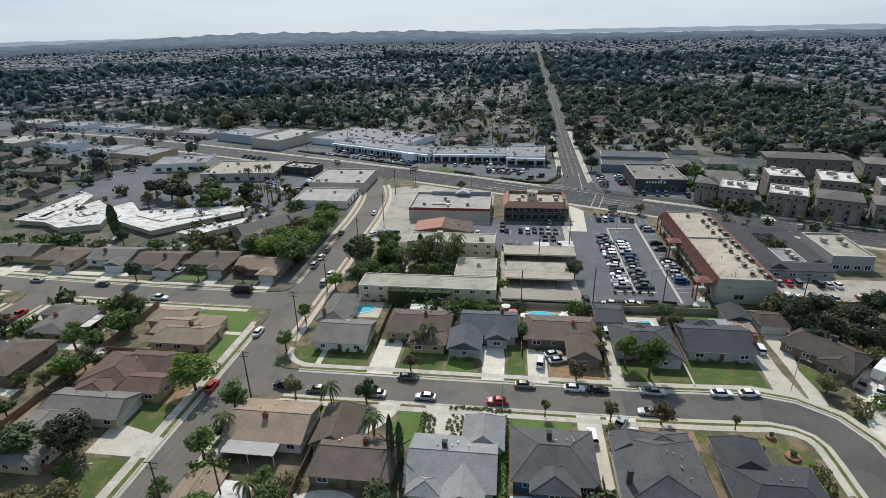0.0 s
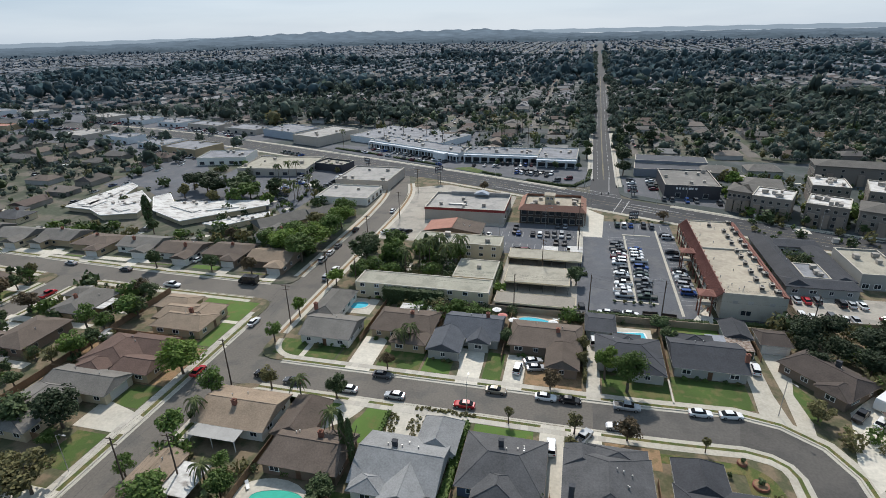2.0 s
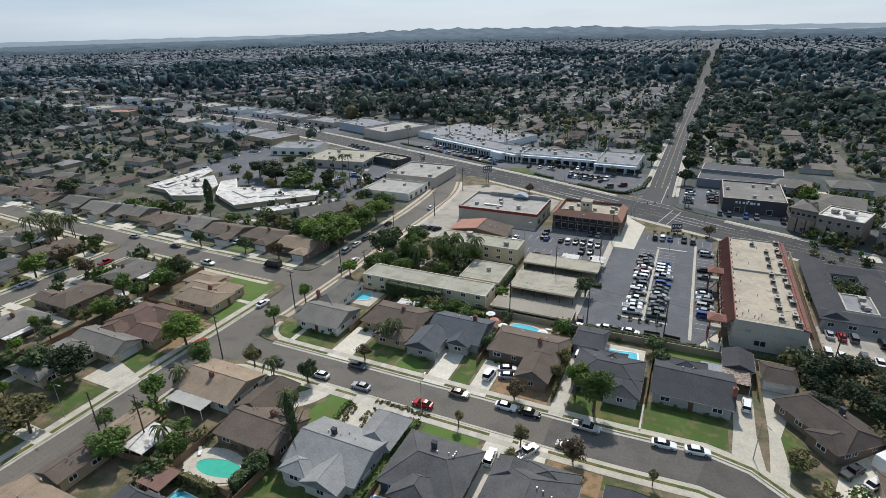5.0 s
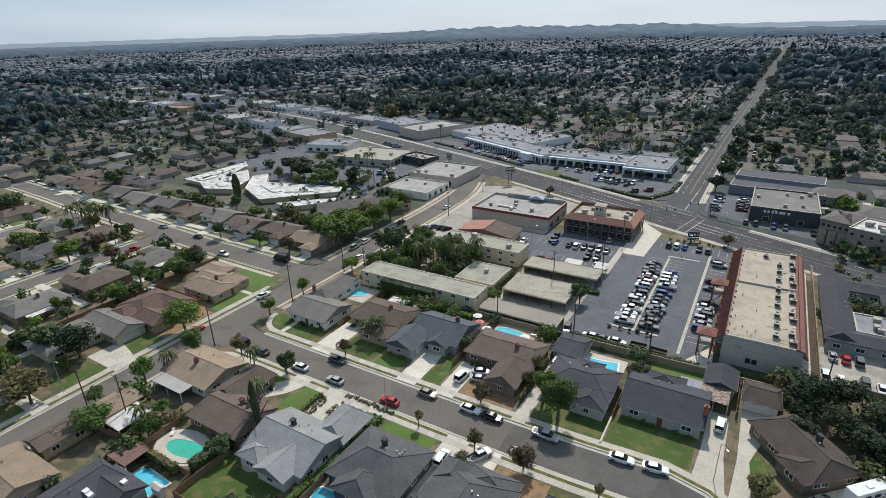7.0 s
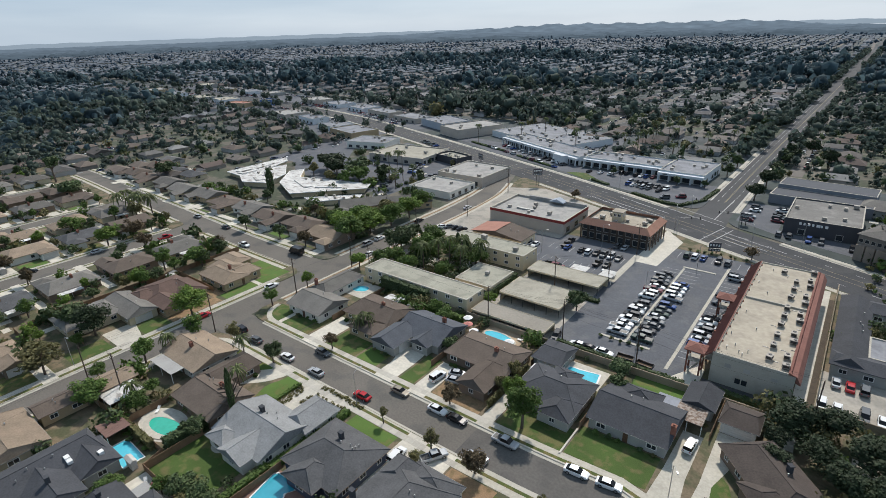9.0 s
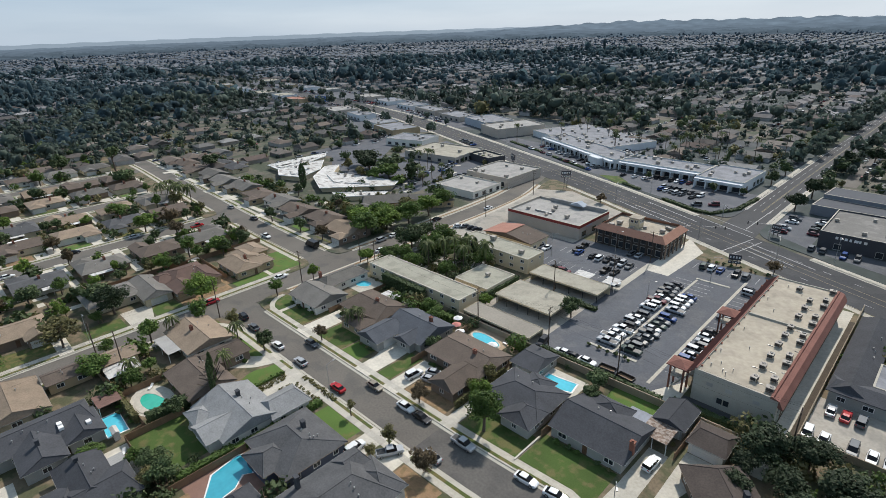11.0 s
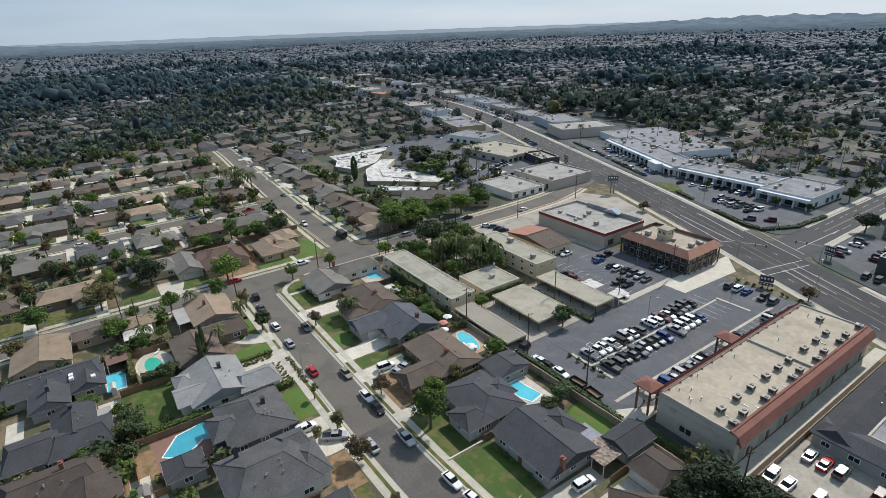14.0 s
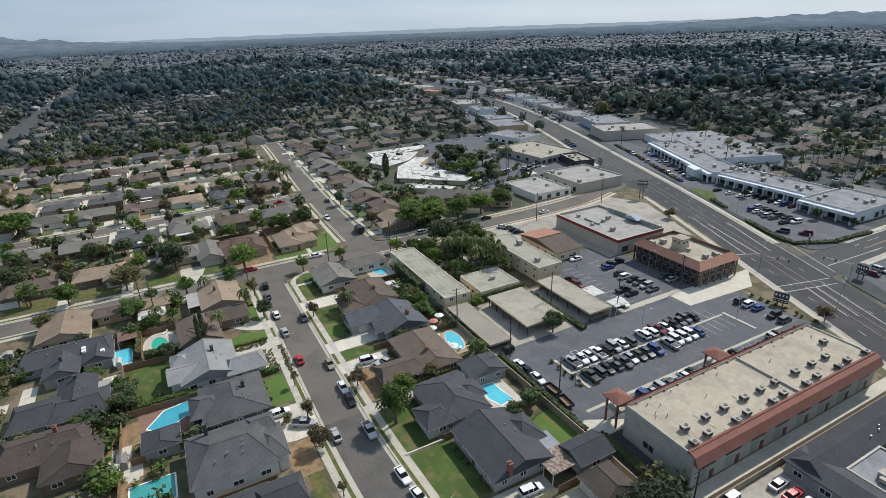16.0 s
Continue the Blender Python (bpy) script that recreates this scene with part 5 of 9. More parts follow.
for f in "SE":
    nx, ny, rz = FACES[f]
    for s in (-0.8, 0.8):
        opening(tw, "window", WIN_FRAME, nx * 1.9 + (s if ny else 0), ny * 1.9 + (s if nx else 0), 1.2, rz, 1.1, 1.2, pane=WIN_PANE)
# the store with a red band
R_PALE = mat("pale_roof_membrane", (0.315, 0.302, 0.28), 0.85, 0.18, 0.10, 1.0, 0.2, alt=(0.25, 0.243, 0.23), patch=0.55)
store = rect_b(-42.3, -8.7, 209, 231.5, 4.7, R_PALE, W_BEIGE, "single-storey store with a red band below its parapet", parapet=0.8, units=5, band=REDBAND,
               wins=(("E", 3, 0.3, 3.4, 2.4),), name="store")
part("raised_parapet", box(bmesh.new(), -10, 16.4, 9.9, 10.9, 4.7, 6.3), R_PALE, store)
b = bmesh.new()
roof(b, 1, 7, 8, 11, 6.0, 1.3, "y", 0, 0.3, 0.15)
part("entrance_gable", b, W_PALEBLUE, store, "pale blue entrance gable")
part("duct", box(bmesh.new(), -8, 0, -4.6, -3.9, 4.7, 5.3), METAL, store)
part("entrance_sign", box(bmesh.new(), 16.85, 16.98, -6, -2, 3.6, 4.4), W_PALEBLUE, store)
# long flats, low flats, carports
rect_b(-44, -3.6, 137, 145.6, 4.8, R_GREENFLAT, W_CREAM, "long two-storey flats with a weathered flat roof", parapet=0.12, wins=(("S", 9, 1.0, 1.5, 1.2), ("S", 9, 3.5, 1.5, 1.2), ("E", 2, 3.5, 1.5, 1.2)), name="apartment_block", units=0)
rect_b(-36, -5.2, 171.8, 181, 5.2, R_GREENFLAT, W_CREAM, "cream two-storey flats with a flat roof", parapet=0.12, wins=(("S", 7, 1.0, 1.5, 1.2), ("S", 7, 3.5, 1.5, 1.2), ("E", 2, 3.6, 0.9, 0.9)), name="apartment_block", units=2)
rect_b(-17, -4, 149.6, 163.4, 3.3, R_GREENFLAT, W_CREAM, "low cream flats with a flat roof", parapet=0.1, wins=(("S", 4, 1.0, 1.4, 1.2), ("E", 3, 1.0, 1.4, 1.2)), name="apartment_block", units=1)


def carport(x0, x1, y0, y1, h, roof_mat, label):
    t = thing("carport", pose((x0 + x1) / 2, (y0 + y1) / 2, 0.15), label, "carport", "carports")
    w, d = x1 - x0, y1 - y0
    part("roof_deck", box(bmesh.new(), -w / 2, w / 2, -d / 2, d / 2, h - 0.3, h), roof_mat, t)
    b = bmesh.new()
    ring(b, -w / 2 - 0.06, w / 2 + 0.06, -d / 2 - 0.06, d / 2 + 0.06, 0.12, h - 0.45, h + 0.1)
    part("fascia", b, W_CREAM, t)
    part("back_wall", box(bmesh.new(), -w / 2, w / 2, d / 2 - 0.25, d / 2, -0.2, h - 0.3), W_CREAM, t)
    part("end_wall", box(bmesh.new(), -w / 2, -w / 2 + 0.2, -d / 2 + 1, d / 2 - 0.3, -0.2, h - 0.3), W_CREAM, t)
    for i in range(6):
        x = -w / 2 + 0.3 + i * (w - 0.6) / 5
        part("post", box(bmesh.new(), x - 0.08, x + 0.08, -d / 2 + 0.3, -d / 2 + 0.46, -0.2, h - 0.3), DARKMETAL, t)
    return t


carport(-0.8, 18.6, 149.8, 162, 3.1, R_FLAT, "open carport under a gravelled flat roof")
carport(-2, 22, 168.6, 176.4, 3.0, R_FLAT, "long open carport with a weathered flat roof")
carport(-2, 20.6, 137, 143.4, 2.6, mat("dusty_flat_roof", (0.27, 0.245, 0.205), 0.95, 0.2, 0.12, 2, 0.3), "low carport with a dusty flat roof against a wall")
part("canopy", box(bmesh.new(), 3.4, 9, -0.5, 4.4, 0.1, 0.25), R_WHITE, carport(-2.4, -1.9, 177, 178, 2.4, R_WHITE, "small white covered stall"))
# red tiled hall
t = house([(-36, -15, 187, 197.6, "y", 0)], R_BROWN, W_CREAM, "low hall with salmon tiles on one slope", rise=1.6, h=3.6, group="halls", vents=4)
part("tile_slope", loft(bmesh.new(), [[(-11.1, y, 3.66), (-0.05, y, 5.5), (-0.05, y, 5.42), (-11.1, y, 3.58)] for y in (-5.9, 5.9)]), R_SALMON, t, "salmon tiled roof slope")
# west of the side street
rect_b(-100, -72, 247, 275, 4.4, R_PALE, W_BEIGE, "large beige store with a flat cream roof", units=5, wins=(("S", 4, 0.2, 2.2, 2.6),), name="store")
rect_b(-99, -73.4, 222, 243, 3.0, R_PALE, W_WHITE, "low shop with a pale flat roof", units=2, wins=(("E", 4, 0.4, 2.4, 2.0),))
flat_building(-148, 279, 40, 30, 3.8, R_FLAT, W_BEIGE, "beige store with a wide flat roof", 6, units=5, wins=(("E", 7, 0.4, 3, 2.4), ("S", 5, 0.4, 3, 2)), name="store")
flat_building(-194, 294, 30, 22, 4.2, R_STRIP, W_WHITE, "white shop with a grey flat roof", 14, units=4, wins=(("S", 5, 0.4, 3, 2),))
flat_building(-118, 285, 20, 12, 3.5, R_FLAT, W_DARK, "open-roofed yard building with dark panels", -14, units=4, parapet=0.9)
for x, y, w, d, r in ((-98, 190, 22, 12, 52), (-84, 204, 20, 12, 52)):
    c, s = math.cos(radians(r)), math.sin(radians(r))
    house([(-w / 2, w / 2, -d / 2, d / 2, "x", 0.15)], R_GREY, W_TAN, "long low hall with a grey gabled roof", rise=2.2, h=3.2, rot=r, centre=(x, y), group="halls")


def white_hall(pts, h, label, slabs=(), seams=0):
    """A school wing: a patched white roof with a raised rim, thicker roof slabs (x, y, half width, half depth, turn) and seams between its first and last sides."""
    cx, cy = np.mean([p[0] for p in pts]), np.mean([p[1] for p in pts])
    q = [(x - cx, y - cy) for x, y in pts]
    t = thing("school_wing", pose(cx, cy, 0.15), label, "building", "school wings")
    part("wall", prism(bmesh.new(), [(0.95 * x, 0.93 * y) for x, y in q], -0.3, h - 0.35), W_CREAM, t)
    part("roof_deck", prism(bmesh.new(), q, h - 0.35, h), R_WHITE, t)
    b = bmesh.new()
    for p, r in zip(q, q[1:] + q[:1]):
        tube(b, (*p, h), (*r, h), 0.2, 0.2, 4)
    part("roof_edge", b, TRIM, t)
    for x, y, w, d, rz in slabs:
        put("roof_slab", mesh_of("roof_slab", box(bmesh.new(), -w, w, -d, d, h - 0.1, h + 0.45), R_WHITE), t, pose(x - cx, y - cy, 0, 0, 0, rz), "raised white roof slab")
    for i in range(seams):
        f = (i + 0.5) / seams
        b = bmesh.new()
        tube(b, (*Vector(q[0]).lerp(Vector(q[1]), f), h), (*Vector(q[-1]).lerp(Vector(q[2]), f), h), 0.10, 0.10, 4)
        part("roof_seam", b, R_COOL, t)
    for i in range(4):
        roof_unit(t, (i - 1.5) * 3.2, (i % 2) * 2.4 - 1.0, h, 20 * i, 0.8)
    return t


white_hall([(-209, 190), (-209, 231), (-201, 226), (-194, 207), (-193, 188.5)], 2.5, "school wing with a patched white flat roof", ((-203, 205, 3.4, 12, 8), (-198, 196, 2.6, 5, 0)), 4)
white_hall([(-193, 188), (-194, 207), (-191.5, 218), (-174, 204), (-167, 187), (-181, 181.5)], 2.8, "fan-shaped school wing with a bright white flat roof", ((-184, 200, 5, 3, -40), (-178, 190, 4, 2.4, -25)))
white_hall([(-178, 210), (-174, 217), (-162, 204.5), (-119, 215), (-115, 208.5), (-141, 181.5), (-163, 192)], 2.6, "long angled school wing with a white flat roof", ((-150, 197, 9, 2.2, -22), (-133, 200, 7, 1.8, 30)))
white_hall([(-130, 181.5), (-110, 200), (-107.5, 196), (-121, 179)], 2.3, "covered walk with a white flat roof", (), 4)
# strip of shops beyond the boulevard
def shop_row(x, y, w, d, rot, bays, units, label):
    """A row of shops: arcade of square piers under a deep fascia, glazed fronts set back behind it."""
    t = flat_building(x, y, w, d, 4.7, R_STRIP, W_SHOPS, label, rot, units=units, wins=(("S", bays, 0.1, w / bays * 0.8, 2.6), ("E", 3, 0.3, 2.6, 2.4)), name="shop_row")
    part("canopy", box(bmesh.new(), -w / 2, w / 2, -d / 2 - 2.6, -d / 2 - 0.06, 3.2, 4.5), W_SHOPS, t, "deep pale fascia over an arcade")
    for k in range(bays + 1):
        xx = -w / 2 + 0.5 + k * (w - 1.0) / bays
        part("pier", box(bmesh.new(), xx - 0.3, xx + 0.3, -d / 2 - 2.55, -d / 2 - 1.95, -0.1, 3.2), W_SHOPS, t)
    for k in range(0, bays, 2):
        xx = -w / 2 + (k + 0.7) * w / bays
        part("sign_bar", box(bmesh.new(), xx - 1.2, xx + 1.2, -d / 2 - 2.68, -d / 2 - 2.6, 3.6, 4.1), TRIM if k % 4 else W_DARK, t)
    return t


shop_row(-25, 323.5, 44, 18, -0.5, 9, 10, "row of shops with a grey roof and deep pale fascia")
corner = shop_row(8, 321.5, 22, 29, -2, 4, 5, "corner shop with a grey roof and pale fascia")
part("corner_shop", box(bmesh.new(), 22.2, 30.9, -14.6, -10.6, -0.1, 5.0), W_SHOPS, shop_row(-80.4, 337, 76, 17, -25.4, 15, 14, "long row of shops with a grey roof and arcade"))
flat_building(-98, 371, 74, 46, 4.1, R_STRIP, W_SHOPS, "wide shop building with a cluttered grey roof", -23, parapet=0.15, units=34, name="shop_building")
flat_building(-160, 365, 26, 40, 6.0, R_PALE, W_BEIGE, "tall beige store box with a flat roof", -22, units=3, name="store")
flat_building(-196, 380, 36, 26, 5.2, R_STRIP, W_PALEBLUE, "pale blue store with a grey flat roof", -22, units=4, name="store")
flat_building(-455, 396, 17, 12, 5.6, R_BLUEMETAL, mat("bright_blue_paint", (0.07, 0.15, 0.36), 0.6, 0.1, 0.2, 3, 0), "bright blue painted store", 10, name="store")
flat_building(-475, 372, 30, 16, 4.2, R_SALMON, W_TAN, "orange-brown store far along the boulevard", 10, name="store")
for i, (x, side) in enumerate(((-235, -1), (-240, 1), (-272, -1), (-282, 1), (-315, -1), (-325, 1), (-362, -1), (-372, 1), (-415, 1), (-520, -1), (-530, 1), (-575, 1), (-580, -1), (-640, 1), (-650, -1), (-720, 1), (-730, -1))):
    rnd = random.Random(i + 5)
    y = float(np.interp(-x, (213, 300, 400, 520, 760), (343.5, 373, 396, 414, 440))) + side * rnd.uniform(30, 40)
    flat_building(x, y, rnd.uniform(24, 36), rnd.uniform(14, 26), rnd.uniform(3.2, 4.8), rnd.choice((R_STRIP, R_PALE, R_FLAT, R_STRIP)), rnd.choice((W_GREY, W_BEIGE, W_SHOPS, W_TAN)),
                  "shop with a flat roof along the boulevard", -14, units=3, wins=(("S", 4, 0.3, 3, 2),), group="shops along the boulevard")
# beyond the crossing
dark = rect_b(58.4, 82, 257, 287, 5.6, mat("weathered_grey_gravel", (0.172, 0.164, 0.150), 0.95, 0.25, 0.12, 2.0, 0.4, alt=(0.21, 0.20, 0.185), patch=0.55), W_DARK, "dark-fronted shop with a weathered grey gravel roof", units=6, wins=(("S", 2, 0.2, 2.2, 2.3),), name="shop")
for i, w in enumerate((1.1, 0.9, 1.1, 0.9, 1.6, 0.8, 1.2)):
    part("sign_bar", box(bmesh.new(), -7 + i * 1.35, -7 + i * 1.35 + 0.75 * w, -15.12, -15.0, 4.1, 5.0), TRIM, dark, "pale sign bar")
flat_building(68, 313, 36, 14, 5.6, R_BLUEMETAL, W_SLATE, "grey hall with a long metal roof", -5, parapet=0.05, wins=(("S", 5, 1, 2, 1.4),), name="hall")
flat_building(67, 299.5, 37, 13, 4.0, R_BLUEMETAL, W_SLATE, "grey lean-to hall with a metal roof", -5, parapet=0.05, name="hall")
for x, y, w, d, r in ((103, 276, 18, 20, -12), (88, 300, 16, 14, -6), (100, 262, 14, 10, -14), (112, 306, 16, 12, 0)):
    house([(-w / 2, w / 2, -d / 2, d / 2, "x", 0.7)], R_GREY, W_GREY, "grey house with a hipped roof among trees", rise=2.4, h=3.4, rot=r, centre=(x, y), group="houses beyond the boulevard")


W_FLATS = mat("brown_grey_stucco", (0.20, 0.175, 0.15), 0.9, 0.12, 0.3, 6, 0.3, rand=0.15)


W_BAY = mat("weathered_brown_panel", (0.25, 0.205, 0.165), 0.9, 0.15, 0.3, 6, 0.3)


def flats(x, y, w, d, rot, label, white=True):
    t = flat_building(x, y, w, d, 8.6, R_WHITE if white else R_GREY, W_FLATS, label, rot, parapet=0.35, units=6 if white else 0, name="apartment_house", group="apartment houses",
                      wins=(("S", 5, 0.6, 1.4, 1.6), ("S", 5, 3.4, 1.3, 1.5), ("S", 5, 6.2, 1.3, 1.3), ("W", 4, 3.4, 1.2, 1.5), ("W", 4, 6.2, 1.2, 1.3)))
    for i in range(3):
        xx = -w / 2 + (i + 0.5) * w / 3
        part("bay", box(bmesh.new(), xx - 1.3, xx + 1.3, -d / 2 - 1.0, -d / 2, -0.2, 5.4), W_BAY, t)
    if not white:
        b = bmesh.new()
        roof(b, -w / 2, w / 2, -d / 2, d / 2, 8.9, 1.8, "x", 0.9, 0.6, 0.2)
        part("hip_roof", b, R_GREY, t)
    return t


flats(98, 240, 14, 15, -24, "three-storey tan flats with a white roof")
flats(88, 247, 9, 14, -24, "three-storey tan flats with a grey hipped roof", False)
flats(115, 232, 14, 15, -24, "three-storey tan flats with a white roof")
flats(131, 225, 15, 14, -24, "three-storey tan flats with a grey hipped roof", False)
flats(148, 217, 15, 14, -24, "three-storey tan flats with a grey hipped roof", False)
flats(125.5, 262, 14, 16, -12, "three-storey tan flats set back, with a white roof")
flats(145.5, 256, 14, 20, -20, "three-storey tan flats set back, with a white roof")
flats(166, 246, 15, 16, -22, "three-storey tan flats with a white roof")
flats(151, 297, 38, 14, -9, "long three-storey flats with a grey hipped roof", False)
flats(185, 284, 24, 14, -20, "three-storey flats with a grey hipped roof", False)
# the low court east of the shopping block
house([(80.2, 86.4, 163, 202, "y", 0.3), (86, 100, 195, 202, "x", 0.3), (80.2, 99, 162.4, 168.6, "x", 0.3), (94.4, 100, 168, 195, "y", 0.3)], R_DARK, W_GREY, "low slate-roofed office court round a yard", h=3.0, rise=1.7, group="courts", vents=4)
rect_b(86.7, 94.1, 169, 180, 3.0, R_STRIP, W_GREY, "flat-roofed part of a low office court", units=3, parapet=0.2, name="office_building")
rect_b(102, 114.5, 170, 191, 4.6, R_FLAT, W_GREY, "grey shop with a flat roof by the boulevard", units=3, wins=(("S", 4, 0.5, 2, 1.6),), name="shop")

# ---------------------------------------------------------------- vehicles
def body_ring(x, hw, z0, z1):
    zm = z0 + (z1 - z0) * 0.62
    return [(x, -hw * 0.93, z0), (x, -hw, zm), (x, -hw * 0.9, z1), (x, hw * 0.9, z1), (x, hw, zm), (x, hw * 0.93, z0)]


def cabin_ring(x, w0, w1, z0, z1):
    return [(x, -w0, z0), (x, -w1, z1), (x, w1, z1), (x, w0, z0)]


def sheet(bm, rings):
    return loft(bm, rings)


VEH = {}


def vehicle_meshes(kind):
    if kind in VEH:
        return VEH[kind]
    B, G, R = bmesh.new(), bmesh.new(), bmesh.new()
    if kind == "sedan":
        sheet(B, [body_ring(*p) for p in ((-2.32, 0.72, 0.42, 0.80), (-2.2, 0.84, 0.28, 0.95), (-1.5, 0.9, 0.22, 0.99), (0.8, 0.9, 0.22, 0.98), (1.9, 0.86, 0.24, 0.84), (2.25, 0.76, 0.34, 0.70), (2.34, 0.6, 0.4, 0.6))])
        sheet(G, [cabin_ring(-1.85, 0.70, 0.68, 0.95, 0.99), cabin_ring(-1.1, 0.79, 0.60, 0.95, 1.41), cabin_ring(0.25, 0.79, 0.60, 0.95, 1.43), cabin_ring(1.05, 0.74, 0.70, 0.94, 0.98)])
        sheet(R, [cabin_ring(-1.2, 0.59, 0.55, 1.40, 1.43), cabin_ring(-0.5, 0.63, 0.58, 1.42, 1.48), cabin_ring(0.3, 0.59, 0.55, 1.41, 1.45)])
        wb, ln = 1.38, 2.3
    elif kind in ("suv", "van"):
        up = 0.12 if kind == "suv" else 0.32
        sheet(B, [body_ring(*p) for p in ((-2.3, 0.82, 0.42, 1.0), (-2.2, 0.92, 0.32, 1.1), (1.1, 0.94, 0.3, 1.1), (2.0, 0.9, 0.32, 1.0), (2.34, 0.74, 0.42, 0.8))])
        sheet(G, [cabin_ring(-2.22, 0.82, 0.74, 1.08, 1.1), cabin_ring(-2.0, 0.84, 0.70, 1.08, 1.6 + up), cabin_ring(0.4, 0.84, 0.70, 1.08, 1.62 + up), cabin_ring(1.25, 0.80, 0.76, 1.08, 1.11)])
        sheet(R, [cabin_ring(-2.05, 0.71, 0.66, 1.58 + up, 1.64 + up), cabin_ring(0.45, 0.71, 0.66, 1.58 + up, 1.66 + up)])
        for x in (-1.1, 0.0) if kind == "suv" else (-1.1,):
            for s in (-1, 1):
                box(R, x - 0.06, x + 0.06, s * 0.74 - 0.06, s * 0.74 + 0.09, 1.08, 1.62 + up)
        wb, ln = 1.42, 2.3
    elif kind == "pickup":
        sheet(B, [body_ring(*p) for p in ((-2.75, 0.9, 0.5, 1.08), (-2.65, 0.95, 0.42, 1.12), (1.3, 0.95, 0.38, 1.12), (2.4, 0.92, 0.4, 1.05), (2.75, 0.8, 0.5, 0.85))])
        sheet(G, [cabin_ring(-0.75, 0.84, 0.72, 1.1, 1.14), cabin_ring(-0.6, 0.84, 0.72, 1.1, 1.78), cabin_ring(0.7, 0.84, 0.72, 1.1, 1.8), cabin_ring(1.4, 0.82, 0.78, 1.1, 1.14)])
        sheet(R, [cabin_ring(-0.65, 0.72, 0.67, 1.77, 1.83), cabin_ring(0.75, 0.72, 0.67, 1.77, 1.84)])
        wb, ln = 1.75, 2.7
    else:  # box truck
        sheet(B, [body_ring(*p) for p in ((-3.4, 1.15, 0.55, 1.0), (-3.38, 1.2, 0.5, 2.9), (1.4, 1.2, 0.5, 2.9), (1.42, 1.1, 0.5, 1.4), (3.0, 1.1, 0.5, 1.3), (3.2, 0.95, 0.55, 1.1))])
        sheet(G, [cabin_ring(1.43, 1.02, 0.92, 1.3, 2.2), cabin_ring(2.0, 1.02, 0.92, 1.3, 2.2), cabin_ring(2.7, 1.0, 0.95, 1.3, 1.34)])
        sheet(R, [cabin_ring(1.43, 0.93, 0.88, 2.18, 2.26), cabin_ring(2.1, 0.93, 0.88, 2.18, 2.26)])
        wb, ln = 2.1, 3.2
    tyre, rim = bmesh.new(), bmesh.new()
    tube(tyre, (0, -0.12, 0), (0, 0.12, 0), 0.34, 0.34, 16)
    tube(rim, (0, -0.13, 0), (0, 0.13, 0), 0.21, 0.21, 12)
    bed = None
    if kind == "pickup":
        bed = mesh_of("cargo_bed", box(bmesh.new(), -2.55, -0.85, -0.74, 0.74, 1.09, 1.13), DARKMETAL)
    lamp, tail = bmesh.new(), bmesh.new()
    box(lamp, -0.1, 0.06, -0.18, 0.18, -0.08, 0.08)
    box(tail, -0.06, 0.08, -0.16, 0.16, -0.1, 0.1)
    VEH[kind] = (mesh_of("body", B, PAINTS["white"]), mesh_of("glasshouse", G, CARGLASS), mesh_of("cab_roof", R, PAINTS["white"]),
                 mesh_of("tyre", tyre, TYRE), mesh_of("rim", rim, RIM), mesh_of("headlight", lamp, LAMPW), mesh_of("tail_light", tail, LAMPR), bed, wb, ln)
    return VEH[kind]


NOUN = {"sedan": "sedan", "suv": "estate car", "van": "van", "pickup": "pickup truck", "truck": "box truck"}


def vehicle(kind, x, y, rz, colour, full=True, where="parked on asphalt", group="parked cars", z=0.0):
    body, glass, top, tyre, rim, lamp, tail, bed, wb, ln = vehicle_meshes(kind)
    t = thing({"sedan": "car", "suv": "car"}.get(kind, {"truck": "box_truck"}.get(kind, kind if kind != "pickup" else "pickup_truck")), pose(x, y, z, 0, 0, rz),
              "%s %s %s" % (colour, NOUN[kind], where), NOUN[kind] if kind not in ("sedan", "suv") else "car", group)
    for name, me in (("body", body), ("cab_roof", top)):
        ob = put(name, me, t)
        ob.material_slots[0].link = "OBJECT"
        ob.material_slots[0].material = PAINTS[colour]
    put("glasshouse", glass, t, None, "tinted glass")
    if bed:
        put("cargo_bed", bed, t, None, "dark cargo bed")
    hw = 0.82 if kind != "truck" else 1.05
    if y > 225:
        key = (kind, "wheel_set")
        if key not in VEH:
            wb_ = bmesh.new()
            for sx, sy in itertools.product((-1, 1), (-1, 1)):
                tube(wb_, (sx * wb, sy * hw - 0.12, 0.34), (sx * wb, sy * hw + 0.12, 0.34), 0.34, 0.34, 10)
            VEH[key] = mesh_of("wheel_set", wb_, TYRE)
        put("wheel_set", VEH[key], t)
        return t
    for sx in (-1, 1):
        for sy in (-1, 1):
            w = put("wheel", tyre, t, pose(sx * wb, sy * hw, 0.34), "black rubber tyre")
            if full:
                put("rim", rim, w)
    if full:
        for sy in (-1, 1):
            put("headlight", lamp, t, pose(ln - 0.12, sy * 0.56, 0.66 if kind == "sedan" else 0.85))
            put("tail_light", tail, t, pose(-ln + 0.02, sy * 0.6, 0.72 if kind == "sedan" else 0.9))
    return t


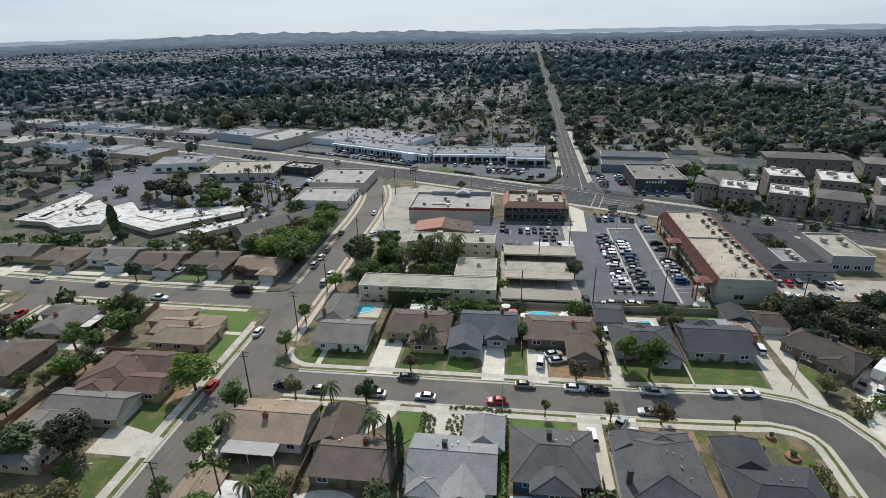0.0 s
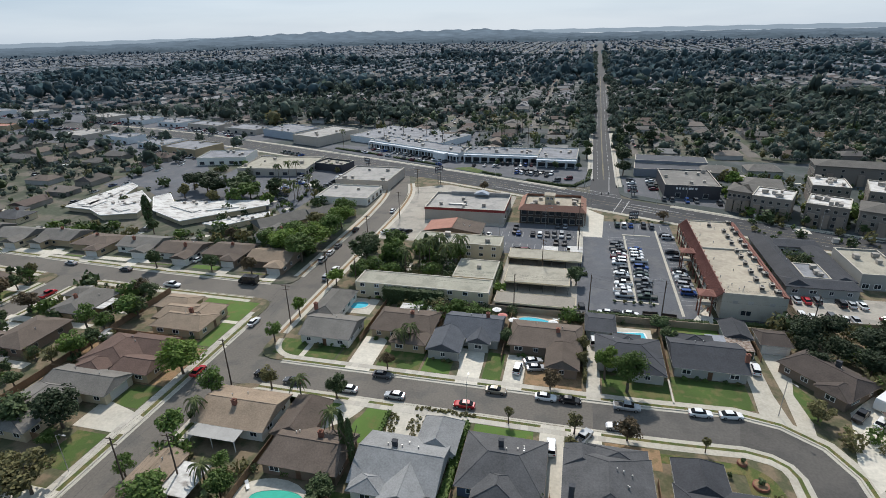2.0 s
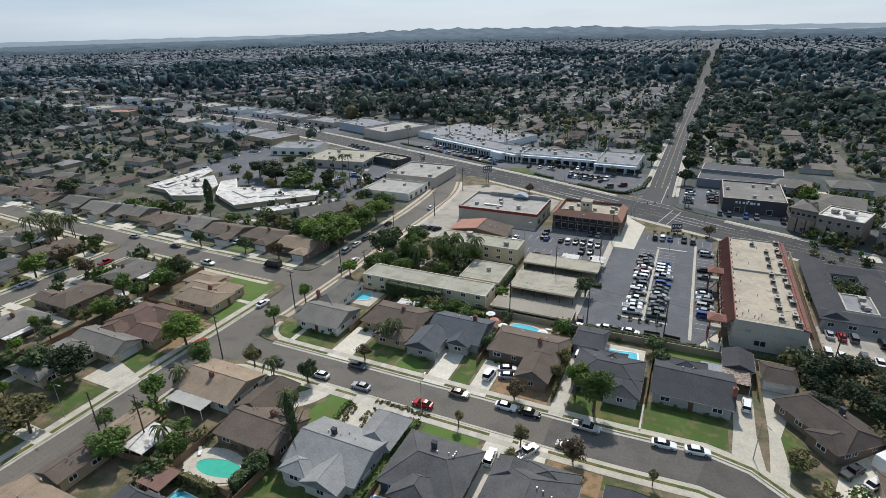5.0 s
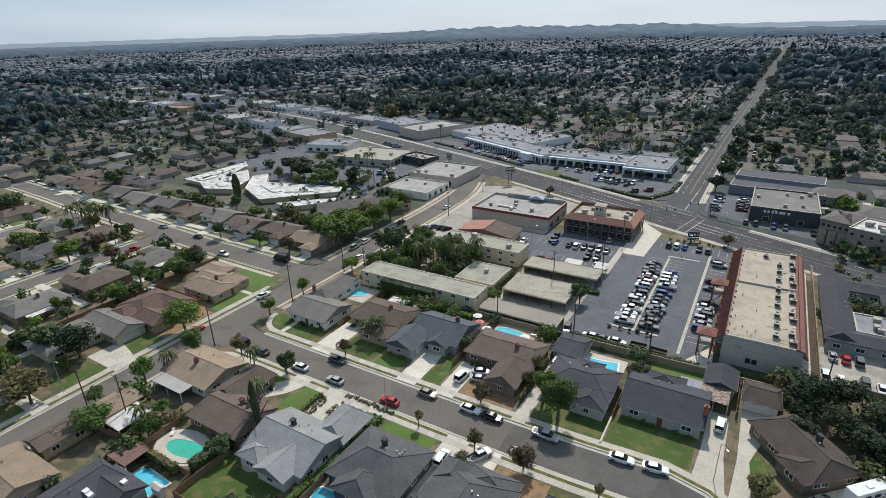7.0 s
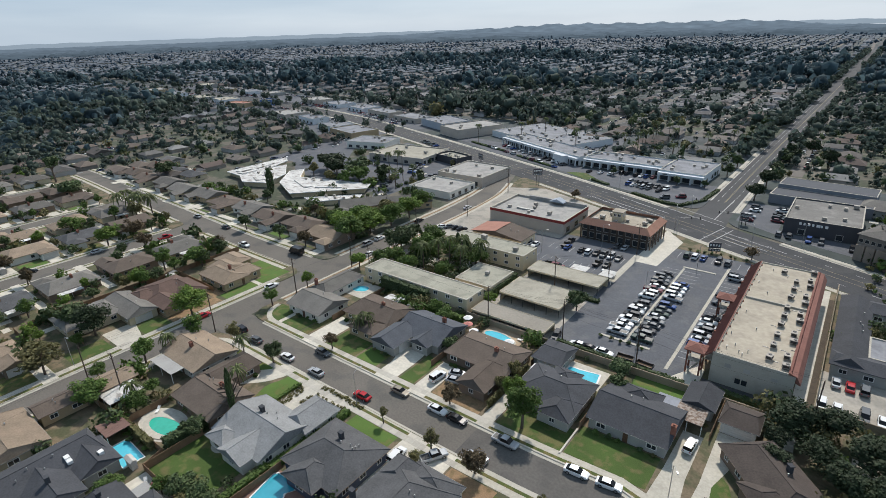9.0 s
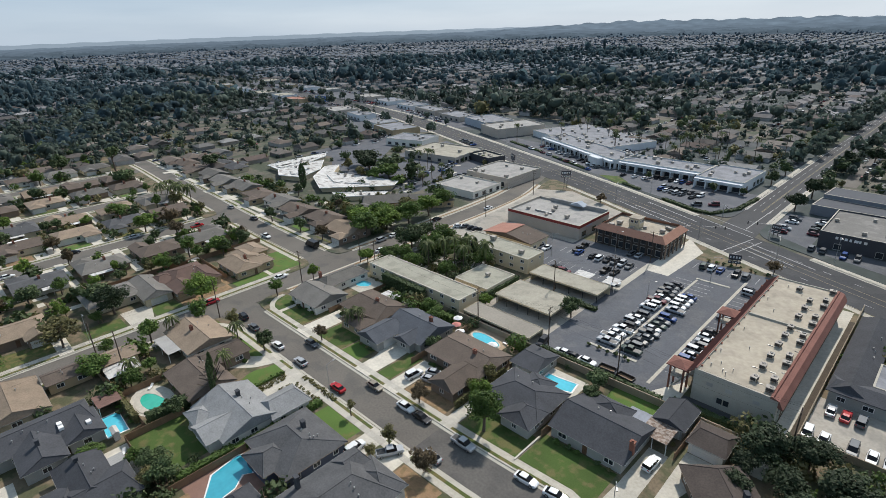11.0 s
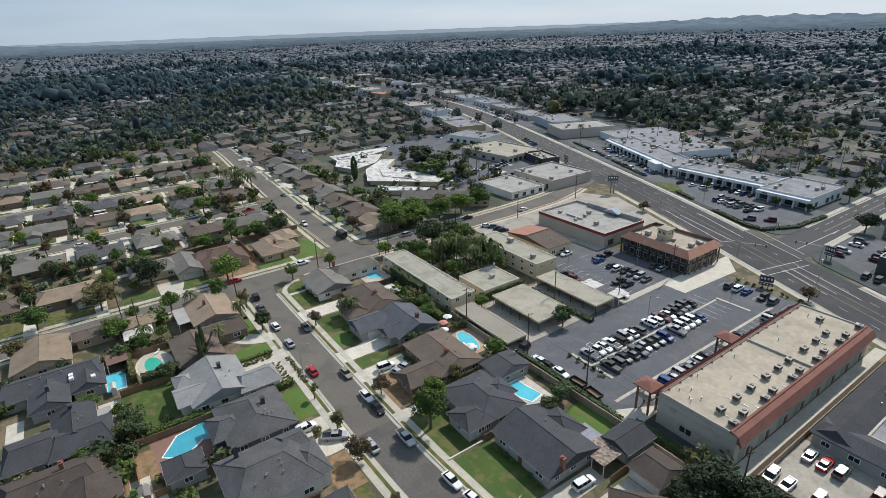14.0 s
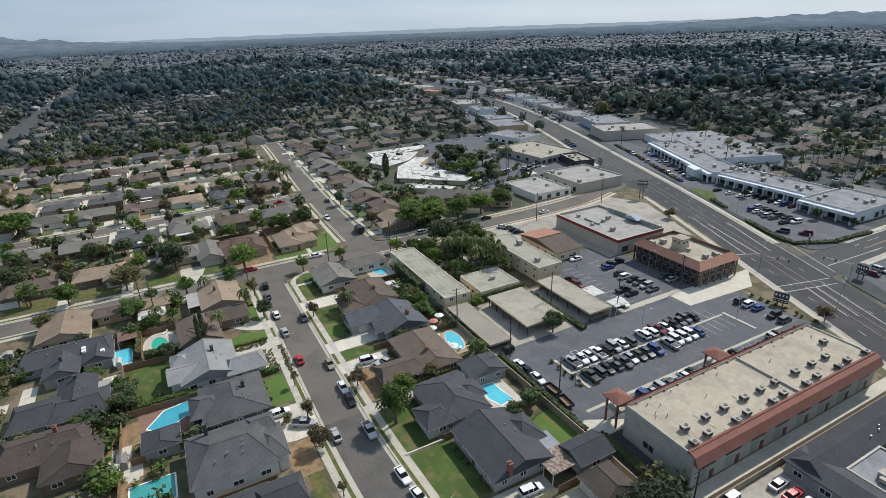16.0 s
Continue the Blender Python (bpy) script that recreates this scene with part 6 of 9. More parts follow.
ST = "parked at the kerb of a street"
for kind, x, y, rz, c in (
        ("sedan", -1.7, 93.7, 180, "red"), ("sedan", -17.3, 93.6, 180, "silver"), ("sedan", -28.4, 93.6, 180, "white"), ("suv", -50, 94.6, 176, "black"), ("sedan", -42, 93.8, 180, "grey"),
        ("sedan", -22.5, 100.2, 0, "grey"), ("sedan", 4.2, 99.9, 0, "beige"), ("sedan", 15, 99.8, 0, "white"), ("sedan", 20.2, 99.8, 0, "black"), ("pickup", 31.8, 100, 0, "silver"),
        ("sedan", 46.3, 101.1, 4, "white"), ("sedan", 52.2, 101.7, 8, "white"), ("sedan", 29.6, 93.4, 180, "silver"), ("sedan", -67 + 0.7, 92.6, 90, "red"), ("sedan", -66, 116.1, 90, "white"),
        ("truck", -81.9, 138.6, 180, "black"), ("pickup", -105.2, 132, 0, "white"), ("sedan", -130, 139.6, 180, "grey"), ("sedan", -154, 140.4, 180, "silver"),
        ("suv", -58.3, 147, 90, "silver"), ("sedan", -58.2, 153.2, 90, "white"), ("suv", -66, 160, 90, "silver"), ("sedan", -66, 166.4, 90, "white"), ("sedan", -66, 173, 90, "grey"), ("sedan", -66.2, 190.6, 90, "black"),
        ("sedan", -59, 216, 90, "white"), ("pickup", -145.4 + 5.5, 118.6, 90, "red"), ("sedan", -128, 122, 90, "black"), ("sedan", -147.6, 96, 90, "silver"), ("sedan", -147.6, 74, 90, "black"), ("sedan", -140, 52, 90, "white"), ("sedan", -58.4, 43, 90, "grey")):
    vehicle(kind, x, y, rz, c, True, ST, "cars parked on the streets", 0.02)
DR = "parked on a concrete driveway"
for kind, x, y, rz, c in (
        ("suv", 17, 84.6, 92, "white"), ("pickup", 22.9, 88.6, 60, "silver"), ("van", 8.0, 108.8, 84, "white"), ("sedan", 11.2, 112.6, 20, "silver"), ("sedan", 12.2, 110, 15, "silver"), ("van", 25.4, 124.4, 92, "white"),
        ("suv", 61.2, 119.6, 86, "white"), ("pickup", 77.2, 106.6, 50, "black"), ("sedan", 80.2, 105.2, 50, "white"), ("sedan", -116.3, 152.5, 86, "white"), ("sedan", -110, 151.4, 86, "white"), ("sedan", -113, 152, 86, "silver"),
        ("sedan", 23.6, 82.6, 20, "blue")):
    vehicle(kind, x, y, rz, c, True, DR, "cars on driveways", 0.19)
MIX = ("white", "black", "silver", "grey", "black", "black", "grey", "silver", "blue", "white", "black", "silver", "white", "grey", "green", "white", "black", "maroon", "grey", "blue", "grey")


def parked_row(x, y, dx, dy, n, rz, skip=(), seed=0, full=False, where="parked in a lot", kinds=("sedan", "suv", "sedan", "suv", "pickup")):
    rnd = random.Random(seed)
    for i in range(n):
        c, kd, jit, flip = rnd.choice(MIX), rnd.choice(kinds), rnd.uniform(-0.35, 0.35), rnd.choice((0, 180))
        if i not in skip:
            vehicle(kd, x + dx * i + (jit if dy else 0), y + dy * i + (jit if dx else 0), rz + flip + rnd.uniform(-2, 2), c, full, where, "cars in the lots", 0.17)


parked_row(34.5, 151.9, 0, 2.65, 17, 0, (8,), 3)
parked_row(40.7, 151.9, 0, 2.65, 15, 0, (9,), 11)
parked_row(52.8, 156.8, 0, 2.7, 7, 0, (), 5, True, kinds=("sedan", "suv"))
parked_row(52.8, 183, 0, 2.7, 3, 0, (1,), 6, kinds=("sedan", "suv"))
parked_row(52.8, 202.4, 0, 2.7, 2, 0, (), 8, kinds=("sedan", "suv"))
parked_row(35.6, 213.9, 2.6, 0, 3, 90, (), 9, kinds=("sedan", "suv"))
parked_row(45.6, 213.7, 2.9, 0, 2, 90, (), 21, kinds=("sedan", "suv"))
parked_row(-1.6, 198, 2.7, 0, 8, 90, (1,), 13)
parked_row(12.8, 213 - 4.2, 2.8, 0, 2, 90, (), 15, kinds=("sedan",))
parked_row(-15.2, 193.5, 2.6, 0, 2, 90, (), 16, kinds=("sedan",))
parked_row(-0.6, 181, 3.6, 0, 2, 8, (), 17, kinds=("suv",))
parked_row(13, 190.6, 3.0, 0, 2, 90, (), 19)
parked_row(-3.4, 204, 0, 5.2, 1, 90, (), 20, kinds=("pickup",))
vehicle("pickup", -3, 199.8, 85, "black", False, "parked in a lot", "cars in the lots", 0.17)
vehicle("van", 19.2, 183.6, 5, "white", False, "parked in a lot", "cars in the lots", 0.17)
parked_row(22.4, 141, 4.4, 0, 1, 100, (), 22, True)
parked_row(28.8, 140.6, 3.3, 0, 3, 0, (), 23, True, kinds=("sedan",))
for kind, x, y, rz, c in (("sedan", 81.8, 158.6, 92, "silver"), ("sedan", 84.4, 158.4, 90, "red"), ("suv", 87.0, 158.6, 89, "grey"), ("suv", 93.0, 158.2, 90, "black"), ("sedan", 95.4, 158, 90, "silver"), ("sedan", 98.1, 158, 92, "white"),
                          ("suv", 79.9, 147.6, -88, "white"), ("sedan", 82.6, 147.8, -92, "white"), ("suv", 87.2, 148.2, -90, "grey"), ("sedan", 90.2, 148.0, -91, "white"), ("sedan", 92.8, 148.2, -90, "silver"), ("sedan", 101.5, 150.6, 10, "maroon")):
    vehicle(kind, x, y, rz, c, True, "parked in a walled lot", "cars in the lots", 0.18)
parked_row(57.8, 252.4, 3.3, -0.4, 8, 90, (2, 5, 6), 28)
parked_row(45.4, 264, 0, 4.6, 5, 0, (2,), 29)
parked_row(55.2, 268, 0, 2.9, 7, 0, (4,), 30)
parked_row(-26, 308.4, 2.75, -0.1, 8, 90, (3,), 31)
parked_row(-13, 295.6, 2.7, -0.7, 8, 78, (), 32)
parked_row(-12.6, 290.2, 2.7, -0.7, 7, 78, (5,), 45)
parked_row(9, 276.5, 5.6, 4.2, 2, 30, (), 33, kinds=("van", "suv"))
parked_row(-39, 302.8, 6.0, 0.4, 3, 84, (), 34)
parked_row(-113, 336.5, 4.3, -2.05, 14, 62, (3, 8), 35)
parked_row(-122, 330, 6.2, -2.7, 11, -24, (2, 5, 9), 36)
parked_row(-122, 250, -1.0, 2.7, 7, 20, (), 37)
parked_row(-116, 222, -1.6, 3.0, 8, 30, (), 38)
parked_row(-104.6, 240, -0.1, 2.7, 12, 0, (5,), 39)
parked_row(-170, 320, 4, -1.5, 5, 70, (), 40)
parked_row(-53, 190, 0, 0, 1, 45, (), 41)
parked_row(-50.6, 191.6, 3, 0.4, 3, 60, (), 42)
parked_row(-72, 372, 1.4, -2.7, 10, 30, (), 43)
parked_row(-58, 352, 1.0, -2.9, 5, -20, (), 44)
# the motor home beside the last drive
t = thing("motor_home", pose(84.4, 112.2, 0.19, 0, 0, 45), "white motor home parked on a driveway", "motor home")
b = bmesh.new()
loft(b, [[(x, -1.2 * s, 0.5), (x, -1.25 * s, 1.8), (x, -1.1 * s, 3.1), (x, 1.1 * s, 3.1), (x, 1.25 * s, 1.8), (x, 1.2 * s, 0.5)] for x, s in ((-4.2, 0.94), (-4.1, 1), (3.9, 1), (4.2, 0.9))])
part("body", b, PAINTS["white"], t)
part("stripe", box(bmesh.new(), -4, 4, -1.27, -1.24, 1.3, 1.5), PAINTS["maroon"], t)
for x in (-2.5, -0.5, 1.6):
    part("window", box(bmesh.new(), x, x + 1.1, -1.28, -1.15, 1.85, 2.45), CARGLASS, t)
part("roof_hatch", box(bmesh.new(), -1, 0, -0.4, 0.4, 3.1, 3.25), TRIM, t)
for x in (-2.6, 2.6):
    for s in (-1.1, 1.1):
        b = bmesh.new()
        tube(b, (x, s - 0.12, 0.42), (x, s + 0.12, 0.42), 0.42, 0.42, 14)
        part("wheel", b, TYRE, t)

# ---------------------------------------------------------------- trees and shrubs
NPR = np.random.RandomState(7)


def leaf_quads(c, n, size, up=0.35):
    """Small leaf cards at the points c, leaning along n."""
    k = len(c)
    n = n + NPR.normal(0, 0.75, (k, 3))
    n[:, 2] += up
    n /= np.linalg.norm(n, axis=1)[:, None] + 1e-9
    u = np.cross(n, NPR.normal(0, 1, (k, 3)))
    u /= np.linalg.norm(u, axis=1)[:, None] + 1e-9
    v = np.cross(n, u)
    s = size * NPR.uniform(0.6, 1.35, (k, 1))
    u, v = u * s, v * s * 0.75
    return np.stack([c - u - v, c + u - v, c + u + v, c - u + v], 1)


def crown_points(blobs, per, squash=1.0, spread=0.62):
    cs, ns = [], []
    for i in range(blobs):
        d = NPR.normal(0, 1, 3)
        d /= np.linalg.norm(d)
        c = d * spread * NPR.uniform(0.35, 1.0)
        if c[2] < -0.3:
            c[2] *= 0.5
        r = NPR.uniform(0.18, 0.42)
        q = NPR.normal(0, 1, (per, 3))
        q /= np.linalg.norm(q, axis=1)[:, None]
        cs.append(c + q * r * NPR.uniform(0.55, 1.08, (per, 1)))
        ns.append(q)
    c, n = np.concatenate(cs), np.concatenate(ns)
    c[:, 2] *= squash
    return c, n


CROWNS = {}


def crown_mesh(kind, material):
    key = (kind, material.name)
    if key not in CROWNS:
        shape, v = kind
        NPR.seed(100 + v * 7 + len(shape))
        if shape == "full":
            c, n = crown_points(26, 120, spread=0.80)
            q = leaf_quads(c, n, 0.050)
        elif shape == "dense":
            c, n = crown_points(38, 118, spread=0.82)
            q = leaf_quads(c, n, 0.040)
        elif shape == "open":
            c, n = crown_points(20, 94, spread=0.74)
            q = leaf_quads(c, n, 0.048)
        elif shape == "round":
            c, n = crown_points(26, 104, spread=0.62)
            q = leaf_quads(c, n, 0.058)
        elif shape == "light":
            c, n = crown_points(14, 66)
            q = leaf_quads(c, n, 0.082)
        elif shape == "bush":
            c, n = crown_points(8, 44)
            q = leaf_quads(c, n, 0.13)
        elif shape == "column":
            z = NPR.uniform(-1, 1, 1100)
            r = 0.95 * np.sqrt(np.clip(1 - np.abs(z) ** 2.4, 0, 1)) * NPR.uniform(0.7, 1.05, 1100)
            a = NPR.uniform(0, 6.283, 1100)
            n = np.stack([np.cos(a), np.sin(a), 0 * a + 0.8], 1)
            q = leaf_quads(np.stack([r * np.cos(a), r * np.sin(a), z], 1), n, 0.1, 0.8)
            q = q * np.array((1, 1, 1))
        CROWNS[key] = quads("crown", q, material)
    return CROWNS[key]


TRUNKS = []
for v in range(4):
    rnd = random.Random(v + 40)
    b = bmesh.new()
    tube(b, (0, 0, -0.05), (0.02, 0.01, 0.38), 0.040, 0.028, 8)
    tube(b, (0.02, 0.01, 0.38), (0.01, -0.02, 0.75), 0.028, 0.012, 6)
    for i in range(6):
        a = i * 1.05 + rnd.uniform(-0.3, 0.3)
        z = rnd.uniform(0.34, 0.55)
        e = (0.30 * math.cos(a) * rnd.uniform(0.6, 1.1), 0.30 * math.sin(a) * rnd.uniform(0.6, 1.1), z + rnd.uniform(0.15, 0.32))
        tube(b, (0.015, 0, z), e, 0.018, 0.007, 5)
    TRUNKS.append(mesh_of("trunk", b, BARK))

WORD = {"leaf_green": "green", "leaf_bright": "bright green", "leaf_dark": "dark green", "leaf_olive": "olive green", "leaf_russet": "russet", "leaf_deep": "deep green"}


def tree(x, y, h, r, material=None, shape="full", z=0.15, where="with a broken leafy crown", group="street trees", k=[0]):
    k[0] += 1
    m = material or L_GREEN
    if shape == "full" and (y > 200 or x < -100):
        shape = "light"
    t = thing("tree", pose(x, y, z, 0, 0, (k[0] * 77) % 360), "%s tree %s" % (WORD[m.name], where), "tree", group)
    put("trunk", TRUNKS[k[0] % 4], t, Matrix.Diagonal((h * 0.9, h * 0.9, h * 0.95, 1)))
    rz = min(h * 0.42, r * 0.95) if shape != "column" else h * 0.49
    put("crown", crown_mesh((shape, k[0] % 3), m), t, pose(0, 0, h - rz) @ Matrix.Diagonal((r, r, rz, 1)))
    return t


def palm_meshes(seed):
    rnd = random.Random(seed)
    b = bmesh.new()
    tube(b, (0, 0, -0.1), (0.01, 0.0, 0.5), 0.022, 0.017, 8)
    tube(b, (0.01, 0, 0.5), (0.0, 0.01, 1.0), 0.017, 0.013, 8)
    trunk = mesh_of("trunk", b, BARK)
    q = []
    for i in range(26):
        a = i * 2.4 + rnd.uniform(-0.2, 0.2)
        lift = rnd.uniform(-0.4, 1.0)
        d = np.array((math.cos(a), math.sin(a), 0))
        side = np.array((-math.sin(a), math.cos(a), 0))
        p = np.zeros(3)
        for s in range(4):
            st = d * (0.30 - 0.03 * s) + np.array((0, 0, 0.22 * lift - 0.17 * s))
            w0, w1 = 0.13 - 0.02 * s, 0.11 - 0.03 * s
            drop = np.array((0, 0, -0.07))
            q.append([p, p + st, p + st + side * w1 + drop, p + side * w0 + drop])
            q.append([p, p + st, p + st - side * w1 + drop, p - side * w0 + drop])
            p = p + st
    return trunk, quads("fronds", np.array(q), L_PALM)


PALMS = [palm_meshes(i) for i in range(3)]


def palm(x, y, h, r=2.3, z=0.15, k=[0]):
    k[0] += 1
    tr, fr = PALMS[k[0] % 3]
    t = thing("palm_tree", pose(x, y, z, 0, 0, k[0] * 50), "palm tree with a slim trunk and drooping fronds", "palm tree", "palms")
    put("trunk", tr, t, Matrix.Diagonal((9, 9, h, 1)))
    put("fronds", fr, t, pose(0, 0, h) @ Matrix.Diagonal((r, r, r, 1)))
    return t


def shrub(x, y, r, h, material=None, z=0.15, k=[0]):
    k[0] += 1
    t = thing("shrub", pose(x, y, z, 0, 0, k[0] * 61), "rounded %s shrub in a garden bed" % WORD[(material or L_GREEN).name], "shrub", "garden shrubs")
    put("stem", TRUNKS[k[0] % 4], t, Matrix.Diagonal((h * 0.7, h * 0.7, h * 0.6, 1)))
    put("foliage", crown_mesh(("bush", k[0] % 3), material or L_GREEN), t, pose(0, 0, h * 0.5) @ Matrix.Diagonal((r, r, h * 0.55, 1)))


def hedge(x0, x1, y0, y1, h, material=None, label="clipped dense green hedge along a boundary", size=0.17, z=0.12, turn=0.0):
    w, d = x1 - x0, y1 - y0
    n = int((2 * (w + d) * h + w * d) * 9)
    n = min(n, 9000)
    NPR.seed(int(abs(x0 * 10)))
    f = NPR.uniform(0, 1, n)
    P_ = np.stack([NPR.uniform(-w / 2, w / 2, n), NPR.uniform(-d / 2, d / 2, n), NPR.uniform(0, h, n)], 1)
    N_ = np.zeros((n, 3))
    per = np.array([w * h, w * h, d * h, d * h, w * d])
    face = np.searchsorted(np.cumsum(per / per.sum()), f)
    bul = NPR.uniform(-0.15, 0.12, n)
    for i, (ax, sg, half) in enumerate(((1, -1, d / 2), (1, 1, d / 2), (0, -1, w / 2), (0, 1, w / 2))):
        mk = face == i
        P_[mk, ax] = sg * half + sg * bul[mk]
        N_[mk, ax] = sg
    mk = face >= 4
    P_[mk, 2] = h + bul[mk]
    N_[mk, 2] = 1
    t = thing("hedge", pose((x0 + x1) / 2, (y0 + y1) / 2, z, 0, 0, turn), label, "hedge", "hedges")
    part("core", box(bmesh.new(), -w / 2 + 0.15, w / 2 - 0.15, -d / 2 + 0.15, d / 2 - 0.15, -0.1, h - 0.15), material or L_DARK, t)
    put("foliage", quads("foliage", leaf_quads(P_, N_, size), material or L_DARK), t)


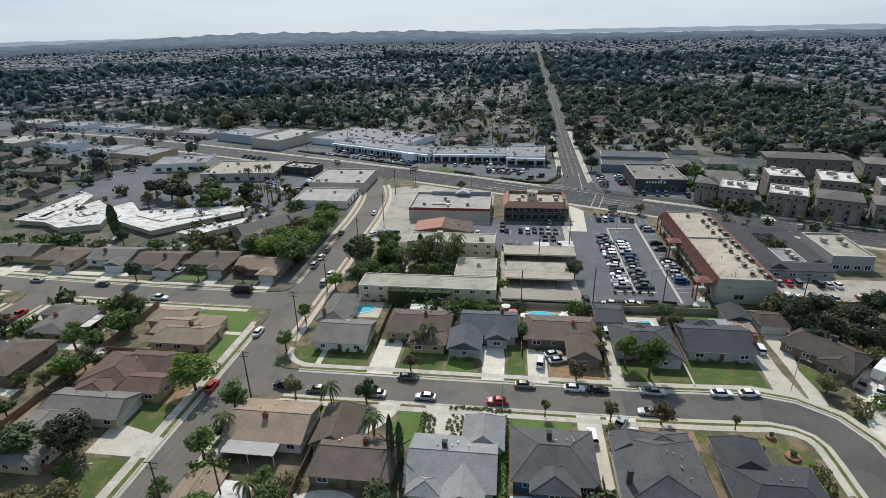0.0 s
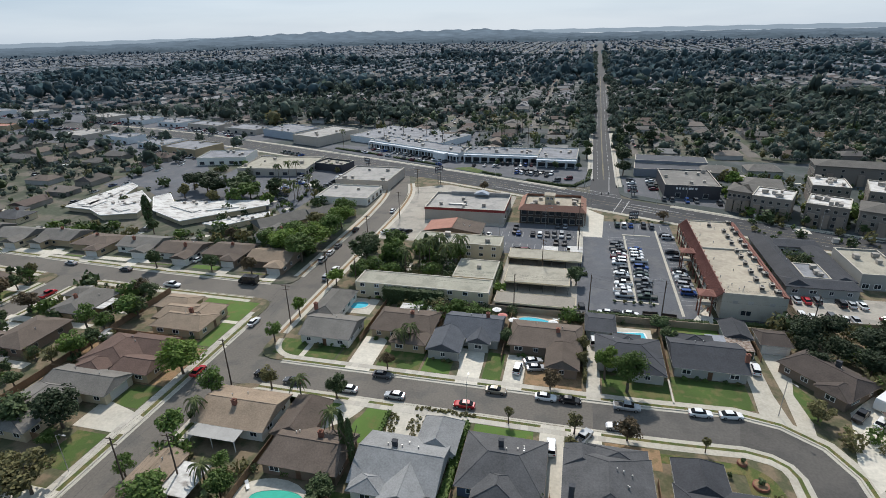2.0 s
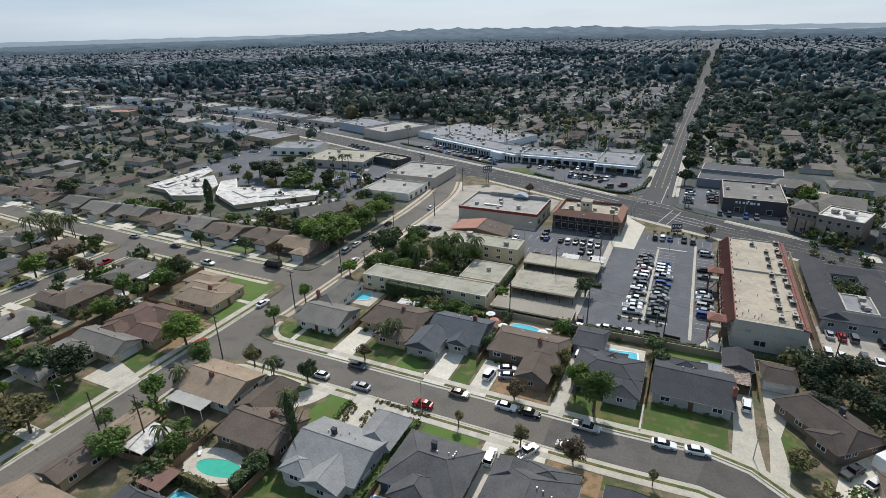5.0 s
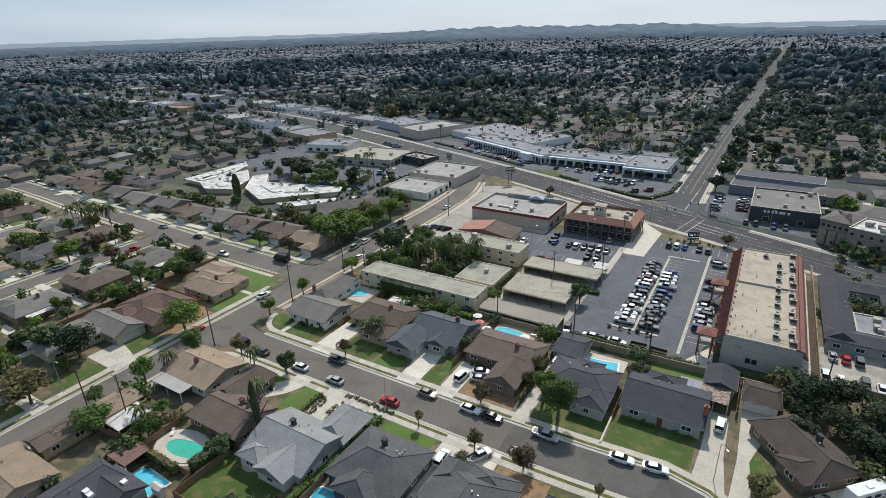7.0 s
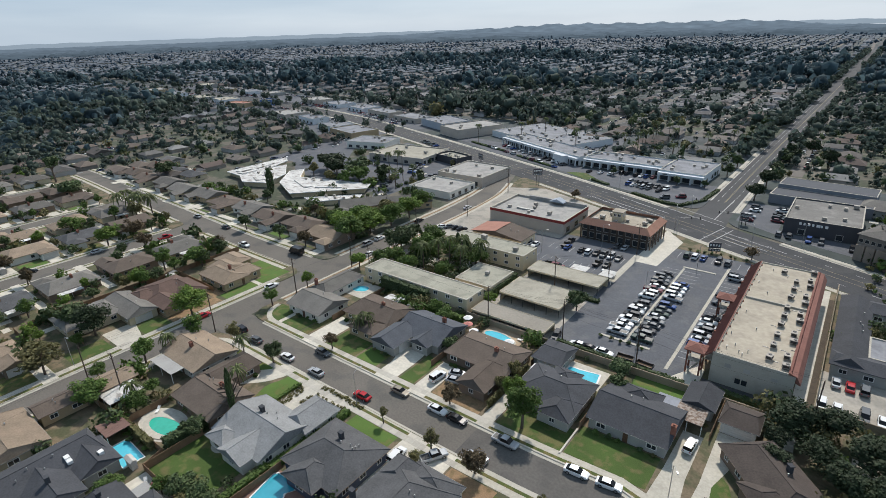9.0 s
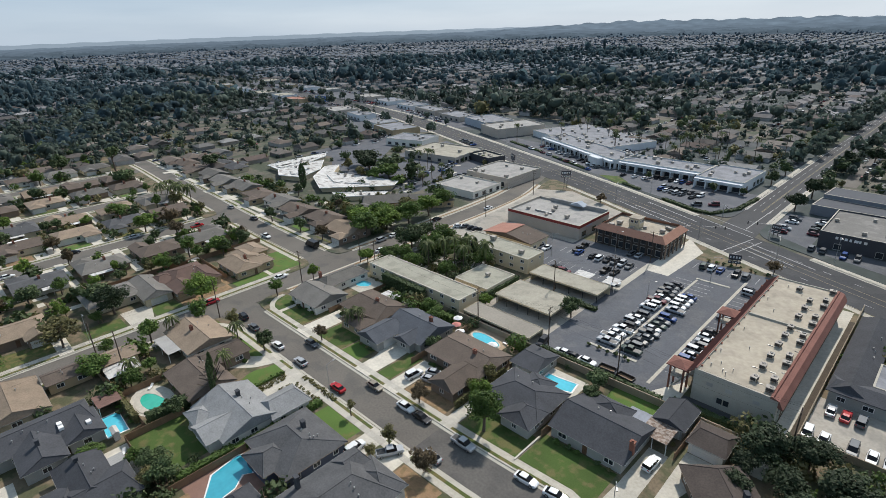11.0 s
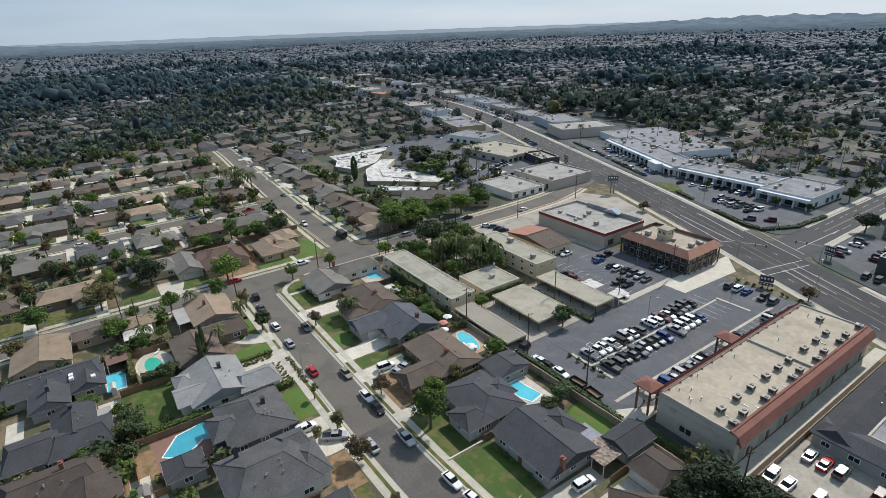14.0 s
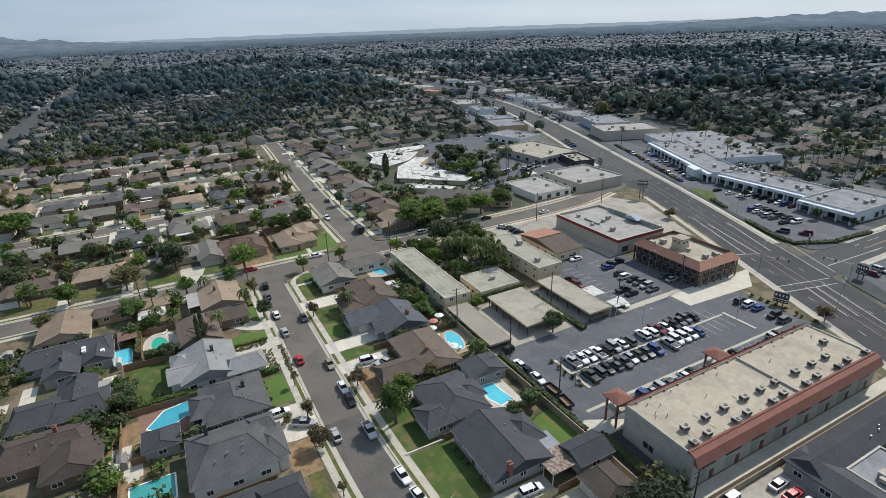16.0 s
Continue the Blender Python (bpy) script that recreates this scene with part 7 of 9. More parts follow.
for a in ((-45.5, 90.4, 6.6, 2.7, L_OLIVE, "open"), (-29.5, 90.3, 6.2, 2.8, L_DARK), (8.2, 90.2, 4.2, 1.2, L_OLIVE, "open"), (21.2, 89.9, 5.2, 2.0, L_OLIVE, "open"), (31.2, 90.2, 5.6, 2.8, L_RUST),
          (45.2, 90, 3.6, 1.0, L_OLIVE), (15.8, 103.2, 5.2, 2.5, L_RUST), (-22.3, 103.2, 5.4, 2.5, L_RUST, "open"), (68.6, 103.8, 4.8, 2.9, L_OLIVE), (32.2, 105.8, 10.4, 3.9, L_GREEN, "dense"), (27.6, 109.4, 8.6, 3.2, L_BRIGHT),
          (-69.4, 91.2, 9.4, 5.6, L_BRIGHT, "dense"), (-56.3, 84.4, 8.4, 3.6, L_GREEN, "open"), (-56.2, 71.4, 8.2, 3.9, L_GREEN, "open"), (-56, 77.3, 3.2, 1.6, L_DARK, "round"), (-55.1, 108.6, 6.6, 2.7, L_GREEN, "open"), (-54.9, 122, 6.2, 2.2, L_BRIGHT),
          (-81.6, 69.6, 9.8, 5.4, L_DEEP, "dense"), (-71.9, 54.2, 8.6, 6.4, L_OLIVE, "open"), (-69.8, 38, 8, 4.6, L_GREEN), (-58.6, 61.4, 5, 2.4, L_GREEN, "open"), (-49.4, 55.8, 6.8, 4.4, L_GREEN), (-91, 22, 9, 5, L_DARK), (-54.6, 34, 6, 3.6, L_OLIVE, "open"),
          (-79, 64.6, 4.4, 2.2, L_GREEN), (-120.6, 143.4, 7.6, 3.8, L_DARK), (-99.6, 144.6, 6.6, 3.2, L_DARK, "open"), (-85, 145.4, 6.6, 3.0, L_RUST), (-73, 158, 10.5, 6.6, L_GREEN, "dense"), (-73.4, 169, 10.5, 7, L_BRIGHT, "dense"), (-81, 163, 10, 6.4, L_BRIGHT, "dense"), (-82, 173, 9.5, 5.6, L_GREEN), (-90, 166, 9, 5.4, L_GREEN),
          (-72.4, 180, 10, 6, L_GREEN, "dense"), (-72.8, 192, 10, 6.2, L_BRIGHT, "dense"), (-77, 205.4, 9, 5.4, L_GREEN, "dense"), (-80, 186, 9, 5, L_OLIVE), (-76, 205, 7, 3.5, L_DARK), (-49.6, 161, 11.4, 6.2, L_DARK), (-43, 170, 9.6, 5.2, L_GREEN), (-46, 147, 7, 4, L_GREEN), (-52.4, 171, 8.4, 3.6, L_DARK), (-53.2, 143, 6.4, 3.6, L_BRIGHT, "round"), (-40, 161, 9.4, 5, L_GREEN),
          (-31, 166, 8, 4, L_GREEN), (-24, 153, 6, 3.4, L_GREEN), (-37, 151, 6, 3.4, L_GREEN), (-45, 152.4, 7, 4, L_GREEN), (-20, 166, 7.6, 4.2, L_GREEN), (20.6, 157, 6.4, 3.3, L_DARK), (54, 222.6, 5, 3.0, L_RUST, "open"), (-24.8, 254, 5.2, 3.2, L_RUST),
          (7.6, 300.6, 5.4, 3.0, L_DARK), (-25.6, 303.5, 5, 2.6, L_DARK), (19.6, 303.5, 4.4, 2.4, L_DARK), (42.6, 294, 9.4, 4.8, L_DEEP, "round"), (43.6, 318, 10.5, 5.4, L_DEEP, "round"), (46, 378, 12, 6.2, L_DEEP, "light"), (64, 376, 11, 6, L_DEEP, "light"), (54, 402, 11, 5.6, L_DEEP, "light"), (75, 122.6, 5.4, 3.2, L_DEEP), (85.4, 122.2, 7, 4.4, L_DEEP, "dense"), (24.2, 330, 8, 4.2, L_DARK), (24.6, 352, 8, 4.4, L_DARK), (43.6, 346, 8, 4.4, L_DARK), (45, 372, 9, 5, L_DARK), (92, 278, 9, 5.4, L_BRIGHT), (85.4, 262, 5, 2.6, L_BRIGHT), (84.6, 252, 5, 2.4, L_BRIGHT),
          (107, 247, 7, 3.5, L_DARK), (122, 244, 7, 3.4, L_BRIGHT), (106, 226, 5, 2.4, L_DARK), (123, 219, 5, 2.4, L_DARK), (140, 212, 5, 2.6, L_DARK), (158, 206, 6, 3, L_DARK),
          (75.6, 134.4, 7.4, 5, L_DEEP, "dense"), (82.4, 138.2, 7, 4.6, L_DEEP, "dense"), (89, 131, 7.8, 5.6, L_DEEP, "dense"), (81, 128, 6.2, 4, L_DEEP, "dense"), (91.6, 121.6, 7, 4.8, L_DEEP, "dense"), (98, 139, 7.6, 5, L_DEEP, "dense"), (73.6, 129, 5, 3, L_DEEP), (41.6, 133.6, 5.4, 3.2, L_DARK, "round"),
          (43.4, 128.4, 4.6, 2.4, L_DARK), (22.6, 113.6, 4.4, 1.8, L_OLIVE), (22.4, 119, 5, 2.0, L_OLIVE), (-21, 64.6, 4.6, 2.6, L_DARK), (-38.4, 61, 5.4, 3, L_GREEN), (-42, 66.4, 4.6, 2.6, L_GREEN, "open"),
          (-7.4, 55.2, 5.2, 3.0, L_DARK), (-2.4, 55.8, 6.2, 3.2, L_DARK), (-11.4, 53.2, 3.8, 2.2, L_GREEN), (-19.2, 47.6, 3.8, 2.9, L_GREEN), (0, 46.4, 3.8, 2.6, L_GREEN), (-4, 53.2, 4.4, 2.6, L_OLIVE), (22.4, 52.6, 4.2, 2.6, L_BRIGHT), (20.6, 85.4, 3.2, 1.6, L_OLIVE, "open"), (20.4, 80, 3.4, 1.6, L_OLIVE, "open"), (3.4, 119.6, 4.8, 2.6, L_DARK), (-6.8, 131, 4.6, 3, L_GREEN),
          (-11.6, 132.6, 4.4, 2.8, L_GREEN), (-1.8, 146.6, 4.2, 2.2, L_BRIGHT), (-152, 222, 12, 8.2, L_DEEP, "round"), (-140, 226, 12, 8.0, L_DARK, "round"), (-131, 219, 11, 7.2, L_GREEN, "round"), (-162, 229, 12, 8.0, L_DEEP, "round"), (-125, 230, 10, 6.4, L_DARK), (-146, 238, 10, 6.6, L_DARK), (-135, 212, 9, 5, L_GREEN), (-146, 212, 8, 4.4, L_OLIVE),
          (-104.6, 122, 6.4, 3.4, L_DARK, "open"), (-100.4, 112, 7, 3.8, L_DARK, "open"), (-104.4, 104, 6, 3.2, L_GREEN, "open"), (-100.6, 96, 6.2, 3.2, L_DARK, "open"), (-104.4, 88, 5.4, 2.8, L_OLIVE, "open"), (-104.2, 78, 5.6, 3, L_DARK, "open"), (-172, 232, 11, 6.8, L_DEEP, "round"), (-167, 218, 8, 4, L_OLIVE), (-104, 190, 6, 3, L_OLIVE, "open"), (-90, 178, 6.6, 3.4, L_DARK), (-110, 172, 6, 3.2, L_RUST), (-146, 172, 7, 3.6, L_DARK)):
    tree(*a)
for x, y, h, r in ((-20.4, 73.6, 11.6, 0.7), (-18.4, 72.4, 11.2, 0.7), (-156, 181.5, 13, 1.9), (-31, 170.6, 8.5, 1.2), (-27.6, 171.4, 7.6, 1.1)):
    tree(x, y, h, r, L_DARK, "column", where="of tall narrow columnar habit", group="cypresses")
for x, y, h in ((-36, 86.6, 7.2), (-24.6, 78, 7.4), (-19.4, 113.4, 6.4), (-21.6, 112, 5.6), (-24, 164, 9), (-27, 160, 9.4), (-21, 158, 8.6), (-30, 158, 8.8), (-33.5, 154, 8), (-17.6, 165, 8.8), 
                (-120.4, 238, 15), (-114.4, 235, 16), (-125, 236, 14), (-112, 226, 9), (-108, 222, 8), (-118, 228, 8.4), (-110, 238, 8.6), (-38.8, 353, 13), (-31, 363, 14), (-26, 334, 12), (-67, 346, 14), (-54, 407, 13), (-48, 414, 15), (-34, 400, 13), (-24, 393, 14), (-134, 336, 13), (-8, 345, 11), (-54.4, 77, 6), (-42.6, 62.6, 5), (-68.9, 349, 14), (-87, 375, 15), (-30, 352, 14), (-29.8, 365, 13), (-50.8, 418, 15), (-35, 396, 14), (-14.2, 370, 15), (-39, 440, 14), (-22, 408, 13), (-112, 356, 13), (-105, 378, 14), (4, 372, 14), (14, 392, 13)):
    grove = 150 < y < 170
    palm(x, y, h + 1.5 * grove, 3.1 if grove else 2.3)
for x, y, h in ((-178.4, 127.9, 9.6), (-181, 124.4, 9.2), (-186.4, 121.6, 10), (-176, 131, 8.8), (-184, 128.6, 9.4), (-190, 127, 9.8), (-179.4, 132.2, 8.6)):
    palm(x, y, h, 3.2)
hedge(-34.6, -16.4, 134.4, 136.4, 4.8)
for x, y, ln, rz in ((2, 273.4, 17, -22), (14, 269.4, 9, -4), (21.6, 276, 15, 62), (25.4, 293, 19, 85), (-77, 310.2, 34, -24.5), (-122, 330.4, 40, -21.5), (-26, 286.6, 12, -24)):
    hedge(x - ln / 2, x + ln / 2, y - 0.9, y + 0.9, 0.9, label="low dark hedge along a lot by the boulevard", turn=rz)
hedge(-0.9, 0.6, 68, 88, 1.5, L_GREEN)
hedge(-17.0, -16.2, 79.0, 88.6, 0.8, L_GREEN)
hedge(24, 54.8, 137.3, 138.4, 1.9)
hedge(22.9, 23.5, 107, 124, 2.0, L_OLIVE)
hedge(-57.0 + 3, -52.6, 76, 87, 1.3, L_GREEN)
hedge(-16, -2, 131.6, 133.4, 2.4, L_GREEN)
hedge(-4.8, -3.2, 146, 165, 2.6, L_DARK)
hedge(56.6, 76, 139.4, 141.0, 1.3)
hedge(-1, 24, 145 + 19.2, 166, 0.9, L_DARK)
hedge(-1.2, 0.5, 57, 67.8, 2.0, L_GREEN)
hedge(-41, -24, 57.0, 58.1, 2.3, L_OLIVE)
hedge(-22.6, -20.4, 59, 68.6, 3.0, L_DARK)
SH = random.Random(12)
for x0, x1, y, n in ((-48, -35, 108.9, 5), (-30, -24, 115, 3), (-13.6, -7, 108.8, 3), (6, 14, 114.6, 4), (27, 33, 111.8, 3), (43, 57, 113, 5), (-52, -39, 87, 5), (-33, -27, 84, 2), (2, 15, 83.8, 4), (-90, -76, 104.8, 4),
                    (38, 50, 84.4, 4), (57, 63, 127.2, 3), (-40, -32, 136, 3), (-36, -24, 56.4, 5), (-46, -40, 58, 4), (-58 + 3, -49, 68, 3), (31, 44, 148, 6), (33, 54, 220, 8)):
    for i in range(n):
        shrub(x0 + (i + SH.uniform(0.2, 0.8)) * (x1 - x0) / n, y + SH.uniform(-0.3, 0.3), SH.uniform(0.6, 1.1), SH.uniform(0.8, 1.5), SH.choice((L_GREEN, L_DARK, L_OLIVE)))


def flower_beds():
    """Low tufts planted in loose rows in gravel beds before a house."""
    g = np.random.RandomState(9)
    spots = [(x, y) for x in np.arange(-15.9, -14.2, 0.8) for y in np.arange(79.6, 88.8, 0.85)]
    spots += [(x, y) for x in np.arange(-11.4, -0.4, 0.95) for y in np.arange(82.0, 88.7, 0.8) if (y > 86 or x < -8) and x + 11.6 > 0.12 * (85.6 - y) ** 2]
    spots += [(x, y) for x in np.arange(-11.4, 1.2, 0.95) for y in (90.75, 91.2)]
    cs, ns, ss = [], [], []
    for x, y in spots:
        if g.uniform() < 0.12:
            continue
        r = g.uniform(0.3, 0.52)
        p = g.normal(0, 1, (46, 3))
        p /= np.linalg.norm(p, axis=1)[:, None]
        ns.append(p)
        cs.append(np.array((x + g.uniform(-0.3, 0.3), y + g.uniform(-0.25, 0.25), 0.36)) + p * g.uniform(0.6, 1.1, (46, 1)) * np.array((r, r, 0.22)))
        ss.append(np.full((46, 1), 0.10))
    NPR.seed(3)
    q = leaf_quads(np.concatenate(cs), np.concatenate(ns), np.concatenate(ss), 0.3)
    tagged(new("bed_planting", quads("bed_planting", q, L_OLIVE)), "rows of low tufted plants in pale gravel beds", "plants", "", "stuff")


flower_beds()
# large trees among the tract houses
LARGE = []
for x, y, h, r, m, shape in ((-154, 13, 12, 7.0, L_GREEN, "round"), (-150.5, 51.5, 5.5, 3.0, L_DARK, "round"), (-90.7, 67.5, 7.5, 4.0, L_DARK, "round"), (-108.4, 53, 7, 3.6, L_DARK, "round"),
                            (-151, 101.4, 8.5, 4.4, L_BRIGHT, "round"), (-151.4, 112, 8, 4.2, L_RUST, "open"), (-135, 108.6, 7, 3.6, L_RUST, "open"), (-178, 99, 7.5, 4.6, L_GREEN, "open"), (-240, 80.5, 8, 4.0, L_DARK, "round"),
                            (-199.4, 60, 7.5, 3.9, L_BRIGHT, "round"), (-259, 15, 9.5, 5.0, L_DARK, "round"), (-284, 118, 15, 4.0, L_DARK, "round"), (-240, 120, 10, 6.0, L_DARK, "round"), (-234, 148.6, 11, 5.6, L_DARK, "round"),
                            (-102.9, 111.4, 7.5, 4.0, L_GREEN, "round"), (-176.6, 72.2, 7.5, 2.4, L_DARK, "round"), (-176.6, 75.6, 7.2, 2.2, L_DARK, "round"), (-157.4, 62.4, 5.5, 3.0, L_RUST, "open"), (-178, 86.3, 5.5, 2.8, L_BRIGHT, "open"),
                            (-219, 12.6, 7, 4.0, L_GREEN, "open"), (-158, 30.6, 6, 3.4, L_BRIGHT, "open"), (-176, 56, 8, 3.8, L_DARK, "open"), (-262, 50, 9, 4.6, L_DARK, "open"), (-279, 88, 9, 4.6, L_GREEN, "open"), (-302, 104, 11, 5.4, L_DARK, "open"), (-304, 70, 11, 5.6, L_DARK, "open"), (-303, 36, 10, 5.2, L_DARK, "open")):
    while any(a - 1.6 < x < b0 + 1.6 and c - 1.6 < y < d + 1.6 for a, b0, c, d in HOUSE_BOXES):
        y += 1.0
    LARGE.append((x, y, 1.2 * r))
    tree(x, y, 1.1 * h, 1.25 * r, m, shape, group="trees among the houses", where="standing tall among tract houses")
# smaller trees among the tract houses
RT = random.Random(3)
count = 0
while count < 170:
    x, y = RT.uniform(-335, -72), RT.uniform(-50, 128)
    if any(abs(x - c) < 6.4 for c in (-62, -143.8, -208, -272)) or any(a - 2 < x < b0 + 2 and c - 2 < y < d + 2 for a, b0, c, d in HOUSE_BOXES) or (x > -99 and y > 60) or any(math.hypot(x - a, y - c) < r + 2.5 for a, c, r in LARGE):
        continue
    h = RT.uniform(4.5, 9)
    tree(x, y, h, h * RT.uniform(0.36, 0.5), RT.choice((L_DARK, L_GREEN, L_OLIVE, L_DARK, L_BRIGHT, L_RUST)), "light" if x < -112 else "open", group="trees among the houses", where="between tract houses")
    count += 1

# ---------------------------------------------------------------- pools, walls, fences, sheds
def pool(pts, water, coping=0.6, label="swimming pool of turquoise water with a pale coping"):
    cx, cy = np.mean([p[0] for p in pts]), np.mean([p[1] for p in pts])
    q = [(x - cx, y - cy) for x, y in pts]
    t = thing("swimming_pool", pose(cx, cy, 0.15), label, "swimming pool", "pools")
    b = bmesh.new()
    out = []
    for x, y in q:
        r = math.hypot(x, y)
        out.append((x * (r + coping) / r, y * (r + coping) / r))
    n = len(q)
    rings = [[(x, y, z) for x, y in p] for p, z in ((out, 0.0), (out, 0.13), (q, 0.13), (q, 0.0))]
    vs = [[b.verts.new(p) for p in r] for r in rings]
    for a, c in zip(vs, vs[1:]):
        for i in range(n):
            b.faces.new((a[i], a[(i + 1) % n], c[(i + 1) % n], c[i]))
    part("coping", b, TRIM if coping < 0.5 else DRIVE, t)
    part("water", prism(bmesh.new(), q, 0.0, 0.075), water, t)
    return t


def blob(cx, cy, rx, ry, n=22, k=0.16, ph=0.6):
    return [(cx + rx * math.cos(a) * (1 + k * math.sin(2 * a + ph)), cy + ry * math.sin(a) * (1 + k * math.sin(2 * a + ph))) for a in (6.2832 * i / n for i in range(n))]


pool(blob(-28.6, 62.5, 4.4, 2.3), POOL_TURQ, 1.5)
pool([(-31.6, 51.8), (-23.8, 51.8), (-23.6, 55.6), (-31.4, 55.9)], POOL_CYAN, 0.35)
pool([(7.1, 58.7), (2.3, 62.2), (1.1, 67.8), (1.6, 68.6), (6.4, 69.0), (7.3, 67.7), (6.4, 66.2), (8.4, 63.8), (8.9, 61.0)], POOL_BLUE, 0.35)
pool([(23.6, 55.6), (30, 55.6), (30, 63.2), (23.6, 63.2)], mat("green_blue_pool_water", (0.055, 0.29, 0.28), 0.06, 0.1, 0.25, 1.2, 0.1), 0.4)
pool(blob(-41, 131.6, 2.4, 2.2), POOL_CYAN, 0.5)
pool(blob(10.3, 132.2, 4.2, 2.1, ph=2.6), POOL_CYAN, 0.5)
pool([(30.9, 127.5), (31.0, 131.0), (33.6, 131.0), (38.0, 131.8), (38.6, 128.4), (35.4, 127.2)], POOL_CYAN, 0.45)
slab("terrace", -0.6, 14, 57, 69.4, mat("red_brick_paving", (0.22, 0.13, 0.10), 0.9, 0.2, 0.6, 6, 0.2), 0.162, "reddish paved pool terrace", "terrace")


def wall_line(name, pts, h, th, material, label, cat="wall", seg=3.0, group="boundary walls"):
    """A wall or fence of panels between posts along a line."""
    t = thing(name, pose(pts[0][0], pts[0][1], 0.13), label, cat, group)
    for (xa, ya), (xb, yb) in zip(pts, pts[1:]):
        ln = math.hypot(xb - xa, yb - ya)
        n = max(1, round(ln / seg))
        ang = math.degrees(math.atan2(yb - ya, xb - xa))
        key = ("panel", round(ln / n, 2), h, th, material.name)
        if key not in CROWNS:
            b = bmesh.new()
            loft(b, [[(x, -y, -0.1), (x, y, -0.1), (x, y, z), (x, -y, z)] for x, y, z in ((-0.09, th / 2 + 0.05, h + 0.08), (0.09, th / 2 + 0.05, h + 0.08), (0.1, th / 2, h), (ln / n - 0.08, th / 2, h))])
            CROWNS[key] = mesh_of("panel", b, material)
        for i in range(n):
            f = i / n
            put("panel", CROWNS[key], t, pose(xa + (xb - xa) * f - pts[0][0], ya + (yb - ya) * f - pts[0][1], 0, 0, 0, ang))
    return t


wall_line("block_wall", [(-34, 137.6 - 1.6), (-3, 136.2), (20, 136.2), (55, 138.5 - 1.6), (79, 137)], 1.9, 0.2, BLOCKW, "brown concrete block wall behind the houses")
wall_line("block_wall", [(79, 145), (118, 145)], 1.7, 0.2, BLOCKW, "low concrete block wall by a parking lot")
wall_line("block_wall", [(78.8, 145), (78.8, 214)], 1.5, 0.2, BLOCKW, "concrete block wall beside an alley")
for x, ya, yb in ((-33.2, 113, 136), (-14.6, 118, 136), (3.6, 112, 136), (23.2, 126, 136), (41.8, 112.4, 136), (63.6, 124, 137)):
    wall_line("fence", [(x, ya), (x, yb)], 1.7, 0.08, FENCE, "weathered wooden fence between back yards", "fence", 2.4, "garden fences")
for x, ya, yb in ((-36.4, 58.2, 76), (-19.8, 54, 66), (0.9, 54, 70), (17.4, 56, 74), (35.6, 54, 80)):
    wall_line("fence", [(x, ya), (x, yb)], 1.7, 0.08, FENCE, "weathered wooden fence between back yards", "fence", 2.4, "garden fences")
wall_line("fence", [(-47, 57), (-40, 58.2), (-21, 58.2), (-19.8, 54), (0.9, 54), (35.6, 54)], 1.7, 0.08, FENCE, "weathered wooden fence along rear gardens", "fence", 2.4, "garden fences")
wall_line("fence", [(-102.6, 60), (-102.4, 104), (-102.4, 128)], 1.8, 0.08, FENCE, "long reddish wooden rear fence", "fence", 2.4, "garden fences")
for y in (65.6, 86, 103.6):
    wall_line("fence", [(-102.4, y), (-79, y)], 1.7, 0.08, FENCE, "reddish wooden fence between gardens", "fence", 2.4, "garden fences")
for y in (56.6, 36.6, 16.6, -4):
    wall_line("fence", [(-102.4, y), (-80, y)], 1.7, 0.08, FENCE, "weathered wooden fence between gardens", "fence", 2.4, "garden fences")
wall_line("fence", [(-56, 57), (-47, 57)], 1.7, 0.08, BLOCKW, "low plastered wall by the walk", "fence", 2.4, "garden fences")


def awning(x0, x1, y0, y1, h, material, label, name="patio_cover"):
    t = thing(name, pose((x0 + x1) / 2, (y0 + y1) / 2, 0.15), label, "patio cover", "patio covers")
    w, d = x1 - x0, y1 - y0
    b = bmesh.new()
    n = 12
    zs = [0.06 if i % 2 else 0.0 for i in range(n + 1)]
    loft(b, [[(-w / 2 + i * w / n, y, z0) for y, z0 in ((-d / 2, h + z), (d / 2, h + z + 0.1), (d / 2, h + z + 0.17), (-d / 2, h + z + 0.07))] for i, z in enumerate(zs)])
    part("cover", b, material, t)
    for x in (-w / 2 + 0.1, 0, w / 2 - 0.1):
        part("post", box(bmesh.new(), x - 0.06, x + 0.06, -d / 2 + 0.08, -d / 2 + 0.2, -0.1, h), TRIM, t)
    return t


awning(-52.4, -42, 71, 74.8, 2.5, mat("grey_patio_sheet", (0.34, 0.33, 0.31), 0.8, 0.15, 0.3, 4, 0.1), "flat grey patio cover on posts")
awning(56.4, 62, 123.8, 129.6, 2.6, R_RUST, "rusty corrugated carport roof on posts")
awning(-27, -21, 127.6, 130.6, 2.7, R_WHITE, "white patio cover at a rear wall")
awning(-37.6, -31.9, 52.6, 57.4, 2.4, mat("red_brown_timber", (0.17, 0.10, 0.08), 0.85, 0.25, 0.4, 5, 0.3), "red-brown timber poolside shelter on posts")
awning(-14, -10.7, 48.9, 52, 2.5, mat("grey_patio_sheet", (0.34, 0.33, 0.31), 0.8, 0.15, 0.3, 4, 0.1), "small grey patio cover with slats")
awning(-50, -42.6, 57.6, 65, 2.2, R_WHITE, "white corrugated patio cover")
awning(-48.6, -44, 33, 42, 2.4, R_WHITE, "white patio cover beside a rear garden")
awning(52, 57.6, 125.6, 130, 2.5, R_COOL, "grey patio cover behind a house")
awning(8.4, 14, 177.4, 181.6, 2.3, R_WHITE, "white canopy roof in an alley")
awning(18.2, 22.4, 178, 183, 2.4, R_WHITE, "white canopy roof beside a pole")
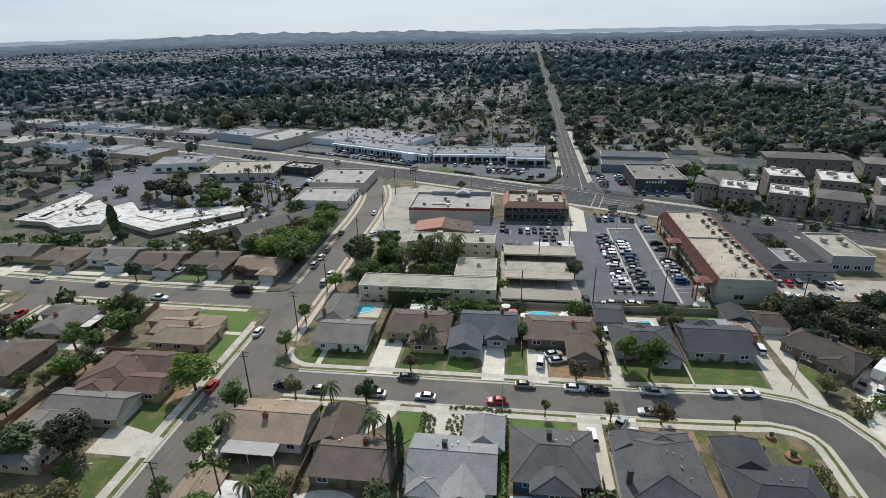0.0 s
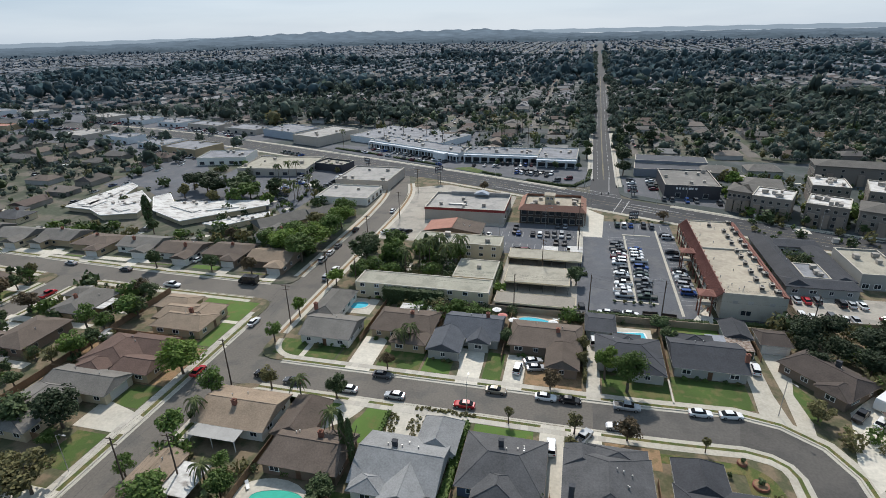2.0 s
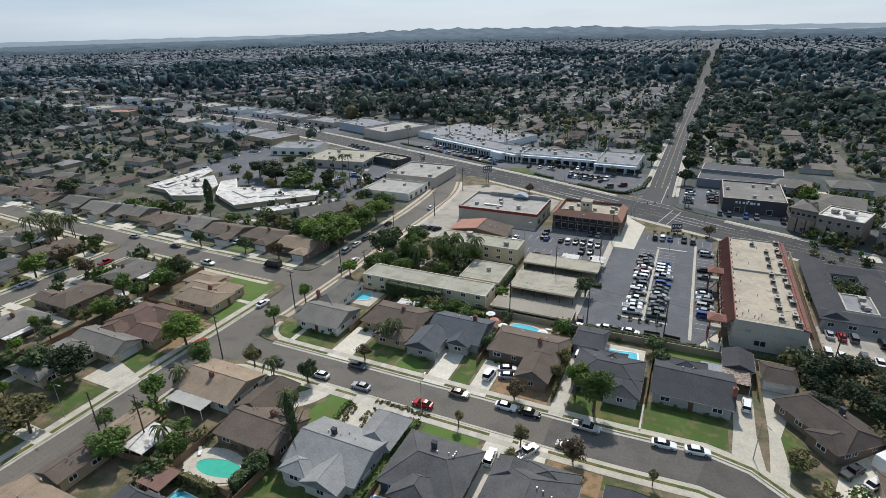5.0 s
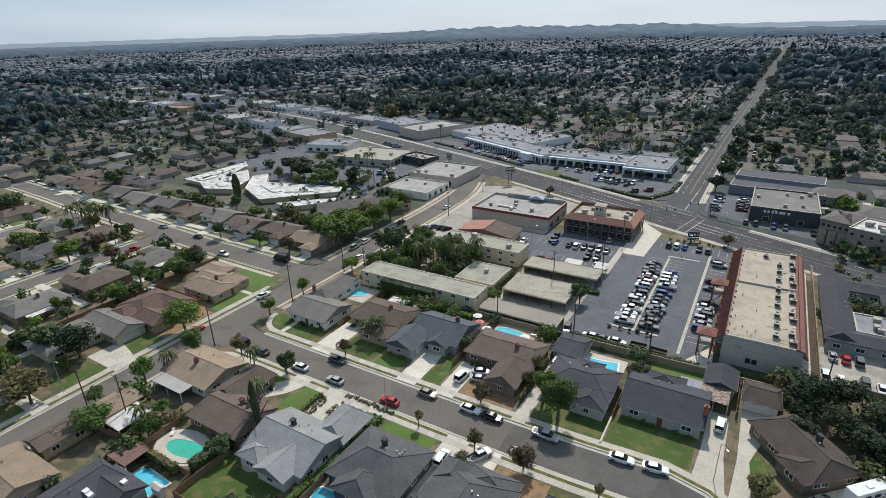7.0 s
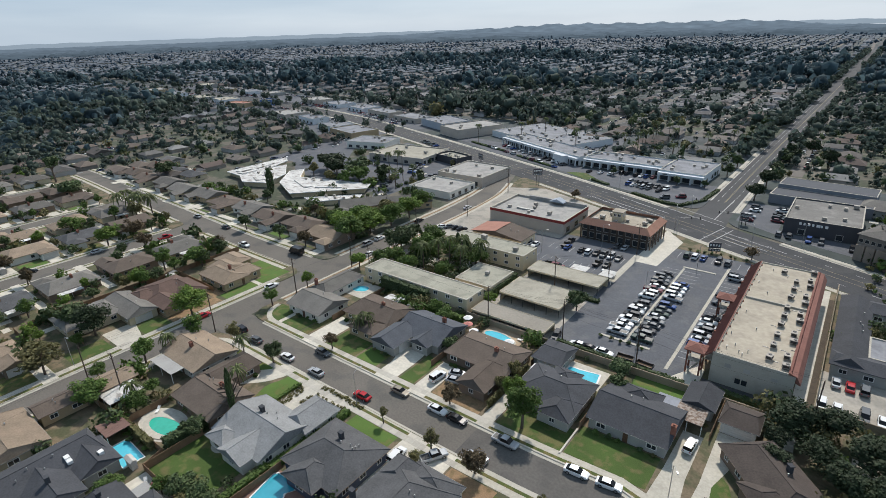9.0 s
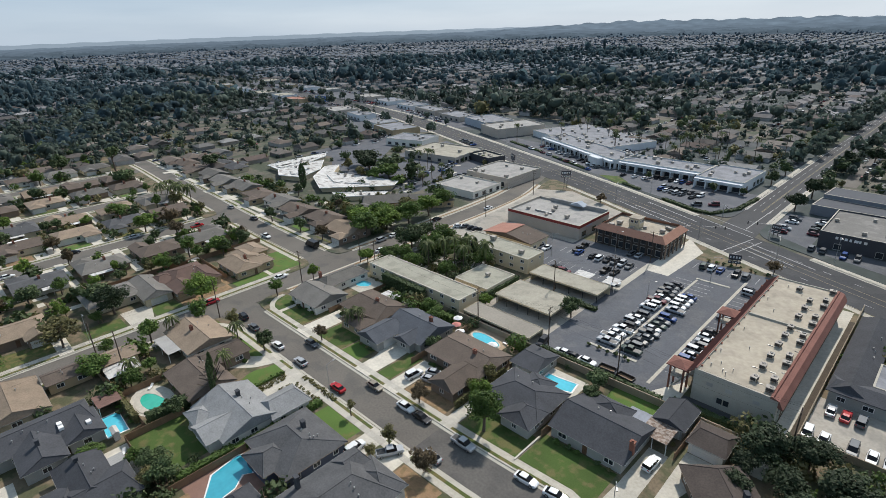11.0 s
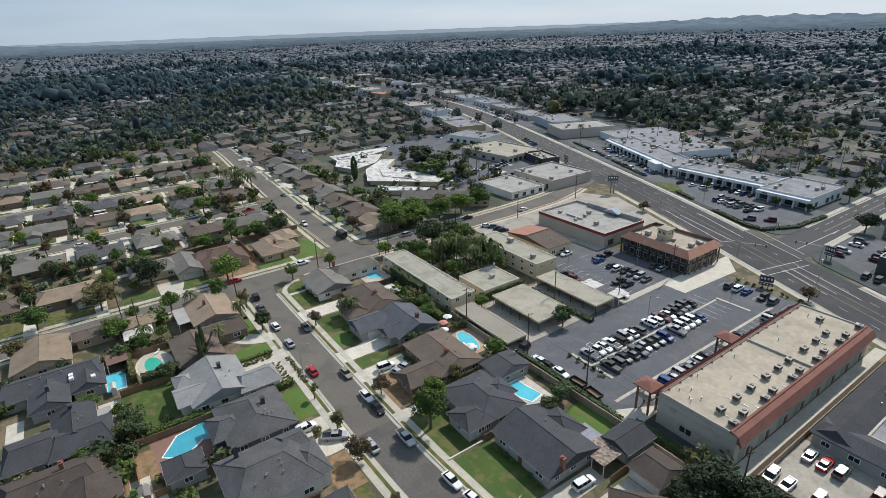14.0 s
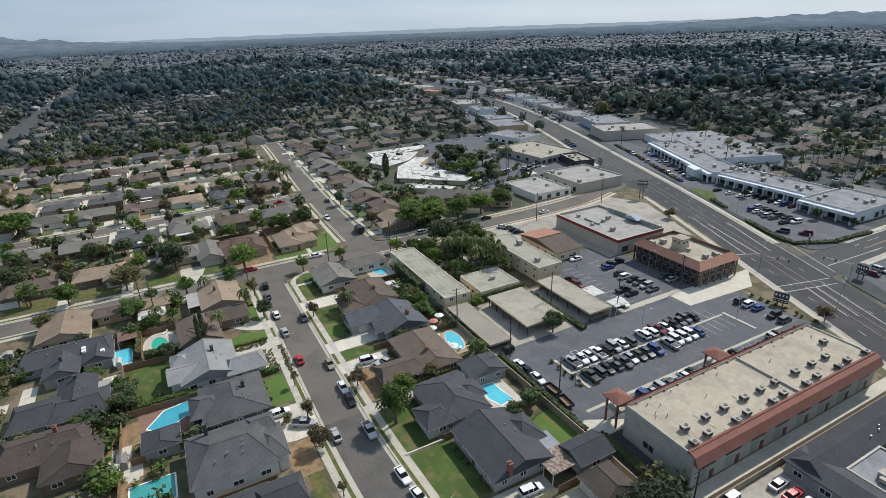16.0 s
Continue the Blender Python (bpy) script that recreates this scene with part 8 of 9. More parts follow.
# flat covers over the rear patios of the tract rows
REAR = {-120: 1, -166: -1, -187: 1, -229: -1, -250: 1, -292: -1}
rnd = random.Random(19)
for a, b0, c, d in HOUSE_BOXES:
    near = [(abs((a + b0) / 2 - cx), f) for cx, f in REAR.items()]
    if a > -100 or c > 124 or min(near)[0] > 7 or rnd.random() < 0.42:
        continue
    f = min(near)[1]
    x0 = b0 + 0.1 if f > 0 else a - 0.1
    x1 = x0 + f * rnd.uniform(2.4, 3.4)
    ym, hw = (c + d) / 2 + rnd.uniform(-3, 3), rnd.uniform(2.2, 4.2)
    b = bmesh.new()
    xa, xb = sorted((x0, x1))
    n = 10
    loft(b, [[(xa, ym - hw + i * 2 * hw / n, z), (xb, ym - hw + i * 2 * hw / n, z), (xb, ym - hw + i * 2 * hw / n, z + 0.08), (xa, ym - hw + i * 2 * hw / n, z + 0.08)] for i, z in ((i, 2.55 + 0.05 * (i % 2)) for i in range(n + 1))])
    for yy in (ym - hw + 0.2, ym, ym + hw - 0.2):
        box(b, x1 - f * 0.22 - 0.06, x1 - f * 0.22 + 0.06, yy - 0.06, yy + 0.06, 0.1, 2.58)
    m, word = rnd.choice(((R_WHITE, "white"), (TRIM, "clean white"), (R_PALE, "pale grey"), (R_WHITE, "stained white"), (R_CREAM, "cream")))
    solid("patio_cover", b, m, "%s ribbed patio cover on posts behind a tract house" % word, "patio cover", "", "rear patio covers")
for x, y, m in ((1.4, 130.6, FABRIC_RED), (-0.6, 133.4, TRIM), (15, 129.4, TRIM), (-12.4, 53.2, FABRIC_RED), (4.6, 128.6, TRIM)):
    t = thing("parasol", pose(x, y, 0.16), "faded garden parasol over a patio", "parasol", "parasols")
    b = bmesh.new()
    tube(b, (0, 0, 0), (0, 0, 2.3), 0.03, 0.03, 6)
    part("pole", b, METAL, t)
    b = bmesh.new()
    tube(b, (0, 0, 2.0), (0, 0, 2.5), 1.35, 0.06, 8)
    part("canopy", b, m, t)
for x, y in ((12, 130.4), (14.6, 131.6), (6.4, 129.6), (15.6, 134), (-35, 64), (-16.4, 52.6)):
    t = thing("sun_lounger", pose(x, y, 0.19, 0, 0, x * 40), "pale plastic sun lounger on a terrace", "lounger", "loungers")
    part("seat", box(bmesh.new(), -0.3, 0.3, -0.9, 0.3, 0.3, 0.38), TRIM, t)
    part("backrest", loft(bmesh.new(), [[(x, 0.3, 0.3), (x, 0.95, 0.75), (x, 0.92, 0.82), (x, 0.3, 0.38)] for x in (-0.3, 0.3)]), TRIM, t)
    for sx in (-0.26, 0.22):
        for sy in (-0.85, 0.2):
            part("leg", box(bmesh.new(), sx, sx + 0.04, sy, sy + 0.04, -0.02, 0.3), METAL, t)

# ---------------------------------------------------------------- poles, wires, signs
def utility_pole(x, y, h=11.5, rz=0, z=0.15):
    t = thing("utility_pole", pose(x, y, z, 0, 0, rz), "dark wooden utility pole with crossarms", "utility pole", "utility poles")
    b = bmesh.new()
    tube(b, (0, 0, -0.2), (0, 0, h), 0.17, 0.11, 8)
    part("pole", b, POLE, t)
    for zz, w in ((h - 0.5, 1.25), (h - 1.6, 1.0)):
        arm = part("crossarm", box(bmesh.new(), -w, w, -0.16, -0.05, zz, zz + 0.12), POLE, t)
    return t


ROUTES = (((-60 + 4.2, 20), (-55.8, 58.6), (-55.8, 90.2), (-55.7, 118), (-55.5, 141.6), (-55, 176), (-52.8, 207), (-56, 246)),
          ((-47.4, 62), (-47, 20)), ((-45, 140), (3.7, 136.9), (24.2, 140.6), (43.4, 140.4), (79, 139)),
          ((9.6, 165), (20.8, 180), (20.8, 206)))
for i, route in enumerate(ROUTES):
    for j, (x, y) in enumerate(route):
        a = route[min(j + 1, len(route) - 1)]
        c = route[max(j - 1, 0)]
        utility_pole(x, y, 11.5 if i else 12, math.degrees(math.atan2(a[1] - c[1], a[0] - c[0])) + 90)
    line = thing("power_line", pose(0, 0, 0), "thin dark overhead wires slung between poles", "cable", "power lines")
    for off, zz in ((-1.1, 11.5), (0.4, 11.5), (1.1, 11.5), (0.0, 8.4)):
        rings = []
        for (xa, ya), (xb, yb) in zip(route, route[1:]):
            d = Vector((xb - xa, yb - ya, 0)).normalized()
            nn = Vector((-d.y, d.x, 0))
            for s in range(9):
                f = s / 8
                p = Vector((xa + (xb - xa) * f, ya + (yb - ya) * f, zz - 1.1 * 4 * f * (1 - f))) + nn * off
                rings.append([p + nn * 0.014, p + Vector((0, 0, 0.02)), p - nn * 0.014])
        part("wire", loft(bmesh.new(), rings), DARKMETAL, line)


def street_lamp(x, y, rz=0, h=8.5):
    t = thing("street_lamp", pose(x, y, 0.15, 0, 0, rz), "slim grey street lamp with a curved arm", "street lamp", "street lamps")
    b = bmesh.new()
    tube(b, (0, 0, -0.1), (0, 0, h), 0.09, 0.05, 8)
    part("pole", b, METAL, t)
    b = bmesh.new()
    tube(b, (0, 0, h - 0.05), (0.9, 0, h + 0.35), 0.045, 0.04, 6)
    tube(b, (0.9, 0, h + 0.35), (1.9, 0, h + 0.4), 0.04, 0.035, 6)
    part("arm", b, METAL, t)
    part("lamp_head", box(bmesh.new(), 1.7, 2.4, -0.14, 0.14, h + 0.3, h + 0.46), METAL, t)
    return t


for x, y, r in ((-0.6, 91, 90), (61.6, 104, -60), (41.2, 147, 0), (41.2, 204, 0), (33.6, 176, 0), (-8, 190, 0), (8, 206, 0), (-70, 60, 0), (52, 232, 110), (24, 240, 110), (-20, 259, 110), (-60, 300, -70), (-100, 318, -70), (66, 246, -70), (110, 222, -70), (-140, 332, -70), (-14, 281.6, -70)):
    street_lamp(x, y, r)


def big_sign(x, y, h, w, rz, label):
    t = thing("pole_sign", pose(x, y, 0.15, 0, 0, rz), label, "sign", "pole signs")
    for s in (-0.7, 0.7):
        b = bmesh.new()
        tube(b, (s, 0, -0.2), (s, 0, h), 0.14, 0.12, 8)
        part("post", b, DARKMETAL, t)
    for zz, hh in ((h - 2.2, 2.0), (h - 3.4, 0.9)):
        brd = part("sign_board", box(bmesh.new(), -w / 2, w / 2, -0.22, 0.22, zz, zz + hh), W_DARK, t, "dark sign board")
        for k in range(4):
            part("sign_bar", box(bmesh.new(), -w / 2 + 0.3 + k * w / 4.3, -w / 2 + 0.1 + (k + 0.75) * w / 4.3, -0.26, -0.21, zz + hh * 0.35, zz + hh * 0.7), TRIM, brd)


big_sign(-50, 264.6, 9, 4.6, 45, "tall double pole sign with a dark board")
big_sign(42.4, 221.6, 4.3, 3.8, 20, "low dark shop sign at a driveway")
big_sign(-96, 282, 8, 4.0, -20, "pole sign with a dark board at a store")
big_sign(45, 258, 5, 3.0, 0, "dark shop sign at a street corner")
for x, y, r in ((44, 253.6, 200), (25.6, 237, 20), (23, 267.6, -60)):
    t = thing("traffic_signal", pose(x, y, 0.15, 0, 0, r), "traffic signal mast with a long arm", "traffic signal", "traffic signals")
    b = bmesh.new()
    tube(b, (0, 0, -0.1), (0, 0, 6), 0.13, 0.1, 8)
    part("mast", b, METAL, t)
    b = bmesh.new()
    tube(b, (0, 0, 5.7), (8, 0, 6.2), 0.09, 0.05, 8)
    part("arm", b, METAL, t)
    for s in (4.5, 7.6):
        part("signal_head", box(bmesh.new(), s - 0.17, s + 0.17, -0.16, 0.16, 5.3, 6.4), DARKMETAL, t)
for x, y, r in ((51.1, 88.4, 0.9), (52.9, 83.4, 1.4)):
    t = thing("planter", pose(x, y, 0.15), "round brick planter on a lawn", "planter", "planters")
    b = bmesh.new()
    tube(b, (0, 0, -0.1), (0, 0, 0.5), r, r * 0.95, 18)
    part("brick_ring", b, BRICK, t)
    b = bmesh.new()
    tube(b, (0, 0, 0.45), (0, 0, 0.54), r * 0.8, r * 0.78, 18)
    part("soil", b, BARE, t)
    shrub(x, y, r * 0.7, 1.1, L_DARK, 0.66)
# trailers by the wall of the lot
for x, y, r in ((40.6, 140.9, 3), (45.4, 140.6, -4)):
    t = thing("trailer", pose(x, y, 0.17, 0, 0, r), "dark open utility trailer in a lot", "trailer", "trailers")
    b = bmesh.new()
    ring(b, -2.0, 2.0, -0.95, 0.95, 0.07, 0.55, 1.25)
    part("side_frame", b, DARKMETAL, t)
    part("bed", box(bmesh.new(), -1.95, 1.95, -0.9, 0.9, 0.5, 0.58), FENCE, t)
    for s in (-0.98, 0.98):
        b = bmesh.new()
        tube(b, (0, s - 0.09, 0.34), (0, s + 0.09, 0.34), 0.34, 0.34, 12)
        part("wheel", b, TYRE, t)


# ---------------------------------------------------------------- planting and clutter in the yards
def yard_stuff():
    r = np.random.RandomState(77)
    solids = [(-56, -33, 108, 136), (-32, -14, 110, 128), (-14.5, 3, 109, 129), (5, 23, 107, 128), (25, 42, 109, 128), (42, 58.5, 113, 130), (23, 31, 126, 136), (-54, -38, 71, 87), (-41, -18, 68, 85), (-17, 0, 66.5, 86), (1, 17, 68, 84),
              (18, 35, 62, 83), (37, 52, 62, 84), (-57, -41, 31, 44), (-56, -42, 46, 67), (-40, -20, 32, 51), (-20, -1, 31, 51), (1, 22, 30, 51), (24, 41, 33, 48), (-96, -75, 66, 122), (-90, -70, 60, 72), (66, 84, 104, 130)]
    pools_ = [(43, 58.5, 127, 137), (-20, -4, 50, 67), (-36, -23, 50, 66), (-1, 13.5, 54.5, 71), (24, 32, 54, 64), (-45, -36, 127, 136), (4, 17, 127, 137), (27, 41, 125, 135)]
    zones = [((-55, 35, 31, 68), 360), ((-44, 20, 12, 38), 150), ((-55, 58, 126, 136), 120), ((-102, -80, -40, 104), 260), ((-137, -103, -40, 128), 190), ((-215, -150, -40, 130), 380), ((-302, -214, -40, 130), 340), ((-205, -70, 160, 176), 160),
             ((-46, -18, 147, 170), 120), ((70, 118, 96, 142), 170), ((37, 60, 30, 84), 60), ((-130, -90, 176, 240), 70), ((80, 100, 172, 192), 40), ((85, 160, 205, 250), 130), ((85, 200, 236, 310), 300), ((-215, -108, 200, 300), 110)]
    cs, ns, ss = [], [], []
    px, py, pa, pb = [], [], [], []
    for (x0, x1, y0, y1), n in zones:
        for i in range(n):
            x, y = r.uniform(x0, x1), r.uniform(y0, y1)
            if any(a < x < b_ and c < y < d for a, b_, c, d in solids + pools_ + HOUSE_BOXES) or any(abs(x - c) < 7.4 for c in (-62, -143.8, -208, -272)):
                continue
            if i % 7 == 0:
                px.append(x), py.append(y), pa.append(r.uniform(0.8, 2.6)), pb.append(r.uniform(0.8, 3.0))
                continue
            h = r.uniform(0.8, 2.4) if i % 4 else r.uniform(2.6, 5.0)
            rad = h * r.uniform(0.45, 0.75)
            k = (50 if h < 2.5 else 95) * (2 if -60 < x < 120 and y < 200 else 1)
            p = r.normal(0, 1, (k, 3))
            p /= np.linalg.norm(p, axis=1)[:, None]
            ns.append(p)
            bump_ = 1 + 0.35 * np.sin(p[:, :1] * 5 + i) * np.sin(p[:, 1:2] * 4 + 2 * i)
            cs.append(np.array((x, y, 0.15 + h * 0.52)) + p * r.uniform(0.6, 1.05, (k, 1)) * bump_ * np.array((rad, rad, h * 0.5)))
            ss.append(np.full((k, 1), rad * (0.26 if h < 2.5 else 0.2) * (0.6 if -60 < x < 120 and y < 200 else 1)))
    pick = r.randint(0, 4, len(cs))
    for j, (m, word) in enumerate(((L_GREEN, "green"), (L_DARK, "dark green"), (L_OLIVE, "olive"), (L_DARK, "deep green"))):
        sel = [i for i in range(len(cs)) if pick[i] == j]
        NPR.seed(j)
        q = leaf_quads(np.concatenate([cs[i] for i in sel]), np.concatenate([ns[i] for i in sel]), np.concatenate([ss[i] for i in sel]), 0.3)
        tagged(new("garden_planting", quads("garden_planting", q, m)), "loose %s bushes and small trees in back yards" % word, "bushes", "", "stuff")
    b = bmesh.new()
    c = bmesh.new()
    for i, (x, y, a, d) in enumerate(zip(px, py, pa, pb)):
        if i % 3:
            box(b, x - a, x + a, y - d, y + d, 0.05, 0.165 + 0.003 * (i % 9))
        else:
            a, d, h = a * 0.6, d * 0.6, r.uniform(0.8, 2.2)
            box(c, x - a, x + a, y - d, y + d, 0.1, h)
            roof(c, x - a, x + a, y - d, y + d, h + 0.05, 0.35, "x", 0, 0.15, 0.05)
    for i, (x0, x1, y0, y1) in enumerate(HOUSE_BOXES):
        if x0 > -100 or i % 5 == 0:
            continue
        s_ = 1 if i % 2 else -1
        ye = (y1 + 1.7) if s_ > 0 else (y0 - 1.7)
        box(b, x0 - 4 - 3 * (i % 3), x1 + 4, ye - 1.3, ye + 1.3, 0.05, 0.185)
        if i % 3:
            xe = x0 - 2.6 if i % 2 else x1 + 2.6
            box(b, xe - 2.4, xe + 2.4, (y0 + y1) / 2 - 3.4, (y0 + y1) / 2 + 3.0, 0.05, 0.18)
    solid("yard_paving", b, DRIVE, "pale concrete patios scattered through back yards", "paving", "stuff")
    solid("garden_sheds", c, mat("shed_paint", (0.36, 0.34, 0.31), 0.8, 0.2, 0.4, 4, 0.1, island=0.6), "small garden sheds and boxes in back yards", "sheds", "stuff")


yard_stuff()

# ---------------------------------------------------------------- the far town
FR = np.random.RandomState(21)
AVE = np.array([(32.8, 285), (35.2, 430), (38.5, 560), (46, 900), (62, 1600), (82, 2400)])
BLV = np.array([(-1200, 470), (-760, 440), (-520, 414), (-400, 396), (-300, 373), (-213, 343.5), (-113, 305), (-29, 271.5), (45, 238.5), (100, 214), (150, 193), (260, 145), (420, 68)])


def taken(x, y, margin=0.0):
    """True where the built-up foreground or a main road lies."""
    by = np.interp(x, BLV[:, 0], BLV[:, 1])
    ax = np.interp(y, AVE[:, 1], AVE[:, 0])
    near_blvd = (np.abs(y - by) < 20 + margin) & (x < 420) & (x > -1200)
    shops = (np.abs(y - by) < 58) & (x < -205) & (x > -760)
    near_ave = (np.abs(x - ax) < 13 + margin) & (y > 240)
    west = (x > -303) & (x < 260) & (y < 150)
    cross = (x > -270) & (x < -60) & (y < by) & (y > 0) & ((x > -215) | (y < 170))
    mid = (x > -70) & (y < by)
    strip_ = (x > -215) & (x < 30) & (y > by) & (y < by + 62 + 0.45 * np.clip(-x - 40, 0, 80))
    flats_ = (x > 36) & (x < 205) & (y > by) & (y < 335)
    west_ave = (np.abs(y - np.interp(x, (-1600, -820, -415, -346), (-16, -30, -38.5, -42))) < 11 + 0.6 * margin) & (x < -346)
    return west_ave | near_blvd | shops | near_ave | west | cross | mid | strip_ | flats_


def in_view(x, y):
    az = np.degrees(np.arctan2(x - 40, y - 20))
    return (az > -112) & (az < 52) & (y > -260)


def far_houses():
    xs, ys = [], []
    for sx in np.arange(-2600, 2000, 68):
        for off in (-17, 17):
            y = -250 + (abs(sx) * 1.7) % 19
            while y < 2600:
                y += 19.5
                if (y % 234) < 22:
                    continue
                xs.append(sx + off + FR.uniform(-3.5, 3.5))
                ys.append(y + FR.uniform(-4, 4))
    x, y = np.array(xs), np.array(ys)
    r = np.hypot(x, y)
    keep = in_view(x, y) & ~taken(x, y, 8) & (r < 2600) & (FR.uniform(0, 1, len(x)) > 0.06 + 0.45 * np.clip((r - 1300) / 1300, 0, 1))
    x, y = x[keep], y[keep]
    n = len(x)
    w, d = FR.uniform(5.6, 8.6, n), FR.uniform(4.6, 6.4, n)
    sw = FR.uniform(0, 1, n) < 0.5
    w, d = np.where(sw, w, d), np.where(sw, d, w)
    h, rise, ins = FR.uniform(2.6, 3.2, n), FR.uniform(1.4, 2.3, n), FR.uniform(0.0, 0.95, n)
    rv, rf, wv, wf, near, first = [], [], [], [], None, None
    order = np.argsort(np.hypot(x, y))
    x, y, w, d, sw, h, rise, ins = (v[order] for v in (x, y, w, d, sw, h, rise, ins))
    for i in range(n):
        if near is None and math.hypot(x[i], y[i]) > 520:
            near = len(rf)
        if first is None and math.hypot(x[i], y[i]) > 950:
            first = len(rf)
        X, Y, W, D, H, Z = x[i], y[i], w[i], d[i], h[i], float(ground_z(x[i], y[i]))
        b = len(wv)
        wv += [(X + sx * W, Y + sy * D, Z + z) for z in (0, H) for sx, sy in ((-1, -1), (1, -1), (1, 1), (-1, 1))]
        wf += [(b + k, b + (k + 1) % 4, b + 4 + (k + 1) % 4, b + 4 + k) for k in range(4)]
        b = len(rv)
        W, D = W + 0.5, D + 0.5
        rv += [(X + sx * W, Y + sy * D, Z + H - 0.1) for sx, sy in ((-1, -1), (1, -1), (1, 1), (-1, 1))]
        if sw[i]:
            s = W - ins[i] * D
            rv += [(X - s, Y, Z + H + rise[i]), (X + s, Y, Z + H + rise[i])]
            rf += [(b, b + 1, b + 5, b + 4), (b + 2, b + 3, b + 4, b + 5), (b + 1, b + 2, b + 5), (b + 3, b, b + 4)]
        else:
            s = D - ins[i] * W
            rv += [(X, Y - s, Z + H + rise[i]), (X, Y + s, Z + H + rise[i])]
            rf += [(b + 1, b + 2, b + 5, b + 4), (b + 3, b, b + 4, b + 5), (b, b + 1, b + 4), (b + 2, b + 3, b + 5)]
    for name, v, f, m, lab in (("distant_roofs", rv, rf, FAR_ROOF, "countless grey and brown roofs of distant houses, the farthest haze-tinted"), ("distant_house_walls", wv, wf, FAR_WALL, "pale walls of distant houses")):
        me = bpy.data.meshes.new(name)
        me.from_pydata(v, [], f)
        me.materials.append(m)
        # roofs beyond 950 m switch to the haze-tinted palette
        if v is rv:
            me.materials.append(HAZED_ROOF)
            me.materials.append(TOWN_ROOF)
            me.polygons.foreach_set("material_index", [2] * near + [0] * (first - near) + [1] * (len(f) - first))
        tagged(new(name, me), lab, "houses", "", "stuff")
    # yards: pale drives, patios and parked things between the houses
    k = int(n * 1.2)
    j = FR.randint(0, n, k)
    px, py = x[j] + FR.uniform(-13, 13, k), y[j] + FR.uniform(-9, 9, k)
    a, c = FR.uniform(1.0, 3.0, k), FR.uniform(1.5, 4.0, k)
    z = ground_z(px, py) + 0.12
    q = np.stack([np.stack([px - a, py - c, z], 1), np.stack([px + a, py - c, z], 1), np.stack([px + a, py + c, z], 1), np.stack([px - a, py + c, z], 1)], 1)
    tagged(new("distant_drives", quads("distant_drives", q, FAR_PAVE)), "pale concrete drives and patios far off", "driveway", "", "stuff")


far_houses()


def far_streets():
    b = bmesh.new()
    for sx in np.arange(-2600, 2000, 68):
        y0 = -250
        while y0 < 2500:
            y1 = y0 + 26
            xm, ym = np.array([sx, sx]), np.array([y0, y1])
            if in_view(xm, ym).all() and not taken(xm, ym, -4).any() and np.hypot(sx, y0) < 2200:
                b.faces.new([b.verts.new((x, y, 0.02)) for x, y in ((sx - 3.4, y0), (sx + 3.4, y0), (sx + 3.4, y1), (sx - 3.4, y1))])
            y0 += 26
    for sy in np.arange(-220, 2400, 234):
        x0 = -2600
        while x0 < 2000:
            xm, ym = np.array([x0, x0 + 30]), np.array([sy + 11.0, sy + 11.0])
            if in_view(xm, ym).all() and not taken(xm, ym, -4).any() and np.hypot(x0, sy) < 2200:
                b.faces.new([b.verts.new((x, y, 0.035)) for x, y in ((x0, sy + 6.5), (x0 + 30, sy + 6.5), (x0 + 30, sy + 15.5), (x0, sy + 15.5))])
            x0 += 30
    solid("distant_streets", b, ASPHALT, "grid of grey asphalt streets far off", "road", "structure")


far_streets()


PHI = (1 + 5 ** 0.5) / 2
LUMP = np.array([(a, b * PHI, 0) for a in (-1, 1) for b in (-1, 1)] + [(0, a, b * PHI) for a in (-1, 1) for b in (-1, 1)] + [(a * PHI, 0, b) for a in (-1, 1) for b in (-1, 1)]) / math.hypot(1, PHI)
LUMP_FACES = np.array([f for f in itertools.combinations(range(12), 3)
                       if all(np.linalg.norm(LUMP[i] - LUMP[j]) < 1.1 for i, j in itertools.combinations(f, 2))])
for f in LUMP_FACES:
    if np.dot(np.cross(LUMP[f[1]] - LUMP[f[0]], LUMP[f[2]] - LUMP[f[0]]), LUMP[f[0]]) < 0:
        f[1], f[2] = f[2], f[1]


OCTA = np.array([(1, 0, 0), (0, 1, 0), (-1, 0, 0), (0, -1, 0), (0, 0, 1), (0, 0, -1)], float)
OCTA_FACES = np.array([(i, (i + 1) % 4, 4) for i in range(4)] + [((i + 1) % 4, i, 5) for i in range(4)])


def foliage_mesh(name, centre, radius, cards, material, lump=LUMP, lump_faces=LUMP_FACES):
    """Uneven leafy lumps at the centres, with loose leaf cards between them, in one mesh."""
    m, c = len(centre), len(lump)
    v = lump[None] * (1 + FR.uniform(-0.38, 0.38, (m, c, 1))) * radius[:, None, :] + centre[:, None, :]
    tri = (lump_faces[None] + c * np.arange(m)[:, None, None]).reshape(-1)
    k = len(cards)
    me = bpy.data.meshes.new(name)
    me.vertices.add(c * m + 4 * k)
    me.vertices.foreach_set("co", np.concatenate([v.reshape(-1, 3), cards.reshape(-1, 3)]).reshape(-1).astype(np.float32))
    me.loops.add(len(tri) + 4 * k)
    me.loops.foreach_set("vertex_index", np.concatenate([tri, c * m + np.arange(4 * k)]).astype(np.int32))
    t = len(tri) // 3
    me.polygons.add(t + k)
    me.polygons.foreach_set("loop_start", np.concatenate([3 * np.arange(t), 3 * t + 4 * np.arange(k)]).astype(np.int32))
    me.update(calc_edges=True)
    me.materials.append(material)
    return me


